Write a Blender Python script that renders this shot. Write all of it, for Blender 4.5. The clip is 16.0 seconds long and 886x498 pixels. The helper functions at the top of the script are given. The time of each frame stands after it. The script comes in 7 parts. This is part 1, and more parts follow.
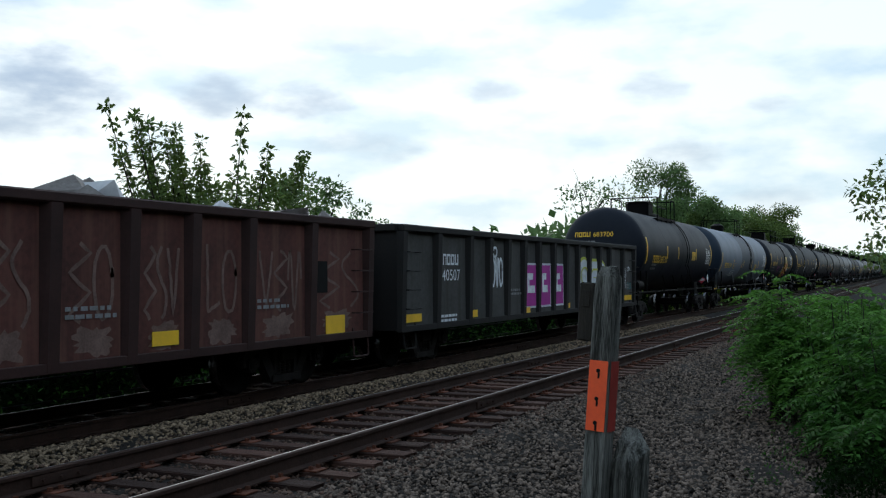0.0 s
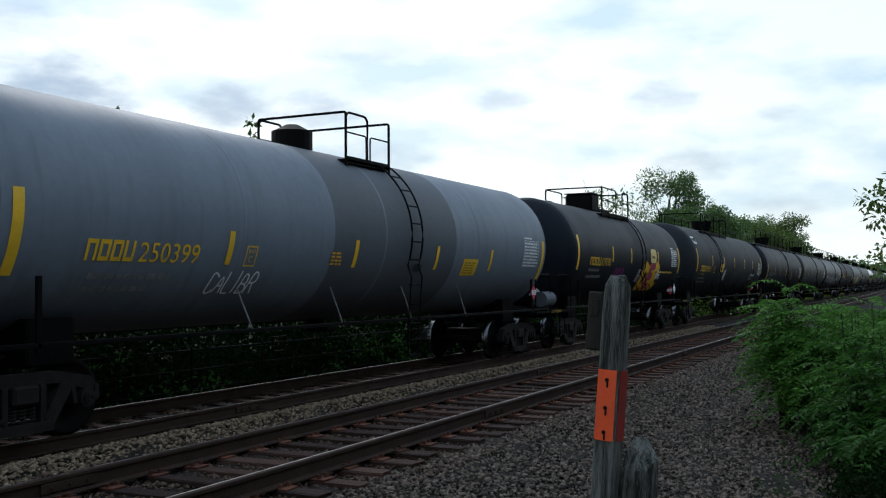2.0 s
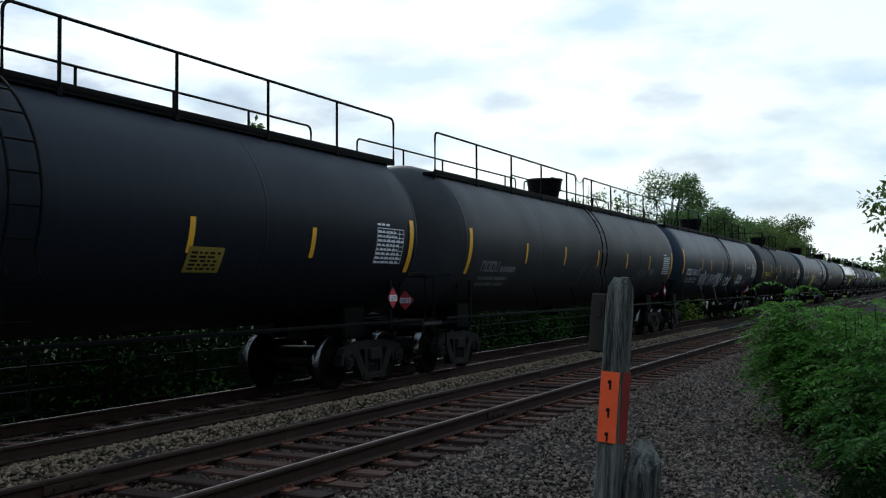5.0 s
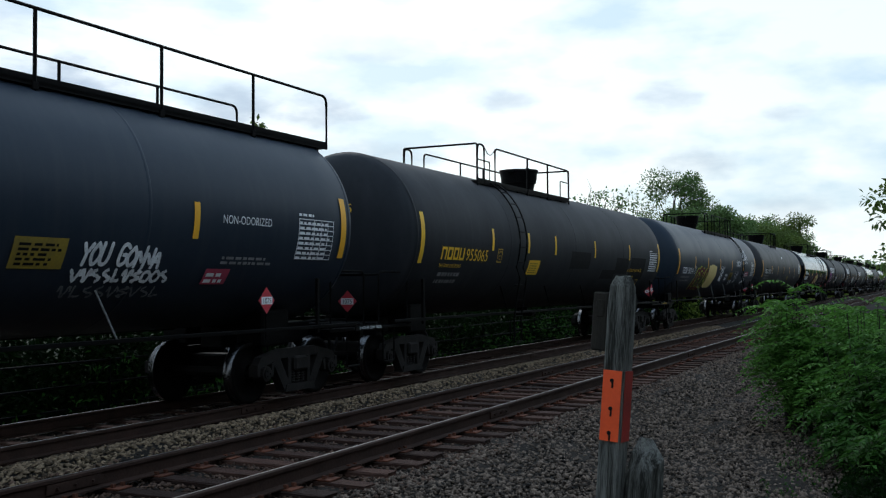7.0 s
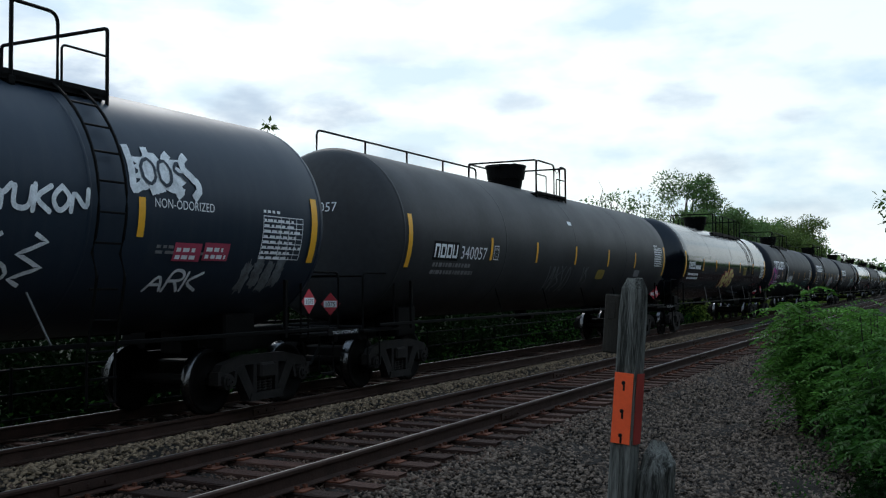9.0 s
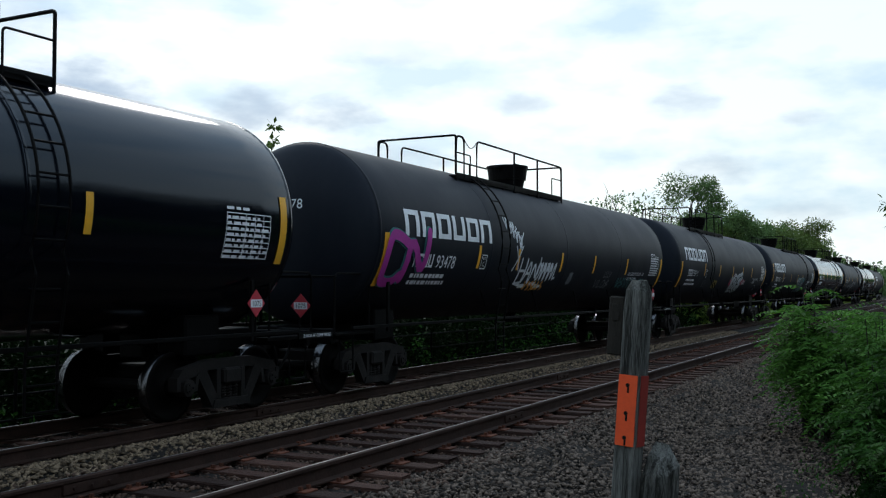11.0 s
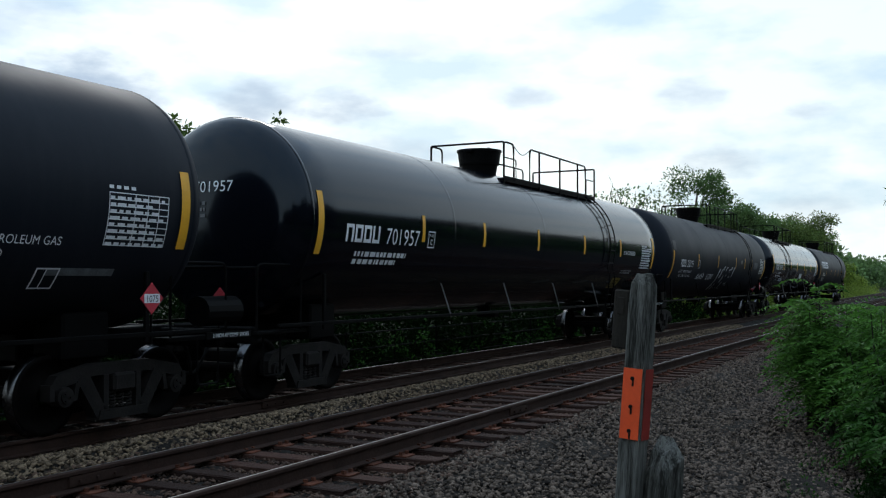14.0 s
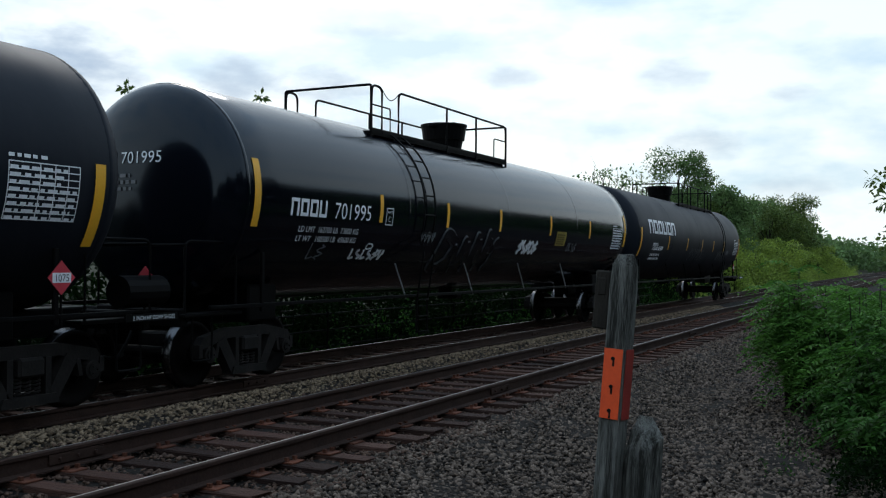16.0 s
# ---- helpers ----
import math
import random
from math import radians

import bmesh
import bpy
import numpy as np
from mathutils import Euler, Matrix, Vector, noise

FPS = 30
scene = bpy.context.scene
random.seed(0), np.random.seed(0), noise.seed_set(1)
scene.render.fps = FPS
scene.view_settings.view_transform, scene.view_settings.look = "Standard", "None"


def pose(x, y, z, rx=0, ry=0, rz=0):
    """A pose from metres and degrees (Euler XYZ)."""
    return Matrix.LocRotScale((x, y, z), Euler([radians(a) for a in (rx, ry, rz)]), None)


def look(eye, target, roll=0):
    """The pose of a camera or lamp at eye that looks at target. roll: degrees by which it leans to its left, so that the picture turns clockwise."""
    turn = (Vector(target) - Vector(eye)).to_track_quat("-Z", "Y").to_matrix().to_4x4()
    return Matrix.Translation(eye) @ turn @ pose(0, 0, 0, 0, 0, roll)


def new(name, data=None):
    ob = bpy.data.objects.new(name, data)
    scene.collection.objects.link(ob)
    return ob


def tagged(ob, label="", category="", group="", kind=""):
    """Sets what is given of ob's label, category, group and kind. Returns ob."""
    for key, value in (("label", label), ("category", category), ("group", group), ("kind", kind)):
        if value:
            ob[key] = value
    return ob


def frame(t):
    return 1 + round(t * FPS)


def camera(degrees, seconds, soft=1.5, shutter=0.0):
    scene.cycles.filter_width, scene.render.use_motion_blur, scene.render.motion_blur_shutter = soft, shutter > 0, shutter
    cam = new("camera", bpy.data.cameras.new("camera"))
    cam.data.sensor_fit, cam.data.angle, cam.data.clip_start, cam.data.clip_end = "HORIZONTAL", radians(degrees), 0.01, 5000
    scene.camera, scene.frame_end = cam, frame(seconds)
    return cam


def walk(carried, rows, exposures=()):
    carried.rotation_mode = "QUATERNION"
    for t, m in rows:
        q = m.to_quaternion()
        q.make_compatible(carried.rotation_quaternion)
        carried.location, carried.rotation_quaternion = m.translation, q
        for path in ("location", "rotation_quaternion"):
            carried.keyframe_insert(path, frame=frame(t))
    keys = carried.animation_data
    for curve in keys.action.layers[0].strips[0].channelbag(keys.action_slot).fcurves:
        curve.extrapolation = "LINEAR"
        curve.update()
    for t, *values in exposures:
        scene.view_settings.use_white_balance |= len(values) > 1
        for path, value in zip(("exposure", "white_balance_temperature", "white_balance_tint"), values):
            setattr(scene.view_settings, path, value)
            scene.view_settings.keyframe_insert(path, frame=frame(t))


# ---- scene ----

# camera: hand-held, turning a little on the spot; x runs along the track, y across it, z = 0 is the near rail's top
EYE = (0.0, 0.0, 1.606)
PATH = [  # seconds, yaw, pitch, roll
    (0.0, -64.706, 1.571, 0.483),
    (0.5, -64.566, 1.594, 0.553),
    (1.0, -64.332, 1.732, 0.647),
    (1.5, -64.156, 1.916, 0.421),
    (2.0, -64.22, 2.077, 0.386),
    (2.5, -63.924, 2.31, 0.374),
    (3.0, -63.878, 2.415, 0.532),
    (3.5, -63.952, 2.514, 0.544),
    (4.0, -64.007, 2.392, 0.357),
    (6.5, -64.104, 2.037, 0.453),
    (7.0, -63.938, 2.116, 0.437),
    (7.5, -63.52, 2.107, 0.383),
    (8.0, -63.375, 2.157, 0.418),
    (8.5, -63.293, 2.296, 0.372),
    (9.0, -63.291, 2.231, 0.328),
    (11.5, -62.99, 2.272, 0.044),
    (12.0, -63.078, 2.027, -0.001),
    (12.5, -62.897, 1.989, 0.024),
    (13.0, -62.726, 2.101, 0.081),
    (13.5, -62.699, 2.062, 0.137),
    (14.0, -62.763, 1.913, 0.012),
    (14.5, -62.939, 1.725, -0.021),
    (15.0, -63.149, 1.372, -0.045),
    (15.5, -63.422, 1.055, -0.222),
    (16.0, -63.791, 0.751, -0.3),
]
cam = camera(48.0, 16.0, soft=1.2)
walk(cam, [(t, pose(*EYE, 90 + pitch, roll, yaw)) for t, yaw, pitch, roll in PATH])

# ---- world, sun, exposure ----
SUN_ELEV, SUN_AZ = 34.0, 36.0          # degrees; azimuth counted from +x towards +y (beyond the train)
world = bpy.data.worlds.new("sky")
scene.world = world
world.use_nodes = True
wn, wl = world.node_tree.nodes, world.node_tree.links
wn.clear()
w_out = wn.new("ShaderNodeOutputWorld")
w_bg = wn.new("ShaderNodeBackground")
w_sky = wn.new("ShaderNodeTexSky")
w_sky.sky_type, w_sky.sun_disc = "NISHITA", False
w_sky.sun_elevation, w_sky.sun_rotation = radians(SUN_ELEV), radians(90 - SUN_AZ)
w_sky.dust_density = 2.0
w_co = wn.new("ShaderNodeTexCoord")
w_map = wn.new("ShaderNodeMapping")          # flatter clouds towards the horizon
w_map.inputs["Scale"].default_value = (1.0, 1.0, 2.6)
w_map.inputs["Location"].default_value = (0.35, 0.1, 0.0)
w_n1 = wn.new("ShaderNodeTexNoise")
w_n1.inputs["Scale"].default_value, w_n1.inputs["Detail"].default_value = 7.0, 6.0
w_n1.inputs["Roughness"].default_value = 0.5
w_ramp = wn.new("ShaderNodeValToRGB")
w_ramp.color_ramp.elements[0].position, w_ramp.color_ramp.elements[1].position = 0.34, 0.52
w_ramp.color_ramp.elements[0].color = (0.58, 0.76, 0.88, 1)
w_ramp.color_ramp.elements[1].color = (0.90, 1.0, 1.03, 1)
# small grey-blue clouds under the white deck: direction, half width, half height, depth
CLOUDS = [(0.671, 0.719, 0.182, 0.072, 0.040, 1.0), (0.650, 0.745, 0.145, 0.075, 0.020, 0.85), (0.779, 0.602, 0.175, 0.055, 0.024, 0.85), (0.825, 0.538, 0.172, 0.042, 0.019, 0.8),
          (0.909, 0.374, 0.184, 0.036, 0.014, 0.55), (0.958, 0.225, 0.180, 0.034, 0.017, 0.6), (0.973, 0.199, 0.116, 0.044, 0.016, 0.65), (0.980, 0.118, 0.161, 0.024, 0.010, 0.55),
          (0.872, 0.472, 0.127, 0.042, 0.016, 0.5), (0.846, 0.515, 0.136, 0.04, 0.012, 0.45), (0.990, 0.118, 0.071, 0.04, 0.013, 0.5), (0.60, 0.80, 0.25, 0.12, 0.03, 0.5), (0.85, 0.5, 0.235, 0.07, 0.016, 0.35)]
w_wob = wn.new("ShaderNodeTexNoise")
w_wob.inputs["Scale"].default_value, w_wob.inputs["Detail"].default_value = 26.0, 4.0
w_sum = None
for cx, cy, cz, hw, hh, depth in CLOUDS:
    d = Vector((cx, cy, cz)).normalized()
    e = Vector((-d.y, d.x, 0)).normalized()
    terms = []
    for axis, half, centre in ((e, hw, 0.0), (Vector((0, 0, 1)), hh, d.z)):
        dot = wn.new("ShaderNodeVectorMath")
        dot.operation = "DOT_PRODUCT"
        dot.inputs[1].default_value = axis
        wl.new(w_co.outputs["Generated"], dot.inputs[0])
        sub = wn.new("ShaderNodeMath")
        sub.operation, sub.inputs[1].default_value = "SUBTRACT", centre
        wl.new(dot.outputs["Value"], sub.inputs[0])
        div = wn.new("ShaderNodeMath")
        div.operation, div.inputs[1].default_value = "DIVIDE", half
        wl.new(sub.outputs[0], div.inputs[0])
        sq = wn.new("ShaderNodeMath")
        sq.operation = "MULTIPLY"
        wl.new(div.outputs[0], sq.inputs[0])
        wl.new(div.outputs[0], sq.inputs[1])
        terms.append(sq)
    add = wn.new("ShaderNodeMath")
    add.operation = "ADD"
    wl.new(terms[0].outputs[0], add.inputs[0])
    wl.new(terms[1].outputs[0], add.inputs[1])
    wob = wn.new("ShaderNodeMath")                 # ragged edge
    wob.operation, wob.inputs[1].default_value = "MULTIPLY_ADD", 2.4
    wl.new(w_wob.outputs["Fac"], wob.inputs[0])
    wl.new(add.outputs[0], wob.inputs[2])
    mr = wn.new("ShaderNodeMapRange")
    mr.interpolation_type = "SMOOTHSTEP"
    mr.inputs["From Min"].default_value, mr.inputs["From Max"].default_value = 0.7, 2.7
    mr.inputs["To Min"].default_value, mr.inputs["To Max"].default_value = depth, 0.0
    wl.new(wob.outputs[0], mr.inputs["Value"])
    if w_sum is None:
        w_sum = mr
    else:
        mxn = wn.new("ShaderNodeMath")
        mxn.operation = "MAXIMUM"
        wl.new(w_sum.outputs[0], mxn.inputs[0])
        wl.new(mr.outputs[0], mxn.inputs[1])
        w_sum = mxn
wl.new(w_map.outputs["Vector"], w_wob.inputs["Vector"])
w_cloud = wn.new("ShaderNodeMixRGB")
w_cloud.inputs["Color2"].default_value = (0.31, 0.44, 0.60, 1)
wl.new(w_sum.outputs[0], w_cloud.inputs["Fac"])
wl.new(w_ramp.outputs["Color"], w_cloud.inputs["Color1"])
w_dot = wn.new("ShaderNodeVectorMath")
w_dot.operation = "DOT_PRODUCT"
sun_dir = Vector((math.cos(radians(SUN_ELEV)) * math.cos(radians(SUN_AZ)), math.cos(radians(SUN_ELEV)) * math.sin(radians(SUN_AZ)), math.sin(radians(SUN_ELEV))))
w_dot.inputs[1].default_value = sun_dir
w_glow = wn.new("ShaderNodeMapRange")         # the cloud deck is brighter round the hidden sun
w_glow.inputs["From Min"].default_value, w_glow.inputs["From Max"].default_value = -0.25, 0.85
w_glow.inputs["To Min"].default_value, w_glow.inputs["To Max"].default_value = 8.6, 9.3
w_mul = wn.new("ShaderNodeMixRGB")
w_mul.blend_type = "MULTIPLY"
w_mul.inputs["Fac"].default_value = 1.0
w_mix = wn.new("ShaderNodeMixRGB")
w_mix.inputs["Fac"].default_value = 0.90
wl.new(w_co.outputs["Generated"], w_map.inputs["Vector"])
wl.new(w_map.outputs["Vector"], w_n1.inputs["Vector"])
wl.new(w_n1.outputs["Fac"], w_ramp.inputs["Fac"])
wl.new(w_co.outputs["Generated"], w_dot.inputs[0])
wl.new(w_dot.outputs["Value"], w_glow.inputs["Value"])
wl.new(w_cloud.outputs["Color"], w_mul.inputs["Color1"])
wl.new(w_glow.outputs["Result"], w_mul.inputs["Color2"])
w_sep = wn.new("ShaderNodeSeparateXYZ")        # the deck is bluer overhead
w_high = wn.new("ShaderNodeMapRange")
w_high.inputs["From Min"].default_value, w_high.inputs["From Max"].default_value = 0.12, 0.75
w_blue = wn.new("ShaderNodeMixRGB")
w_blue.blend_type = "MULTIPLY"
w_blue.inputs["Color2"].default_value = (0.79, 0.93, 1.14, 1)
wl.new(w_co.outputs["Generated"], w_sep.inputs[0])
wl.new(w_sep.outputs["Z"], w_high.inputs["Value"])
wl.new(w_high.outputs["Result"], w_blue.inputs["Fac"])
wl.new(w_mul.outputs["Color"], w_blue.inputs["Color1"])
wl.new(w_sky.outputs["Color"], w_mix.inputs["Color1"])
wl.new(w_blue.outputs["Color"], w_mix.inputs["Color2"])
wl.new(w_mix.outputs["Color"], w_bg.inputs["Color"])
w_bg.inputs["Strength"].default_value = 0.118
wl.new(w_bg.outputs["Background"], w_out.inputs["Surface"])

sun_data = bpy.data.lights.new("sun", "SUN")
sun_data.energy, sun_data.angle, sun_data.color = 0.5, radians(14), (1.0, 0.98, 0.95)
sun = new("sun", sun_data)
sun.matrix_world = look((0, 0, 0), -sun_dir)
scene.view_settings.exposure = 0.0


# ---- materials ----
def material(name, base, rough=0.6, metal=0.0, second=None, scale=3.0, amount=0.5, fine=40.0, bump=0.0, bump_scale=30.0, spec=0.5, stretch=(1, 1, 1), per_object=0.0, per_island=0.0, ramp=(0.35, 0.7), coat=0.0, streak=None, sky_tint=None):
    """Base colour broken up at two scales by a second one, with relief; optional vertical streaks of grime."""
    m = bpy.data.materials.new(name)
    m.use_nodes = True
    n, l = m.node_tree.nodes, m.node_tree.links
    b = n["Principled BSDF"]
    b.inputs["Roughness"].default_value, b.inputs["Metallic"].default_value = rough, metal
    b.inputs["Specular IOR Level"].default_value = spec
    b.inputs["Coat Weight"].default_value = coat
    # puts the blue of a mirrored sky into the reflections
    if sky_tint:
        b.inputs["Specular Tint"].default_value = (*sky_tint, 1)
    b.inputs["Coat Roughness"].default_value = 0.12
    second = second or tuple(c * 0.6 for c in base)
    co, mp = n.new("ShaderNodeTexCoord"), n.new("ShaderNodeMapping")
    mp.inputs["Scale"].default_value = stretch
    l.new(co.outputs["Object"], mp.inputs["Vector"])
    big, small = n.new("ShaderNodeTexNoise"), n.new("ShaderNodeTexNoise")
    big.inputs["Scale"].default_value, big.inputs["Detail"].default_value = scale, 5
    small.inputs["Scale"].default_value, small.inputs["Detail"].default_value = fine, 3
    for t in (big, small):
        l.new(mp.outputs["Vector"], t.inputs["Vector"])
    add = n.new("ShaderNodeMath")
    add.operation = "MULTIPLY_ADD"
    add.inputs[1].default_value = 0.4
    l.new(small.outputs["Fac"], add.inputs[0])
    mul = n.new("ShaderNodeMath")
    mul.operation = "MULTIPLY"
    mul.inputs[1].default_value = 0.6
    l.new(big.outputs["Fac"], mul.inputs[0])
    l.new(mul.outputs[0], add.inputs[2])
    rp = n.new("ShaderNodeMapRange")
    rp.inputs["From Min"].default_value, rp.inputs["From Max"].default_value = ramp
    rp.inputs["To Max"].default_value = amount
    l.new(add.outputs[0], rp.inputs["Value"])
    mx = n.new("ShaderNodeMixRGB")
    mx.inputs["Color1"].default_value, mx.inputs["Color2"].default_value = (*base, 1), (*second, 1)
    l.new(rp.outputs["Result"], mx.inputs["Fac"])
    last = mx.outputs["Color"]
    if streak:                                       # run-down grime: noise stretched along z
        sm, sn, sr, sx = n.new("ShaderNodeMapping"), n.new("ShaderNodeTexNoise"), n.new("ShaderNodeMapRange"), n.new("ShaderNodeMixRGB")
        sm.inputs["Scale"].default_value = (2.2, 1.0, 0.12)
        sn.inputs["Scale"].default_value, sn.inputs["Detail"].default_value = 2.5, 5
        sr.inputs["From Min"].default_value, sr.inputs["From Max"].default_value, sr.inputs["To Max"].default_value = 0.5, 0.75, 0.7
        sx.inputs["Color2"].default_value = (*streak, 1)
        l.new(co.outputs["Object"], sm.inputs["Vector"])
        l.new(sm.outputs["Vector"], sn.inputs["Vector"])
        l.new(sn.outputs["Fac"], sr.inputs["Value"])
        l.new(sr.outputs["Result"], sx.inputs["Fac"])
        l.new(last, sx.inputs["Color1"])
        last = sx.outputs["Color"]
    for source, strength in (("object", per_object), ("island", per_island)):
        if strength:
            hv, mr = n.new("ShaderNodeHueSaturation"), n.new("ShaderNodeMapRange")
            info = n.new("ShaderNodeObjectInfo") if source == "object" else n.new("ShaderNodeNewGeometry")
            mr.inputs["To Min"].default_value, mr.inputs["To Max"].default_value = 1 - strength, 1 + strength
            l.new(info.outputs["Random" if source == "object" else "Random Per Island"], mr.inputs["Value"])
            l.new(mr.outputs["Result"], hv.inputs["Value"])
            l.new(last, hv.inputs["Color"])
            last = hv.outputs["Color"]
    l.new(last, b.inputs["Base Color"])
    if bump:
        bn, bt = n.new("ShaderNodeBump"), n.new("ShaderNodeTexNoise")
        bt.inputs["Scale"].default_value, bt.inputs["Detail"].default_value = bump_scale, 4
        l.new(mp.outputs["Vector"], bt.inputs["Vector"])
        bn.inputs["Strength"].default_value, bn.inputs["Distance"].default_value = bump, 0.02
        l.new(bt.outputs["Fac"], bn.inputs["Height"])
        l.new(bn.outputs["Normal"], b.inputs["Normal"])
    rr = n.new("ShaderNodeMapRange")
    rr.inputs["To Min"].default_value, rr.inputs["To Max"].default_value = max(0.02, rough - 0.08), min(1, rough + 0.1)
    l.new(big.outputs["Fac"], rr.inputs["Value"])
    l.new(rr.outputs["Result"], b.inputs["Roughness"])
    return m


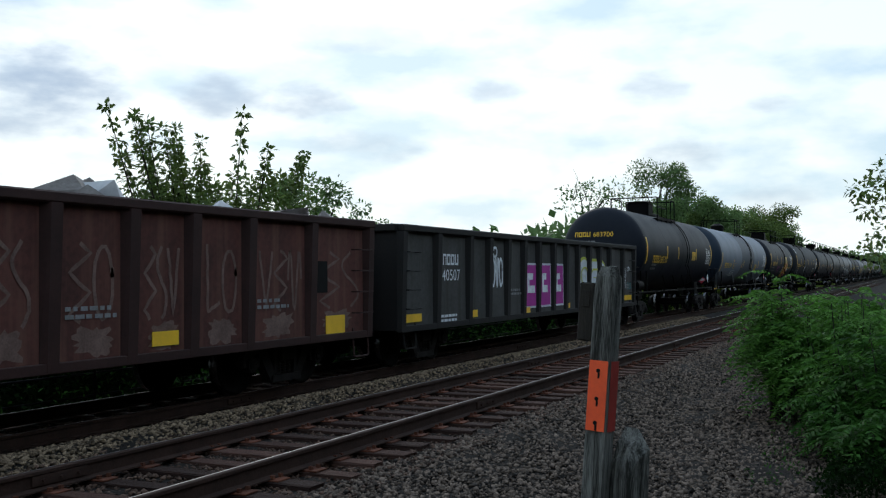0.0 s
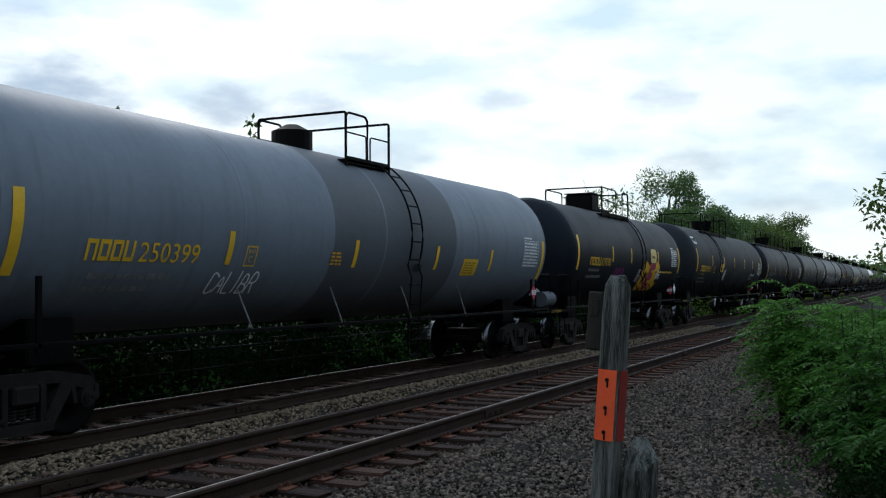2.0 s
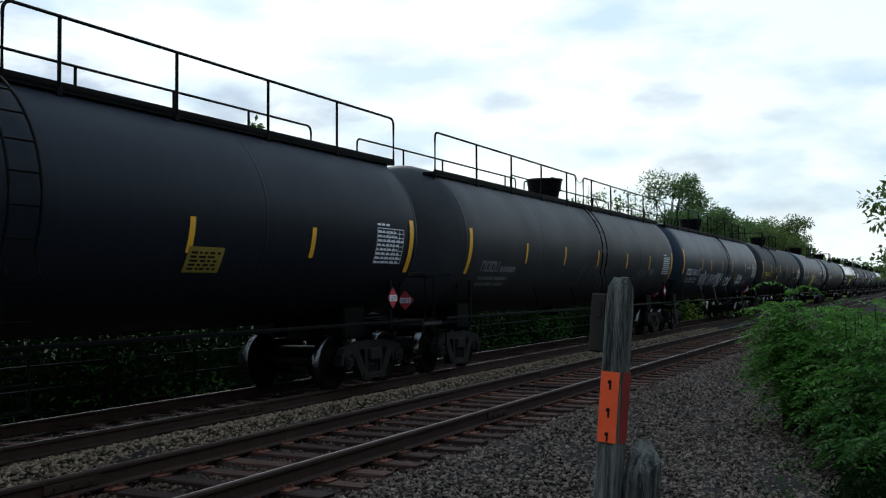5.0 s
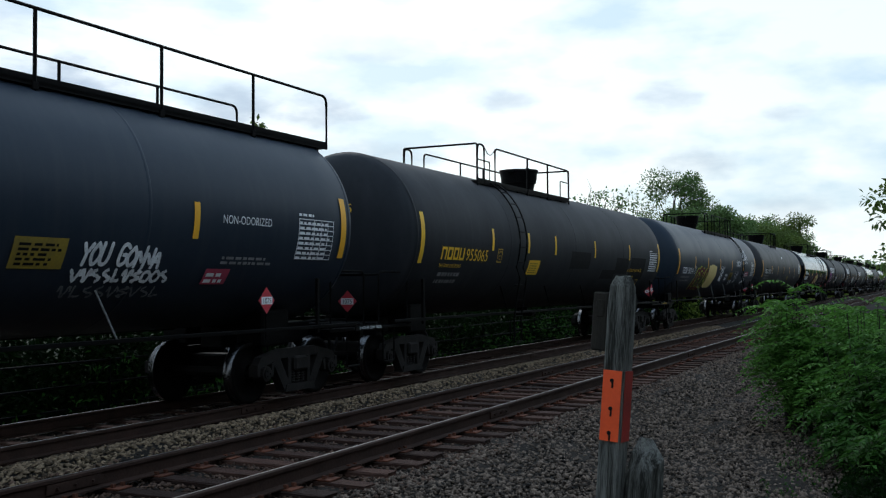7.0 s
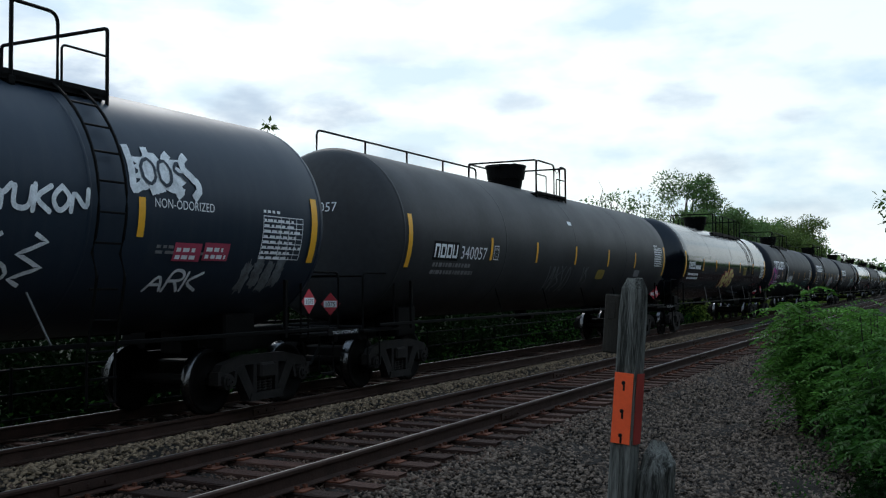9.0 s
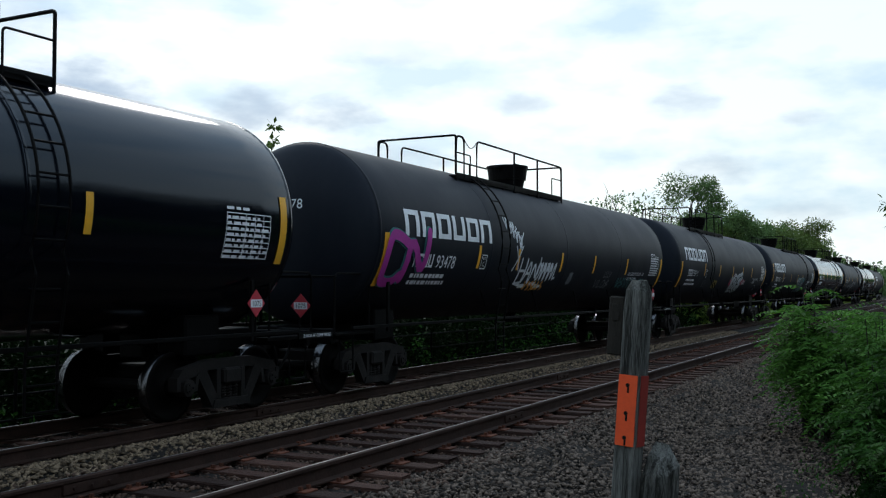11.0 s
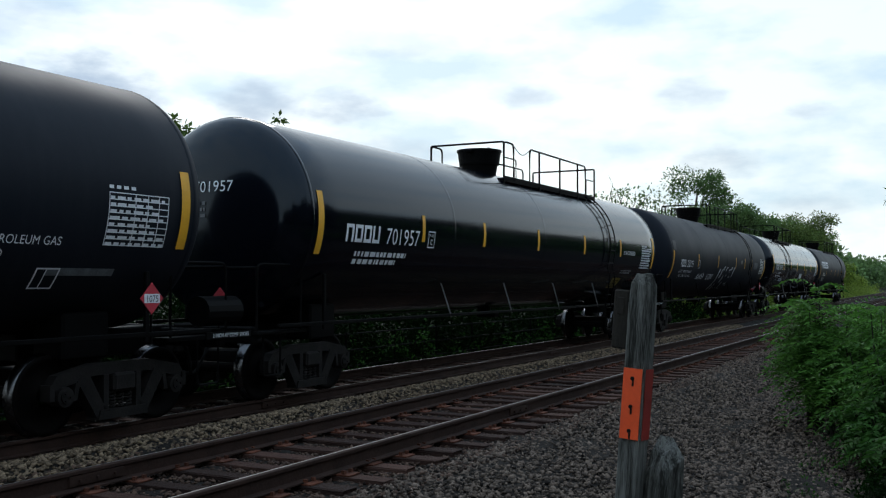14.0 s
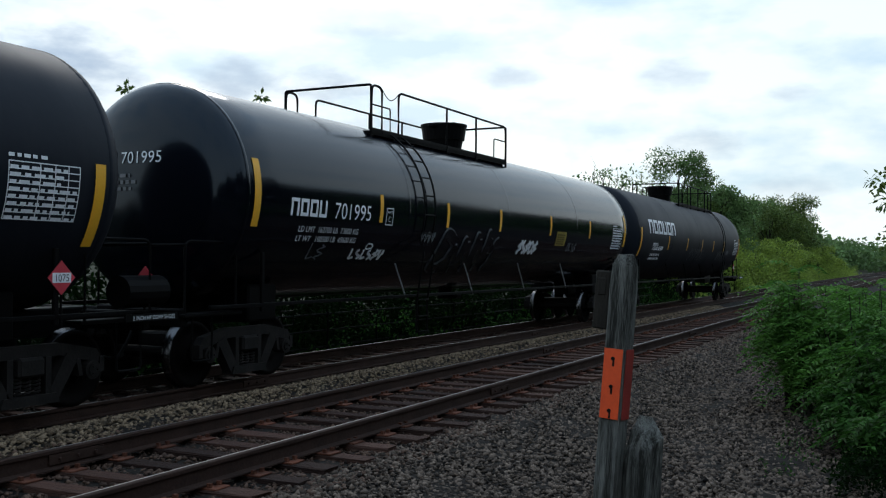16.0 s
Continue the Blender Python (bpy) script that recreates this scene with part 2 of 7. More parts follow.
M = {
    # bed far darker than its stones: the shade of the gaps is coloured in
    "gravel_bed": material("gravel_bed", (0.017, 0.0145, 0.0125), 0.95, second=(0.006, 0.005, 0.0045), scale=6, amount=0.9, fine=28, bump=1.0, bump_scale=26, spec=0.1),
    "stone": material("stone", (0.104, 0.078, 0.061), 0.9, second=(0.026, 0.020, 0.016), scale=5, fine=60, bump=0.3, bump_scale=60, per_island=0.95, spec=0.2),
    "stone_rust": material("stone_rust", (0.070, 0.043, 0.031), 0.9, second=(0.028, 0.016, 0.012), scale=5, fine=60, bump=0.3, bump_scale=60, per_island=0.85, spec=0.2),
    "stone_tan": material("stone_tan", (0.165, 0.120, 0.078), 0.9, second=(0.058, 0.040, 0.027), scale=5, fine=60, bump=0.3, bump_scale=60, per_island=0.8, spec=0.2),
    "earth": material("earth", (0.022, 0.022, 0.013), 0.95, second=(0.016, 0.026, 0.008), scale=0.6, amount=0.9, fine=12, bump=0.8, bump_scale=10, spec=0.1),
    "tie": material("tie", (0.064, 0.030, 0.021), 0.9, second=(0.018, 0.011, 0.009), scale=4, amount=0.9, fine=30, bump=0.9, bump_scale=14, stretch=(6, 0.8, 6), per_object=0.6, spec=0.2),
    "rail_side": material("rail_side", (0.042, 0.022, 0.016), 0.8, second=(0.018, 0.011, 0.009), scale=3, amount=0.9, fine=40, bump=0.3, spec=0.15),
    "rail_top": material("rail_top", (0.30, 0.30, 0.31), 0.35, 1.0, second=(0.16, 0.14, 0.13), scale=2, fine=80, amount=0.6, stretch=(0.1, 6, 6)),
    "rust": material("rust", (0.13, 0.042, 0.022), 0.85, second=(0.04, 0.018, 0.012), scale=8, amount=0.9, fine=50, bump=0.3, per_object=0.3, spec=0.2),
    # the tint on these tanks stands in for bluer sky in their gloss
    "tank_black": material("tank_black", (0.0092, 0.0110, 0.0160), 0.52, second=(0.0130, 0.0146, 0.0195), scale=0.9, amount=0.8, fine=9, bump=0.02, streak=(0.0150, 0.0165, 0.0212), spec=0.12, sky_tint=(0.72, 0.86, 1.0)),
    "tank_gloss": material("tank_gloss", (0.0022, 0.0032, 0.0060), 0.13, second=(0.0034, 0.0042, 0.0072), scale=0.7, amount=0.6, fine=9, bump=0.02, bump_scale=1.6, spec=0.32, stretch=(0.35, 1, 1), sky_tint=(0.72, 0.86, 1.0)),
    "tank_blue": material("tank_blue", (0.0150, 0.0225, 0.0350), 0.44, second=(0.0215, 0.0300, 0.0430), scale=0.8, amount=0.7, fine=9, bump=0.015, streak=(0.026, 0.033, 0.043), spec=0.22, sky_tint=(0.72, 0.86, 1.0)),
    "tank_dusty": material("tank_dusty", (0.0220, 0.0232, 0.0265), 0.6, second=(0.0160, 0.0170, 0.0195), scale=0.8, amount=0.8, fine=9, bump=0.02, streak=(0.031, 0.032, 0.036), spec=0.14, sky_tint=(0.72, 0.86, 1.0)),
    "tank_grey": material("tank_grey", (0.038, 0.040, 0.044), 0.5, second=(0.020, 0.021, 0.023), scale=0.8, amount=0.8, fine=9, bump=0.02, streak=(0.034, 0.034, 0.035), spec=0.15),
    "tank_pale": material("tank_pale", (0.165, 0.192, 0.232), 0.5, second=(0.120, 0.142, 0.172), scale=0.8, amount=0.7, fine=9, bump=0.02, streak=(0.115, 0.130, 0.152), spec=0.15),
    "tank_band": material("tank_band", (0.082, 0.090, 0.104), 0.55, second=(0.112, 0.122, 0.138), scale=0.9, amount=0.7, fine=9, bump=0.02, spec=0.15),
    "iron": material("iron", (0.0020, 0.0020, 0.0023), 0.55, second=(0.004, 0.0036, 0.0034), scale=4, amount=0.7, fine=30, bump=0.1, spec=0.06),
    "cast": material("cast", (0.013, 0.0105, 0.0095), 0.75, second=(0.005, 0.0045, 0.004), scale=5, amount=0.9, fine=30, bump=0.3, spec=0.2),
    "wheel": material("wheel", (0.003, 0.0027, 0.0025), 0.7, 0.0, second=(0.006, 0.004, 0.0035), scale=6, amount=0.8, fine=40, bump=0.1, spec=0.06),
    "tread": material("tread", (0.12, 0.12, 0.125), 0.25, 1.0, scale=4, amount=0.5),
    "gondola_rust": material("gondola_rust", (0.105, 0.036, 0.028), 0.75, second=(0.032, 0.014, 0.012), scale=1.1, amount=0.9, fine=14, bump=0.12, bump_scale=8, streak=(0.15, 0.07, 0.05), spec=0.25),
    "gondola_rim": material("gondola_rim", (0.034, 0.013, 0.011), 0.7, second=(0.015, 0.007, 0.006), scale=2, amount=0.8, fine=20, bump=0.1, spec=0.25),
    "gondola_grey": material("gondola_grey", (0.070, 0.069, 0.066), 0.7, second=(0.028, 0.028, 0.026), scale=1.0, amount=0.9, fine=12, bump=0.1, bump_scale=8, streak=(0.030, 0.026, 0.022), spec=0.25),
    "gondola_dark": material("gondola_dark", (0.0085, 0.0085, 0.0088), 0.7, second=(0.018, 0.014, 0.012), scale=2, amount=0.7, fine=20, bump=0.1, spec=0.25),
    "yellow": material("yellow", (0.85, 0.50, 0.02), 0.5, second=(0.60, 0.36, 0.03), scale=5, amount=0.6, fine=30),
    "yellow_dull": material("yellow_dull", (0.30, 0.21, 0.02), 0.6, second=(0.16, 0.12, 0.03), scale=5, amount=0.8, fine=30),
    "amber": material("amber", (0.85, 0.42, 0.02), 0.45, second=(0.65, 0.32, 0.03), scale=5, amount=0.6, fine=30),
    "paint_white": material("paint_white", (0.82, 0.84, 0.86), 0.6, second=(0.55, 0.56, 0.58), scale=5, amount=0.7, fine=30),
    "paint_dim": material("paint_dim", (0.24, 0.24, 0.25), 0.6, second=(0.10, 0.10, 0.10), scale=5, amount=0.9, fine=30),
    "spray_white": material("spray_white", (0.82, 0.85, 0.88), 0.7, second=(0.35, 0.37, 0.39), scale=7, amount=0.9, fine=50),
    "spray_dim": material("spray_dim", (0.15, 0.165, 0.18), 0.7, second=(0.04, 0.042, 0.045), scale=7, amount=0.9, fine=50),
    "spray_rust": material("spray_rust", (0.17, 0.105, 0.085), 0.75, second=(0.06, 0.03, 0.024), scale=4, amount=0.95, fine=40),
    "spray_magenta": material("spray_magenta", (0.42, 0.025, 0.29), 0.65, second=(0.28, 0.02, 0.21), scale=3, amount=0.8, fine=30),
    "spray_silver": material("spray_silver", (0.62, 0.66, 0.70), 0.55, second=(0.42, 0.45, 0.47), scale=3, amount=0.8, fine=30),
    "spray_lime": material("spray_lime", (0.52, 0.55, 0.06), 0.65, second=(0.32, 0.36, 0.06), scale=3, amount=0.8, fine=30),
    "spray_orange": material("spray_orange", (0.72, 0.22, 0.03), 0.65, second=(0.65, 0.42, 0.04), scale=2.2, amount=1.0, fine=12),
    "spray_green": material("spray_green", (0.045, 0.075, 0.02), 0.65, second=(0.025, 0.045, 0.015), scale=3, amount=0.8, fine=30),
    "spray_wine": material("spray_wine", (0.16, 0.02, 0.03), 0.65, second=(0.09, 0.015, 0.02), scale=3, amount=0.8, fine=30),
    "spray_cream": material("spray_cream", (0.72, 0.56, 0.22), 0.7, second=(0.58, 0.44, 0.16), scale=3, amount=0.8, fine=30),
    "spray_teal": material("spray_teal", (0.05, 0.22, 0.22), 0.7, second=(0.03, 0.12, 0.13), scale=3, amount=0.8, fine=30),
    "spray_red": material("spray_red", (0.42, 0.04, 0.09), 0.7, second=(0.26, 0.03, 0.06), scale=3, amount=0.8, fine=30),
    "placard_red": material("placard_red", (0.50, 0.03, 0.05), 0.5, scale=4, amount=0.4),
    "post_wood": material("post_wood", (0.165, 0.165, 0.150), 0.9, second=(0.022, 0.022, 0.019), scale=2.2, amount=1.0, fine=22, bump=1.0, bump_scale=9, stretch=(9, 9, 0.55), spec=0.15, ramp=(0.40, 0.58)),
    "post_orange": material("post_orange", (0.85, 0.090, 0.014), 0.5, second=(0.62, 0.06, 0.012), scale=6, amount=0.7, fine=50),
    "post_red": material("post_red", (0.30, 0.020, 0.012), 0.6, second=(0.18, 0.015, 0.010), scale=6, amount=0.7, fine=50),
    "black": material("black", (0.004, 0.004, 0.004), 0.8, scale=6, amount=0.4, spec=0.2),
    "bark": material("bark", (0.030, 0.026, 0.021), 0.9, second=(0.014, 0.012, 0.010), scale=5, amount=0.8, fine=30, bump=0.6, stretch=(4, 4, 0.8), spec=0.2),
    "cloth_white": material("cloth_white", (0.55, 0.56, 0.58), 0.8, second=(0.35, 0.36, 0.38), scale=1.5, amount=0.7, fine=12, bump=0.2),
    "scrap": material("scrap", (0.075, 0.058, 0.048), 0.7, second=(0.18, 0.17, 0.165), scale=2.5, amount=0.9, fine=12, bump=0.3),
}


def leaf_material(name, base, second, spec=0.2):
    m = material(name, base, 0.6, second=second, scale=0.8, amount=0.9, fine=6, per_island=0.4, spec=spec)
    n, l = m.node_tree.nodes, m.node_tree.links
    b = n["Principled BSDF"]
    tr, mx = n.new("ShaderNodeBsdfTranslucent"), n.new("ShaderNodeMixShader")
    l.new(b.inputs["Base Color"].links[0].from_socket, tr.inputs["Color"])
    mx.inputs["Fac"].default_value = 0.42
    l.new(b.outputs["BSDF"], mx.inputs[1])
    l.new(tr.outputs["BSDF"], mx.inputs[2])
    l.new(mx.outputs["Shader"], n["Material Output"].inputs["Surface"])
    return m


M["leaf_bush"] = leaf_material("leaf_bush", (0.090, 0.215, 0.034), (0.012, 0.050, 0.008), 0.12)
M["leaf_tree"] = leaf_material("leaf_tree", (0.070, 0.125, 0.030), (0.11, 0.14, 0.032))
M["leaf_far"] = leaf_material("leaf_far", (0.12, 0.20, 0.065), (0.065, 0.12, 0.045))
M["leaf_bright"] = leaf_material("leaf_bright", (0.24, 0.32, 0.05), (0.14, 0.22, 0.045))
# one foliage in two tones, shade put into the colour: near-black, then mid green
M["leaf_shaded"] = leaf_material("leaf_shaded", (0.007, 0.022, 0.004), (0.001, 0.003, 0.001), 0.02)
M["leaf_half_lit"] = leaf_material("leaf_half_lit", (0.040, 0.115, 0.018), (0.010, 0.034, 0.006), 0.10)


# ---- mesh helpers ----
def mesh_of(name, bm, mat, smooth=False):
    me = bpy.data.meshes.new(name)
    bm.normal_update()
    bm.to_mesh(me)
    bm.free()
    for mm in (mat if isinstance(mat, (list, tuple)) else [mat]):
        me.materials.append(mm)
    if smooth:
        me.polygons.foreach_set("use_smooth", [True] * len(me.polygons))
    return me


def part(name, bm, mat, parent, label="", at=None, smooth=False):
    """Links a bmesh (or a finished mesh) as one mesh object under a thing or part."""
    me = bm if isinstance(bm, bpy.types.Mesh) else mesh_of(name, bm, mat, smooth)
    ob = new(name, me)
    ob.parent = parent
    if at is not None:
        ob.matrix_basis = at
    if label:
        ob["label"] = label
    return ob


def box(bm, c, s, bevel=0.0, rot=None):
    m = Matrix.Translation(c) @ (rot or Matrix.Identity(4)) @ Matrix.Diagonal((*s, 1))
    vs = bmesh.ops.create_cube(bm, size=1, matrix=m)["verts"]
    if bevel:
        es = list({e for v in vs for e in v.link_edges})
        bmesh.ops.bevel(bm, geom=es, offset=bevel, segments=1, affect="EDGES")
    return bm


def cyl(bm, a, b, r, n=10, r2=None):
    a, b = Vector(a), Vector(b)
    d = b - a
    m = Matrix.Translation((a + b) / 2) @ d.to_track_quat("Z", "Y").to_matrix().to_4x4()
    bmesh.ops.create_cone(bm, cap_ends=True, segments=n, radius1=r, radius2=r if r2 is None else r2, depth=d.length, matrix=m)
    return bm


def tube(bm, pts, r, n=7):
    """A round bar along a line of points, with mitred bends."""
    pts = [Vector(p) for p in pts]
    rings = []
    for i, p in enumerate(pts):
        d = (pts[min(i + 1, len(pts) - 1)] - pts[max(i - 1, 0)]).normalized()
        q = d.to_track_quat("Z", "Y")
        rings.append([bm.verts.new(p + q @ Vector((r * math.cos(2 * math.pi * k / n), r * math.sin(2 * math.pi * k / n), 0))) for k in range(n)])
    for A, B in zip(rings, rings[1:]):
        for k in range(n):
            bm.faces.new((A[k], A[(k + 1) % n], B[(k + 1) % n], B[k]))
    bm.faces.new(rings[0][::-1])
    bm.faces.new(rings[-1])
    return bm


def bent(pts, r=0.12, n=5):
    """Rounds the corners of a line of points."""
    pts = [Vector(p) for p in pts]
    out = [pts[0]]
    for a, p, b in zip(pts, pts[1:], pts[2:]):
        u, v = (a - p), (b - p)
        k = min(r, u.length * 0.45, v.length * 0.45)
        s, e = p + u.normalized() * k, p + v.normalized() * k
        out += [s.lerp(p, i / n).lerp(p.lerp(e, i / n), i / n) for i in range(n + 1)]
    return out + [pts[-1]]


def empty(name, m=Matrix.Identity(4), **tags):
    ob = new(name)
    ob.matrix_basis = m
    return tagged(ob, **tags)


def soup(name, verts, faces, mat):
    """A mesh from numpy arrays: verts (n,3), faces (m,k)."""
    me = bpy.data.meshes.new(name)
    verts, faces = np.asarray(verts, np.float32), np.asarray(faces, np.int32)
    k = faces.shape[1]
    me.vertices.add(len(verts))
    me.vertices.foreach_set("co", verts.ravel())
    me.loops.add(faces.size)
    me.loops.foreach_set("vertex_index", faces.ravel())
    me.polygons.add(len(faces))
    me.polygons.foreach_set("loop_start", np.arange(0, faces.size, k, dtype=np.int32))
    me.update(calc_edges=True)
    me.materials.append(mat)
    return me


# ---- plan ----
NEAR_Y, TRAIN_Y, TRAIN_Z = 5.967, 9.975, -0.138      # track centres; rail top of the train's track
HALF_GAUGE = 0.7525


def ground_z(x, y):
    """Height of the ballast and earth across the line."""
    ys = [-60, -8, -1.5, 1.0, 3.2, 4.4, 7.55, 7.95, 8.45, 8.75, 11.3, 11.8, 13.6, 17, 30, 80, 1600]
    zs = [0.5, 0.1, -0.30, -0.46, -0.43, -0.245, -0.235, -0.14, -0.20, -0.36, -0.36, -0.42, -1.05, -0.9, -0.5, 0.0, 0.0]
    return np.interp(y, ys, zs)


def build_ground():
    xs = np.concatenate([[-1500, -300, -80, -30], np.arange(-12, 60, 0.6), np.arange(60, 200, 5), [250, 400, 700, 1500, 2500]])
    ys = np.concatenate([[-1500, -400, -120, -60, -30, -15], np.arange(-8, 16, 0.25), [17, 19, 22, 26, 30, 45, 80, 200, 600, 1600]])
    X, Y = np.meshgrid(xs, ys, indexing="ij")
    rng = np.random.default_rng(3)
    near = (np.abs(X) < 70) & (np.abs(Y) < 20)
    Z = ground_z(X, Y) + np.where(near, rng.normal(0, 0.012, X.shape), 0)
    nx, ny = len(xs), len(ys)
    i, j = np.meshgrid(np.arange(nx - 1), np.arange(ny - 1), indexing="ij")
    a = (i * ny + j).ravel()
    f = np.stack([a, a + ny, a + ny + 1, a + 1], 1)
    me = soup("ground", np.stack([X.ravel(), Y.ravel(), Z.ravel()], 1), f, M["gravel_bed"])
    me.materials.append(M["earth"])
    yc = np.repeat(((ys[:-1] + ys[1:]) / 2)[None, :], nx - 1, 0).ravel()
    me.polygons.foreach_set("material_index", ((yc > 11.9) | (yc < -1.6)).astype(np.int32))
    tagged(new("ground", me), "crushed stone ballast bed darkened for the shade between stones, with bare earth beside it", "ground", kind="structure")


def stones(name, n, xr, yr, size, mat, label, seed, keep=None):
    """Loose crushed stones lying on the ground: broken eight-sided lumps."""
    rng = np.random.default_rng(seed)
    x = xr[0] + (xr[1] - xr[0]) * rng.random(n) ** 1.7
    y = rng.uniform(*yr, n)
    if keep is not None:
        k = keep(x, y)
        x, y = x[k], y[k]
    n = len(x)
    s = rng.uniform(*size, n)
    base = np.array([[1, 0, 0], [-1, 0, 0], [0, 1, 0], [0, -1, 0], [0, 0, 1], [0, 0, -1]], float)
    fc = np.array([[0, 2, 4], [2, 1, 4], [1, 3, 4], [3, 0, 4], [2, 0, 5], [1, 2, 5], [3, 1, 5], [0, 3, 5]])
    v = base[None] * rng.uniform(0.55, 1.25, (n, 6, 1)) + rng.normal(0, 0.22, (n, 6, 3))
    a, b = rng.uniform(0, 6.28, n), rng.uniform(-0.7, 0.7, n)
    ca, sa, cb, sb = np.cos(a), np.sin(a), np.cos(b), np.sin(b)
    r = np.zeros((n, 3, 3))
    r[:, 0, 0], r[:, 0, 1], r[:, 1, 0], r[:, 1, 1], r[:, 2, 2] = ca, -sa, sa, ca, 1
    q = np.zeros((n, 3, 3))
    q[:, 0, 0], q[:, 1, 1], q[:, 1, 2], q[:, 2, 1], q[:, 2, 2] = 1, cb, -sb, sb, cb
    v = np.einsum("nij,nkj->nki", r @ q, v) * s[:, None, None] * np.array([1, 0.8, 0.62])
    v += np.stack([x, y, ground_z(x, y) + s * 0.22], 1)[:, None, :]
    f = (fc[None] + 6 * np.arange(n)[:, None, None]).reshape(-1, 3)
    tagged(new(name, soup(name, v.reshape(-1, 3), f, mat)), label, "ballast", kind="stuff")


# ---- railway tracks ----
def rail_mesh(x0, x1):
    """A flat-bottomed rail: head, web and foot; the worn running face bright."""
    prof = [(-0.07, -0.172), (0.07, -0.172), (0.07, -0.160), (0.012, -0.145), (0.009, -0.045), (0.036, -0.034), (0.036, -0.008), (0.028, 0), (0.010, 0), (-0.028, 0), (-0.036, -0.008), (-0.036, -0.034), (-0.009, -0.045), (-0.012, -0.145), (-0.07, -0.160)]
    bm = bmesh.new()
    A, B = [[bm.verts.new((x, y, z)) for y, z in prof] for x in (x0, x1)]
    for k in range(len(prof)):
        f = bm.faces.new((A[k], A[(k + 1) % len(prof)], B[(k + 1) % len(prof)], B[k]))
        f.material_index = 1 if k in (7,) else 0
    bm.faces.new(A)
    bm.faces.new(B[::-1])
    bmesh.ops.recalc_face_normals(bm, faces=bm.faces)
    return mesh_of("rail", bm, [M["rail_side"], M["rail_top"]])


def tie_mesh(seed, length=2.6):
    rng = random.Random(seed)
    bm = bmesh.new()
    box(bm, (0, 0, -0.09), (0.225, length, 0.18), 0.012)
    for v in bm.verts:
        v.co += Vector((rng.uniform(-0.008, 0.008), rng.uniform(-0.03, 0.03), rng.uniform(-0.006, 0.006)))
    return mesh_of("tie", bm, M["tie"])


def build_tracks():
    rng = random.Random(5)
    ties = [tie_mesh(s) for s in range(6)]
    bm = bmesh.new()
    box(bm, (0, 0, 0.008), (0.19, 0.34, 0.016), 0.004)
    for sx in (-0.06, 0.06):
        for sy in (-0.088, 0.088):
            box(bm, (sx, sy, 0.028), (0.03, 0.035, 0.045))
    plate = mesh_of("tie_plate", bm, M["rust"])
    bm = bmesh.new()
    for s in (-1, 1):
        box(bm, (0, s * 0.022, 0), (0.62, 0.022, 0.09), 0.006)
        for k in (-0.2, 0, 0.2):
            cyl(bm, (k, s * 0.03, 0), (k, s * 0.06, 0), 0.017, 6)
    joint = mesh_of("joint_bar", bm, M["rail_side"])
    for name, yc, zc, x1, label in (("near_track", NEAR_Y, 0.0, 330, "empty railway track with rusty rails on weathered wooden ties"), ("train_track", TRAIN_Y, TRAIN_Z, 330, "railway track with worn steel rails carrying the freight train")):
        tr = empty(name, pose(0, yc, zc), label=label, category="railway track", kind="structure")
        rm = rail_mesh(-40, x1)
        for s in (-1, 1):
            part("rail", rm, None, tr, at=pose(0, s * HALF_GAUGE, 0))
        x, far = -6.0, []
        while x < x1:
            if x < 64:
                m = pose(x, rng.uniform(-0.05, 0.05), -0.188 + rng.uniform(-0.012, 0.004), 0, 0, rng.uniform(-1.6, 1.6))
                t = part("tie", rng.choice(ties), None, tr, at=m)
                if name == "near_track" and x < 40:
                    for s in (-1, 1):
                        part("tie_plate", plate, None, t, at=pose(0, s * HALF_GAUGE, 0.0))
            else:
                far.append(x)
            x += 0.535 + rng.uniform(-0.03, 0.03)
        bm = bmesh.new()
        for x in far[:220]:
            box(bm, (x, 0, -0.28), (0.22, 2.6, 0.18))
        tagged(part("far_ties", bm, M["tie"], tr), kind="stuff")
        for s in (-1, 1):
            for k in range(3):
                part("joint_bar", joint, None, tr, at=pose(3.4 + 11.9 * k + 3 * s, s * HALF_GAUGE, -0.09))


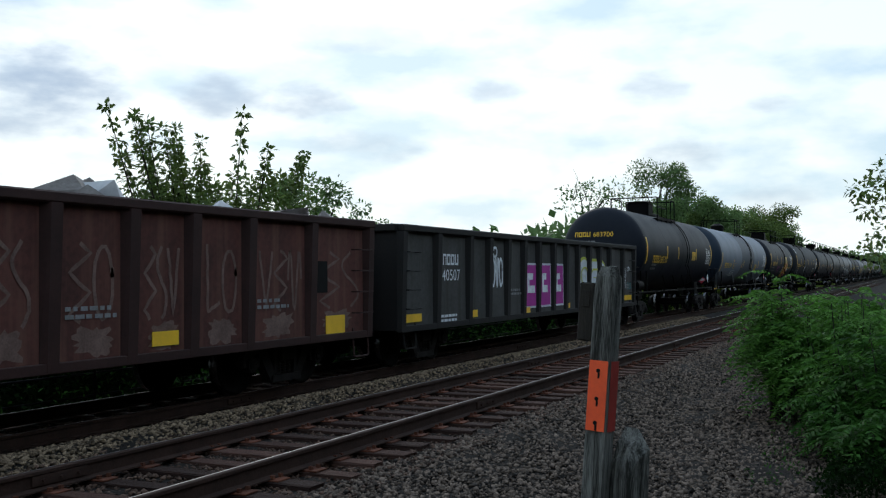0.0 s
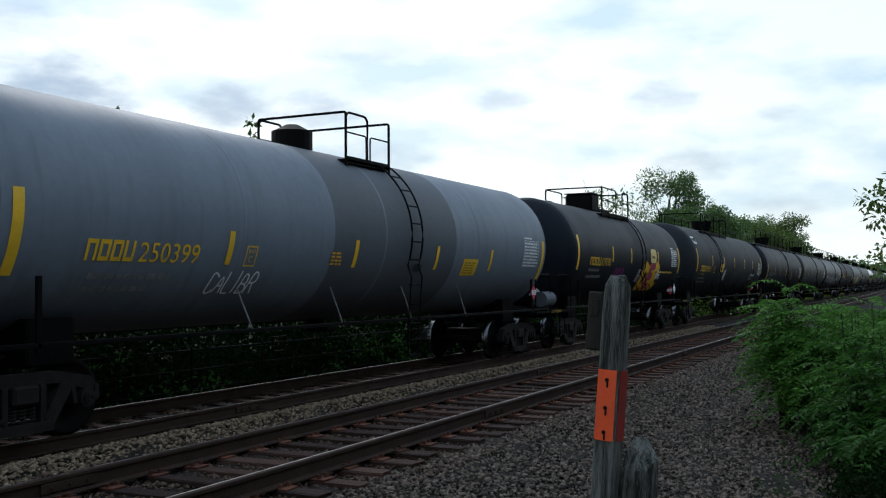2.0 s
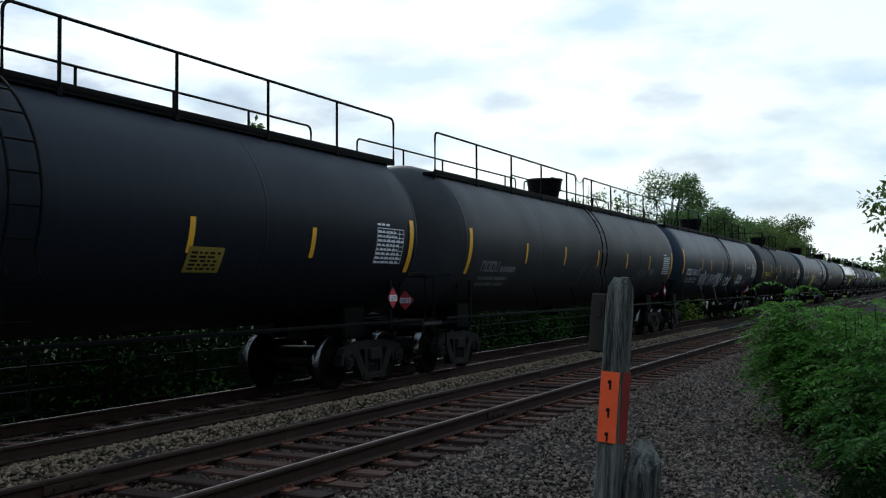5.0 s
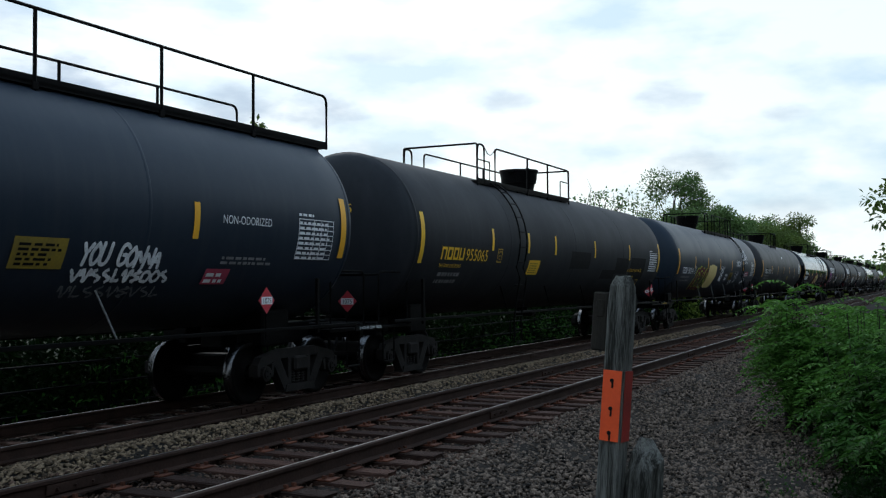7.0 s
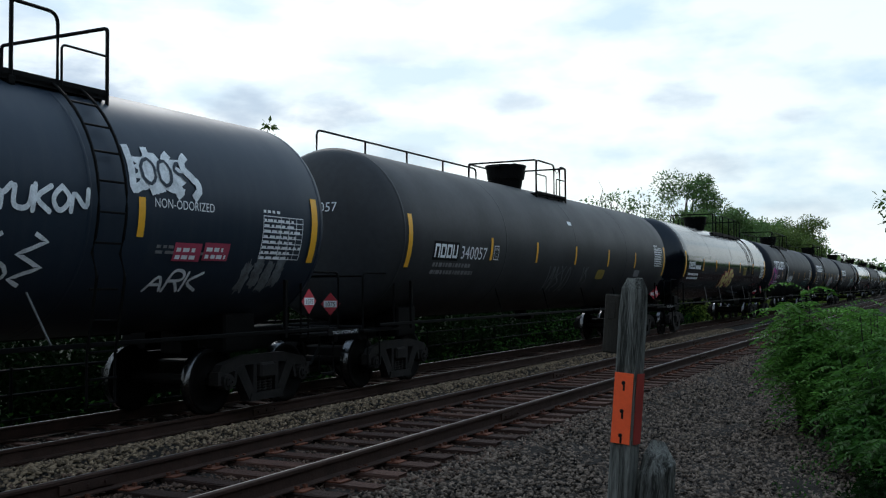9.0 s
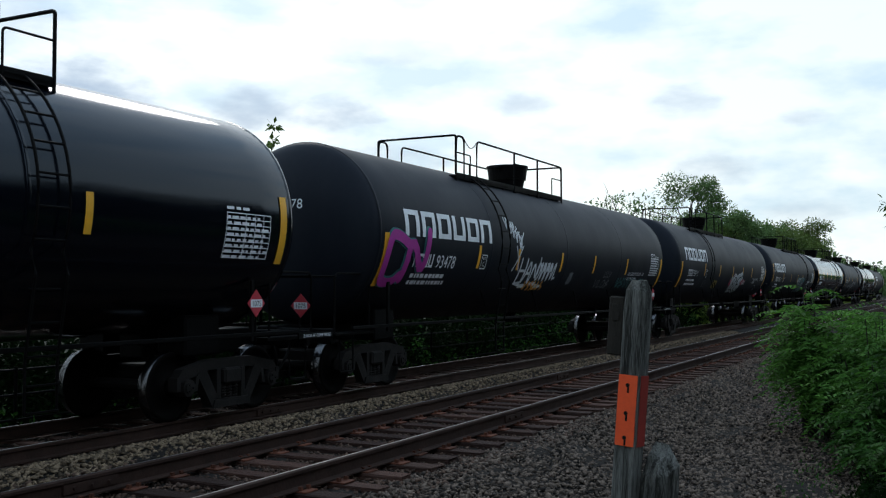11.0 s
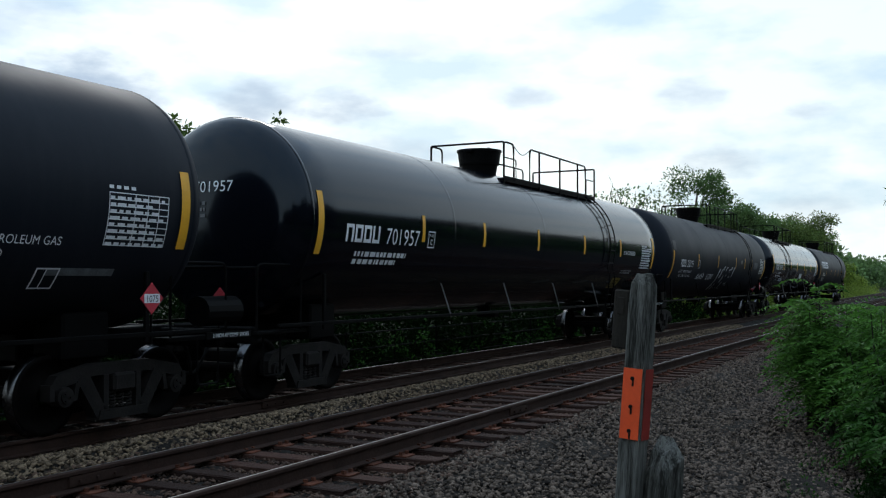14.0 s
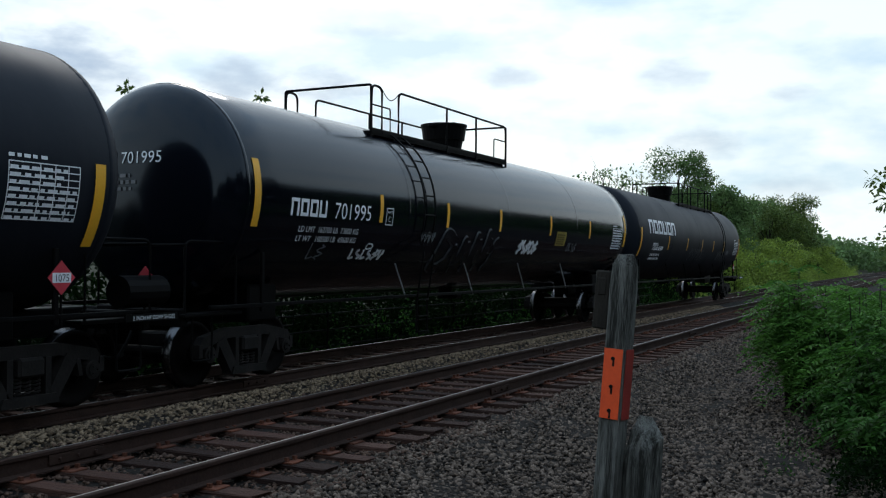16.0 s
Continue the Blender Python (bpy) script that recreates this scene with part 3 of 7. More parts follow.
# ---- rolling stock ----
def truck_parts():
    """Meshes of a three-piece freight truck; its centre at rail level, x along the car."""
    P = {}
    for side in (-1, 1):
        y = side * 1.0
        bm = bmesh.new()
        # cast side frame: an open truss of top chord, two slanting legs, bottom chord and pedestal jaws
        def plate(pts, t=0.13):
            A = [bm.verts.new((px, y - t / 2, pz)) for px, pz in pts]
            B = [bm.verts.new((px, y + t / 2, pz)) for px, pz in pts]
            n = len(pts)
            bm.faces.new(A), bm.faces.new(B[::-1])
            for k in range(n):
                bm.faces.new((A[k], A[(k + 1) % n], B[(k + 1) % n], B[k]))
        plate([(-1.08, 0.56), (-0.98, 0.70), (-0.45, 0.80), (0.45, 0.80), (0.98, 0.70), (1.08, 0.56), (0.98, 0.54), (0.45, 0.66), (-0.45, 0.66), (-0.98, 0.54)])
        for s in (-1, 1):
            plate([(s * 0.70, 0.62), (s * 0.52, 0.68), (s * 0.24, 0.22), (s * 0.38, 0.14)], 0.15)
            plate([(s * 0.30, 0.66), (s * 0.22, 0.66), (s * 0.22, 0.24), (s * 0.30, 0.24)], 0.15)
            plate([(s * 0.72, 0.60), (s * 0.66, 0.60), (s * 0.70, 0.40), (s * 0.76, 0.40)], 0.16)
            plate([(s * 1.02, 0.60), (s * 1.09, 0.60), (s * 1.09, 0.42), (s * 1.02, 0.42)], 0.16)
        plate([(-0.40, 0.14), (0.40, 0.14), (0.36, 0.25), (-0.36, 0.25)], 0.20)
        bmesh.ops.recalc_face_normals(bm, faces=bm.faces)
        P["side_frame", side] = mesh_of("side_frame", bm, M["cast"])
        for k, x in enumerate((-0.13, 0.0, 0.13)):
            bm = bmesh.new()
            pts = [(x + 0.055 * math.cos(a), y + 0.055 * math.sin(a), 0.25 + 0.20 * a / (2 * math.pi * 5)) for a in np.linspace(0, 2 * math.pi * 5, 50)]
            tube(bm, pts, 0.015, 5)
            P["spring", side, k] = mesh_of("spring", bm, M["cast"])
    bm = bmesh.new()
    box(bm, (0, 0, 0.56), (0.36, 2.25, 0.22), 0.03)
    P["bolster"] = mesh_of("bolster", bm, M["cast"])
    # wheelset about its own axle (y)
    bm = bmesh.new()
    cyl(bm, (0, -1.05, 0), (0, 1.05, 0), 0.085, 12)
    for s in (-1, 1):
        # flange on the inner side
        rings = [(0.12, 0.66), (0.34, 0.675), (0.40, 0.655), (0.482, 0.665), (0.460, 0.70), (0.457, 0.79), (0.40, 0.795), (0.37, 0.77), (0.20, 0.745), (0.14, 0.80)]
        V = [[bm.verts.new((r * math.cos(2 * math.pi * k / 32), s * yy, r * math.sin(2 * math.pi * k / 32))) for k in range(32)] for r, yy in rings]
        for ri, (A, B) in enumerate(zip(V, V[1:])):
            for k in range(32):
                f = bm.faces.new((A[k], A[(k + 1) % 32], B[(k + 1) % 32], B[k]))
                f.material_index = 1 if ri in (3, 4) else 0
                f.smooth = True
    bmesh.ops.recalc_face_normals(bm, faces=bm.faces)
    P["wheelset"] = mesh_of("wheelset", bm, [M["wheel"], M["tread"]])
    for s in (-1, 1):
        bm = bmesh.new()
        cyl(bm, (0, s * 0.92, 0), (0, s * 1.11, 0), 0.115, 14)
        cyl(bm, (0, s * 1.10, 0), (0, s * 1.13, 0), 0.075, 12)
        for k in range(3):
            a = k * 2.094
            cyl(bm, (0.045 * math.cos(a), s * 1.125, 0.045 * math.sin(a)), (0.045 * math.cos(a), s * 1.15, 0.045 * math.sin(a)), 0.014, 6)
        P["bearing_cap", s] = mesh_of("bearing_cap", bm, M["cast"])
    return P


WHEELSETS = []


def add_truck(car, x, P):
    t = part("truck", P["bolster"], None, car, "cast steel freight truck with coil springs", at=pose(x, 0, 0))
    for s in (-1, 1):
        part("side_frame", P["side_frame", s], None, t)
        for k in range(3):
            part("spring", P["spring", s, k], None, t)
    for k, x2 in enumerate((-0.889, 0.889)):
        w = part("wheelset", P["wheelset"], None, t, at=pose(x2, 0, 0.457))
        WHEELSETS.append((k, w))
        for s in (-1, 1):
            part("bearing_cap", P["bearing_cap", s], None, t, at=pose(x2, 0, 0.457))
    return t


TANK_R, TANK_C = 1.575, 2.725       # tank radius; its axis over the rail


def tank_mesh(half, mats, bands=(), dome=0.52):
    """A welded tank with dished heads and slightly raised girth seams. bands: (x0, x1, material index)."""
    n = 72
    prof = []
    for k in range(9):
        a = math.pi / 2 * k / 8
        prof.append((-half - dome * math.cos(a), TANK_R * max(0.002, math.sin(a)) ** 0.8))
    xs = sorted({round(-half + 2 * half * k / 26, 3) for k in range(27)} | {round(b, 3) for bb in bands for b in bb[:2]})
    for x in xs[1:-1]:
        prof.append((x, TANK_R))
    prof += [(-x, r) for x, r in prof[:9][::-1]]
    bm = bmesh.new()
    V = [[bm.verts.new((x, r * math.sin(2 * math.pi * k / n), TANK_C + r * math.cos(2 * math.pi * k / n))) for k in range(n)] for x, r in prof]
    for (xa, _), (xb, _), A, B in zip(prof, prof[1:], V, V[1:]):
        mid = (xa + xb) / 2
        mi = next((b[2] for b in bands if b[0] <= mid <= b[1]), 0)
        if abs(mid) > half and len(mats) > 2:
            mi = 2
        for k in range(n):
            f = bm.faces.new((A[k], B[k], B[(k + 1) % n], A[(k + 1) % n]))
            f.smooth, f.material_index = True, mi
    bmesh.ops.recalc_face_normals(bm, faces=bm.faces)
    return mesh_of("tank", bm, mats)


def seam(x, w=0.03):
    bm = bmesh.new()
    n = 60
    r = TANK_R
    prof = [(x - w, r), (x - w * 0.6, r + 0.004), (x + w * 0.6, r + 0.004), (x + w, r)]
    V = [[bm.verts.new((px, pr * math.sin(2 * math.pi * k / n), TANK_C + pr * math.cos(2 * math.pi * k / n))) for k in range(n)] for px, pr in prof]
    for A, B in zip(V, V[1:]):
        for k in range(n):
            f = bm.faces.new((A[k], B[k], B[(k + 1) % n], A[(k + 1) % n]))
            f.smooth = True
    bmesh.ops.recalc_face_normals(bm, faces=bm.faces)
    return bm


def patch(x0, x1, z0, z1, lift=0.006, nx=1, nz=4):
    """A thin painted patch bent to the tank's side (z as arc length about the axis' height)."""
    bm = bmesh.new()
    def p(x, z, l):
        a = (z - TANK_C) / TANK_R
        r = TANK_R + l
        return (x, -r * math.cos(a), TANK_C + r * math.sin(a))
    V = [[bm.verts.new(p(x0 + (x1 - x0) * i / nx, z0 + (z1 - z0) * j / nz, lift)) for j in range(nz + 1)] for i in range(nx + 1)]
    for i in range(nx):
        for j in range(nz):
            bm.faces.new((V[i][j], V[i + 1][j], V[i + 1][j + 1], V[i][j + 1]))
    return bm


def strip(bm, wr, u0, v0, u1, v1, n=None):
    """A rectangle laid on a curved side, cut into short rows."""
    n = n or max(1, int((v1 - v0) / 0.08))
    V = [[bm.verts.new(wr(u, v0 + (v1 - v0) * k / n)) for u in (u0, u1)] for k in range(n + 1)]
    for A, B in zip(V, V[1:]):
        bm.faces.new((A[0], A[1], B[1], B[0]))


def text_mesh(body, height, mat, wrap, spacing=1.05, squeeze=1.0):
    """Lettering as a mesh: wrap maps (u, v) in metres from the lower left corner to a place."""
    cu = bpy.data.curves.new("lettering", "FONT")
    cu.body, cu.size, cu.space_character = body, height / 0.72, spacing
    tmp = bpy.data.objects.new("lettering", cu)
    scene.collection.objects.link(tmp)
    me = bpy.data.meshes.new_from_object(tmp.evaluated_get(bpy.context.evaluated_depsgraph_get()))
    bpy.data.objects.remove(tmp)
    for v in me.vertices:
        v.co = wrap(v.co.x * squeeze, v.co.y)
    me.materials.clear()
    me.materials.append(mat)
    return me


def fitted_text(body, height, width, mat, wrap):
    """Lettering stretched to a given width."""
    flat = text_mesh(body, height, mat, lambda u, v: Vector((u, v, 0)))
    us = [v.co.x for v in flat.vertices]
    lo, hi = min(us), max(us)
    for v in flat.vertices:
        v.co = wrap((v.co.x - lo) * width / (hi - lo), v.co.y)
    return flat


def tank_wrap(x, z, lift=0.009):
    def w(u, v):
        a = (z + v - TANK_C) / TANK_R
        r = TANK_R + lift
        return Vector((x + u, -r * math.cos(a), TANK_C + r * math.sin(a)))
    return w


def flat_wrap(x, y, z):
    return lambda u, v: Vector((x + u, y, z + v))


def head_wrap(half, y, z, dome=0.52):
    """On the dished head that faces -x, read from there."""
    def w(u, v):
        r = min(0.98, math.hypot(y - u, z + v - TANK_C) / TANK_R) ** 1.25
        return Vector((-half - dome * math.sqrt(1 - r * r) - 0.012, y - u, z + v))
    return w


def bars(bm, rng, x, z, w, h, lines, wrap_at, lift=0.008):
    """Unreadable small print: rows of short bars."""
    lh = h / lines
    for k in range(lines):
        u = 0.0
        end = w * rng.uniform(0.7, 1.0)
        while u < end:
            b = min(rng.uniform(0.05, 0.16), end - u + 0.02)
            wr = wrap_at(x + u, z + h - (k + 1) * lh, lift)
            q = [bm.verts.new(wr(*c)) for c in ((0, 0), (b, 0), (b, lh * 0.55), (0, lh * 0.55))]
            bm.faces.new(q)
            u += b + rng.uniform(0.025, 0.05)
    return bm


def ribbon(bm, pts, w, place, lift, caps=False):
    """A flat sprayed stroke along points (u, v); caps: round ends."""
    pts = [Vector((p[0], p[1])) for p in pts]
    wide = [1.0] * len(pts)
    if caps:
        a, b = (pts[0] - pts[1]), (pts[-1] - pts[-2])
        a, b = a.normalized() * w / 2, b.normalized() * w / 2
        pts = [pts[0] + a, pts[0] + a * 0.75] + pts + [pts[-1] + b * 0.75, pts[-1] + b]
        wide = [0.35, 0.75] + wide + [0.75, 0.35]
    prev = None
    for i, p in enumerate(pts):
        d = pts[min(i + 1, len(pts) - 1)] - pts[max(i - 1, 0)]
        d = d.normalized() if d.length > 1e-6 else Vector((1, 0))
        nrm = Vector((-d.y, d.x)) * w / 2 * wide[i]
        pair = (bm.verts.new(place(*(p + nrm), lift)), bm.verts.new(place(*(p - nrm), lift)))
        if prev:
            bm.faces.new((prev[0], prev[1], pair[1], pair[0]))
        prev = pair


def scribble(rng, w, h, n):
    """Looping tag-like strokes in a box w by h."""
    strokes, u = [], 0.0
    step = w / n
    for k in range(n):
        cx, cy = step * (k + 0.5), h * 0.5
        kind = rng.choice("ozlvsn")
        pts = []
        for i in range(17):
            t = i / 16
            if kind == "o":
                a = 6.6 * t + rng.uniform(0, 0.15)
                q = (cx + step * 0.42 * math.cos(a), cy + h * 0.42 * math.sin(a))
            elif kind == "z":
                q = (cx + step * (0.45 if int(t * 3.99) % 2 == 0 else -0.45) * (1 - 2 * abs((t * 4) % 1 - 0.5)), h * (0.95 - 0.9 * t))
            elif kind == "l":
                q = (cx - step * 0.3 + step * 0.7 * max(0, t - 0.6) * 2.5, h * (1.0 - 1.5 * t if t < 0.6 else 0.1 + 0.3 * (t - 0.6)))
            elif kind == "v":
                q = (cx + step * (t - 0.5) * 0.9, h * (0.08 + 1.7 * abs(t - 0.5)))
            elif kind == "s":
                q = (cx + step * 0.4 * math.sin(6.28 * t), h * (0.05 + 0.9 * t))
            else:
                q = (cx + step * (t - 0.5), h * (0.5 + 0.45 * math.sin(9.4 * t)))
            pts.append((q[0] + rng.uniform(-0.01, 0.01), q[1] + rng.uniform(-0.01, 0.01)))
        strokes.append(pts)
    return strokes


def tank_place(x, z):
    def f(u, v, lift):
        a = (z + v - TANK_C) / TANK_R
        r = TANK_R + lift
        return Vector((x + u, -r * math.cos(a), TANK_C + r * math.sin(a)))
    return f


def flat_place(x, y, z):
    return lambda u, v, lift: Vector((x + u, y - lift, z + v))


def tag_mesh(seed, w, h, n, stroke, place, mat, lift=0.010):
    rng = random.Random(seed)
    bm = bmesh.new()
    for k, s in enumerate(scribble(rng, w, h, n)):
        ribbon(bm, s, stroke, place, lift + 0.0012 * k)
    return mesh_of("graffiti", bm, mat)


def blob(seed, w, h, place, mat, lift=0.008, ragged=0.12):
    """A sprayed or rolled patch of paint with an uneven edge."""
    rng = random.Random(seed)
    bm = bmesh.new()
    n, rings = 32, 7
    edge = []
    for k in range(n):
        a = 2 * math.pi * k / n
        ca, sa = math.cos(a), math.sin(a)
        edge.append((ca, sa, 1 / max(abs(ca), abs(sa)) ** 0.7 * (1 - rng.uniform(0, ragged))))
    V = [[bm.verts.new(place(w / 2 * (1 + ca * e * j / rings), h / 2 * (1 + sa * e * j / rings), lift)) for ca, sa, e in edge] for j in range(1, rings + 1)]
    bm.faces.new(V[0])
    for A, B in zip(V, V[1:]):
        for k in range(n):
            bm.faces.new((A[k], A[(k + 1) % n], B[(k + 1) % n], B[k]))
    return mesh_of("paint_patch", bm, mat)


def railing(bm, x0, x1, y, z, h, posts, r=0.022):
    """One handrail run: rounded ends and inner posts, each with its foot bracket."""
    tube(bm, bent([(x0, y, z), (x0, y, z + h), (x1, y, z + h), (x1, y, z)], 0.14), r)
    for x in posts:
        cyl(bm, (x, y, z - 0.12), (x, y, z + h), r * 1.1, 6)
        box(bm, (x, y, z - 0.02), (0.10, 0.05, 0.10), 0.01)


def brake_end(car, xe, s):
    """End platform of a tank car: draft sill, coupler, hand rail, stirrup, brake gear. s: -1 or 1 is the end's sign."""
    bm = bmesh.new()
    box(bm, (xe - s * 1.2, 0, 0.98), (2.5, 0.42, 0.34), 0.02)
    box(bm, (xe - s * 0.02, 0, 1.0), (0.14, 2.5, 0.24), 0.02)
    box(bm, (xe - s * 0.55, -1.2, 1.03), (1.2, 0.26, 0.05), 0.01)
    box(bm, (xe - s * 0.55, 1.2, 1.03), (1.2, 0.26, 0.05), 0.01)
    part("end_platform", bm, M["iron"], car)
    bm = bmesh.new()
    cyl(bm, (xe, 0, 0.86), (xe + s * 0.38, 0, 0.86), 0.085, 10)
    box(bm, (xe + s * 0.46, 0.03, 0.86), (0.26, 0.26, 0.28), 0.05)
    part("coupler", bm, M["cast"], car)
    bm = bmesh.new()
    for y in (-1.28, 1.28):
        tube(bm, bent([(xe - s * 1.05, y, 1.05), (xe - s * 1.05, y, 2.0), (xe, y, 2.0), (xe, y, 1.05)], 0.12), 0.019)
    tube(bm, bent([(xe, -1.28, 1.95), (xe, 1.28, 1.95)], 0.1), 0.019)
    for y in (-1.28,):
        tube(bm, bent([(xe - s * 0.15, y, 1.0), (xe - s * 0.15, y, 0.42), (xe - s * 0.55, y, 0.42), (xe - s * 0.55, y, 1.0)], 0.06), 0.016)
    part("end_handrail", bm, M["iron"], car)
    bm = bmesh.new()
    tube(bm, bent([(xe + s * 0.05, -0.5, 0.95), (xe + s * 0.18, -0.5, 0.7), (xe + s * 0.3, -0.42, 0.45), (xe + s * 0.5, -0.36, 0.5)], 0.1), 0.025)
    part("brake_hose", bm, M["black"], car)


def saddle(car, x, s, y):
    bm = bmesh.new()
    box(bm, (x, y * 0.72, 1.12), (0.7, 0.5, 0.55), 0.03)
    box(bm, (x + s * 0.55, y * 1.36, 1.45), (0.07, 0.05, 0.85), 0.01)
    part("saddle", bm, M["iron"], car)


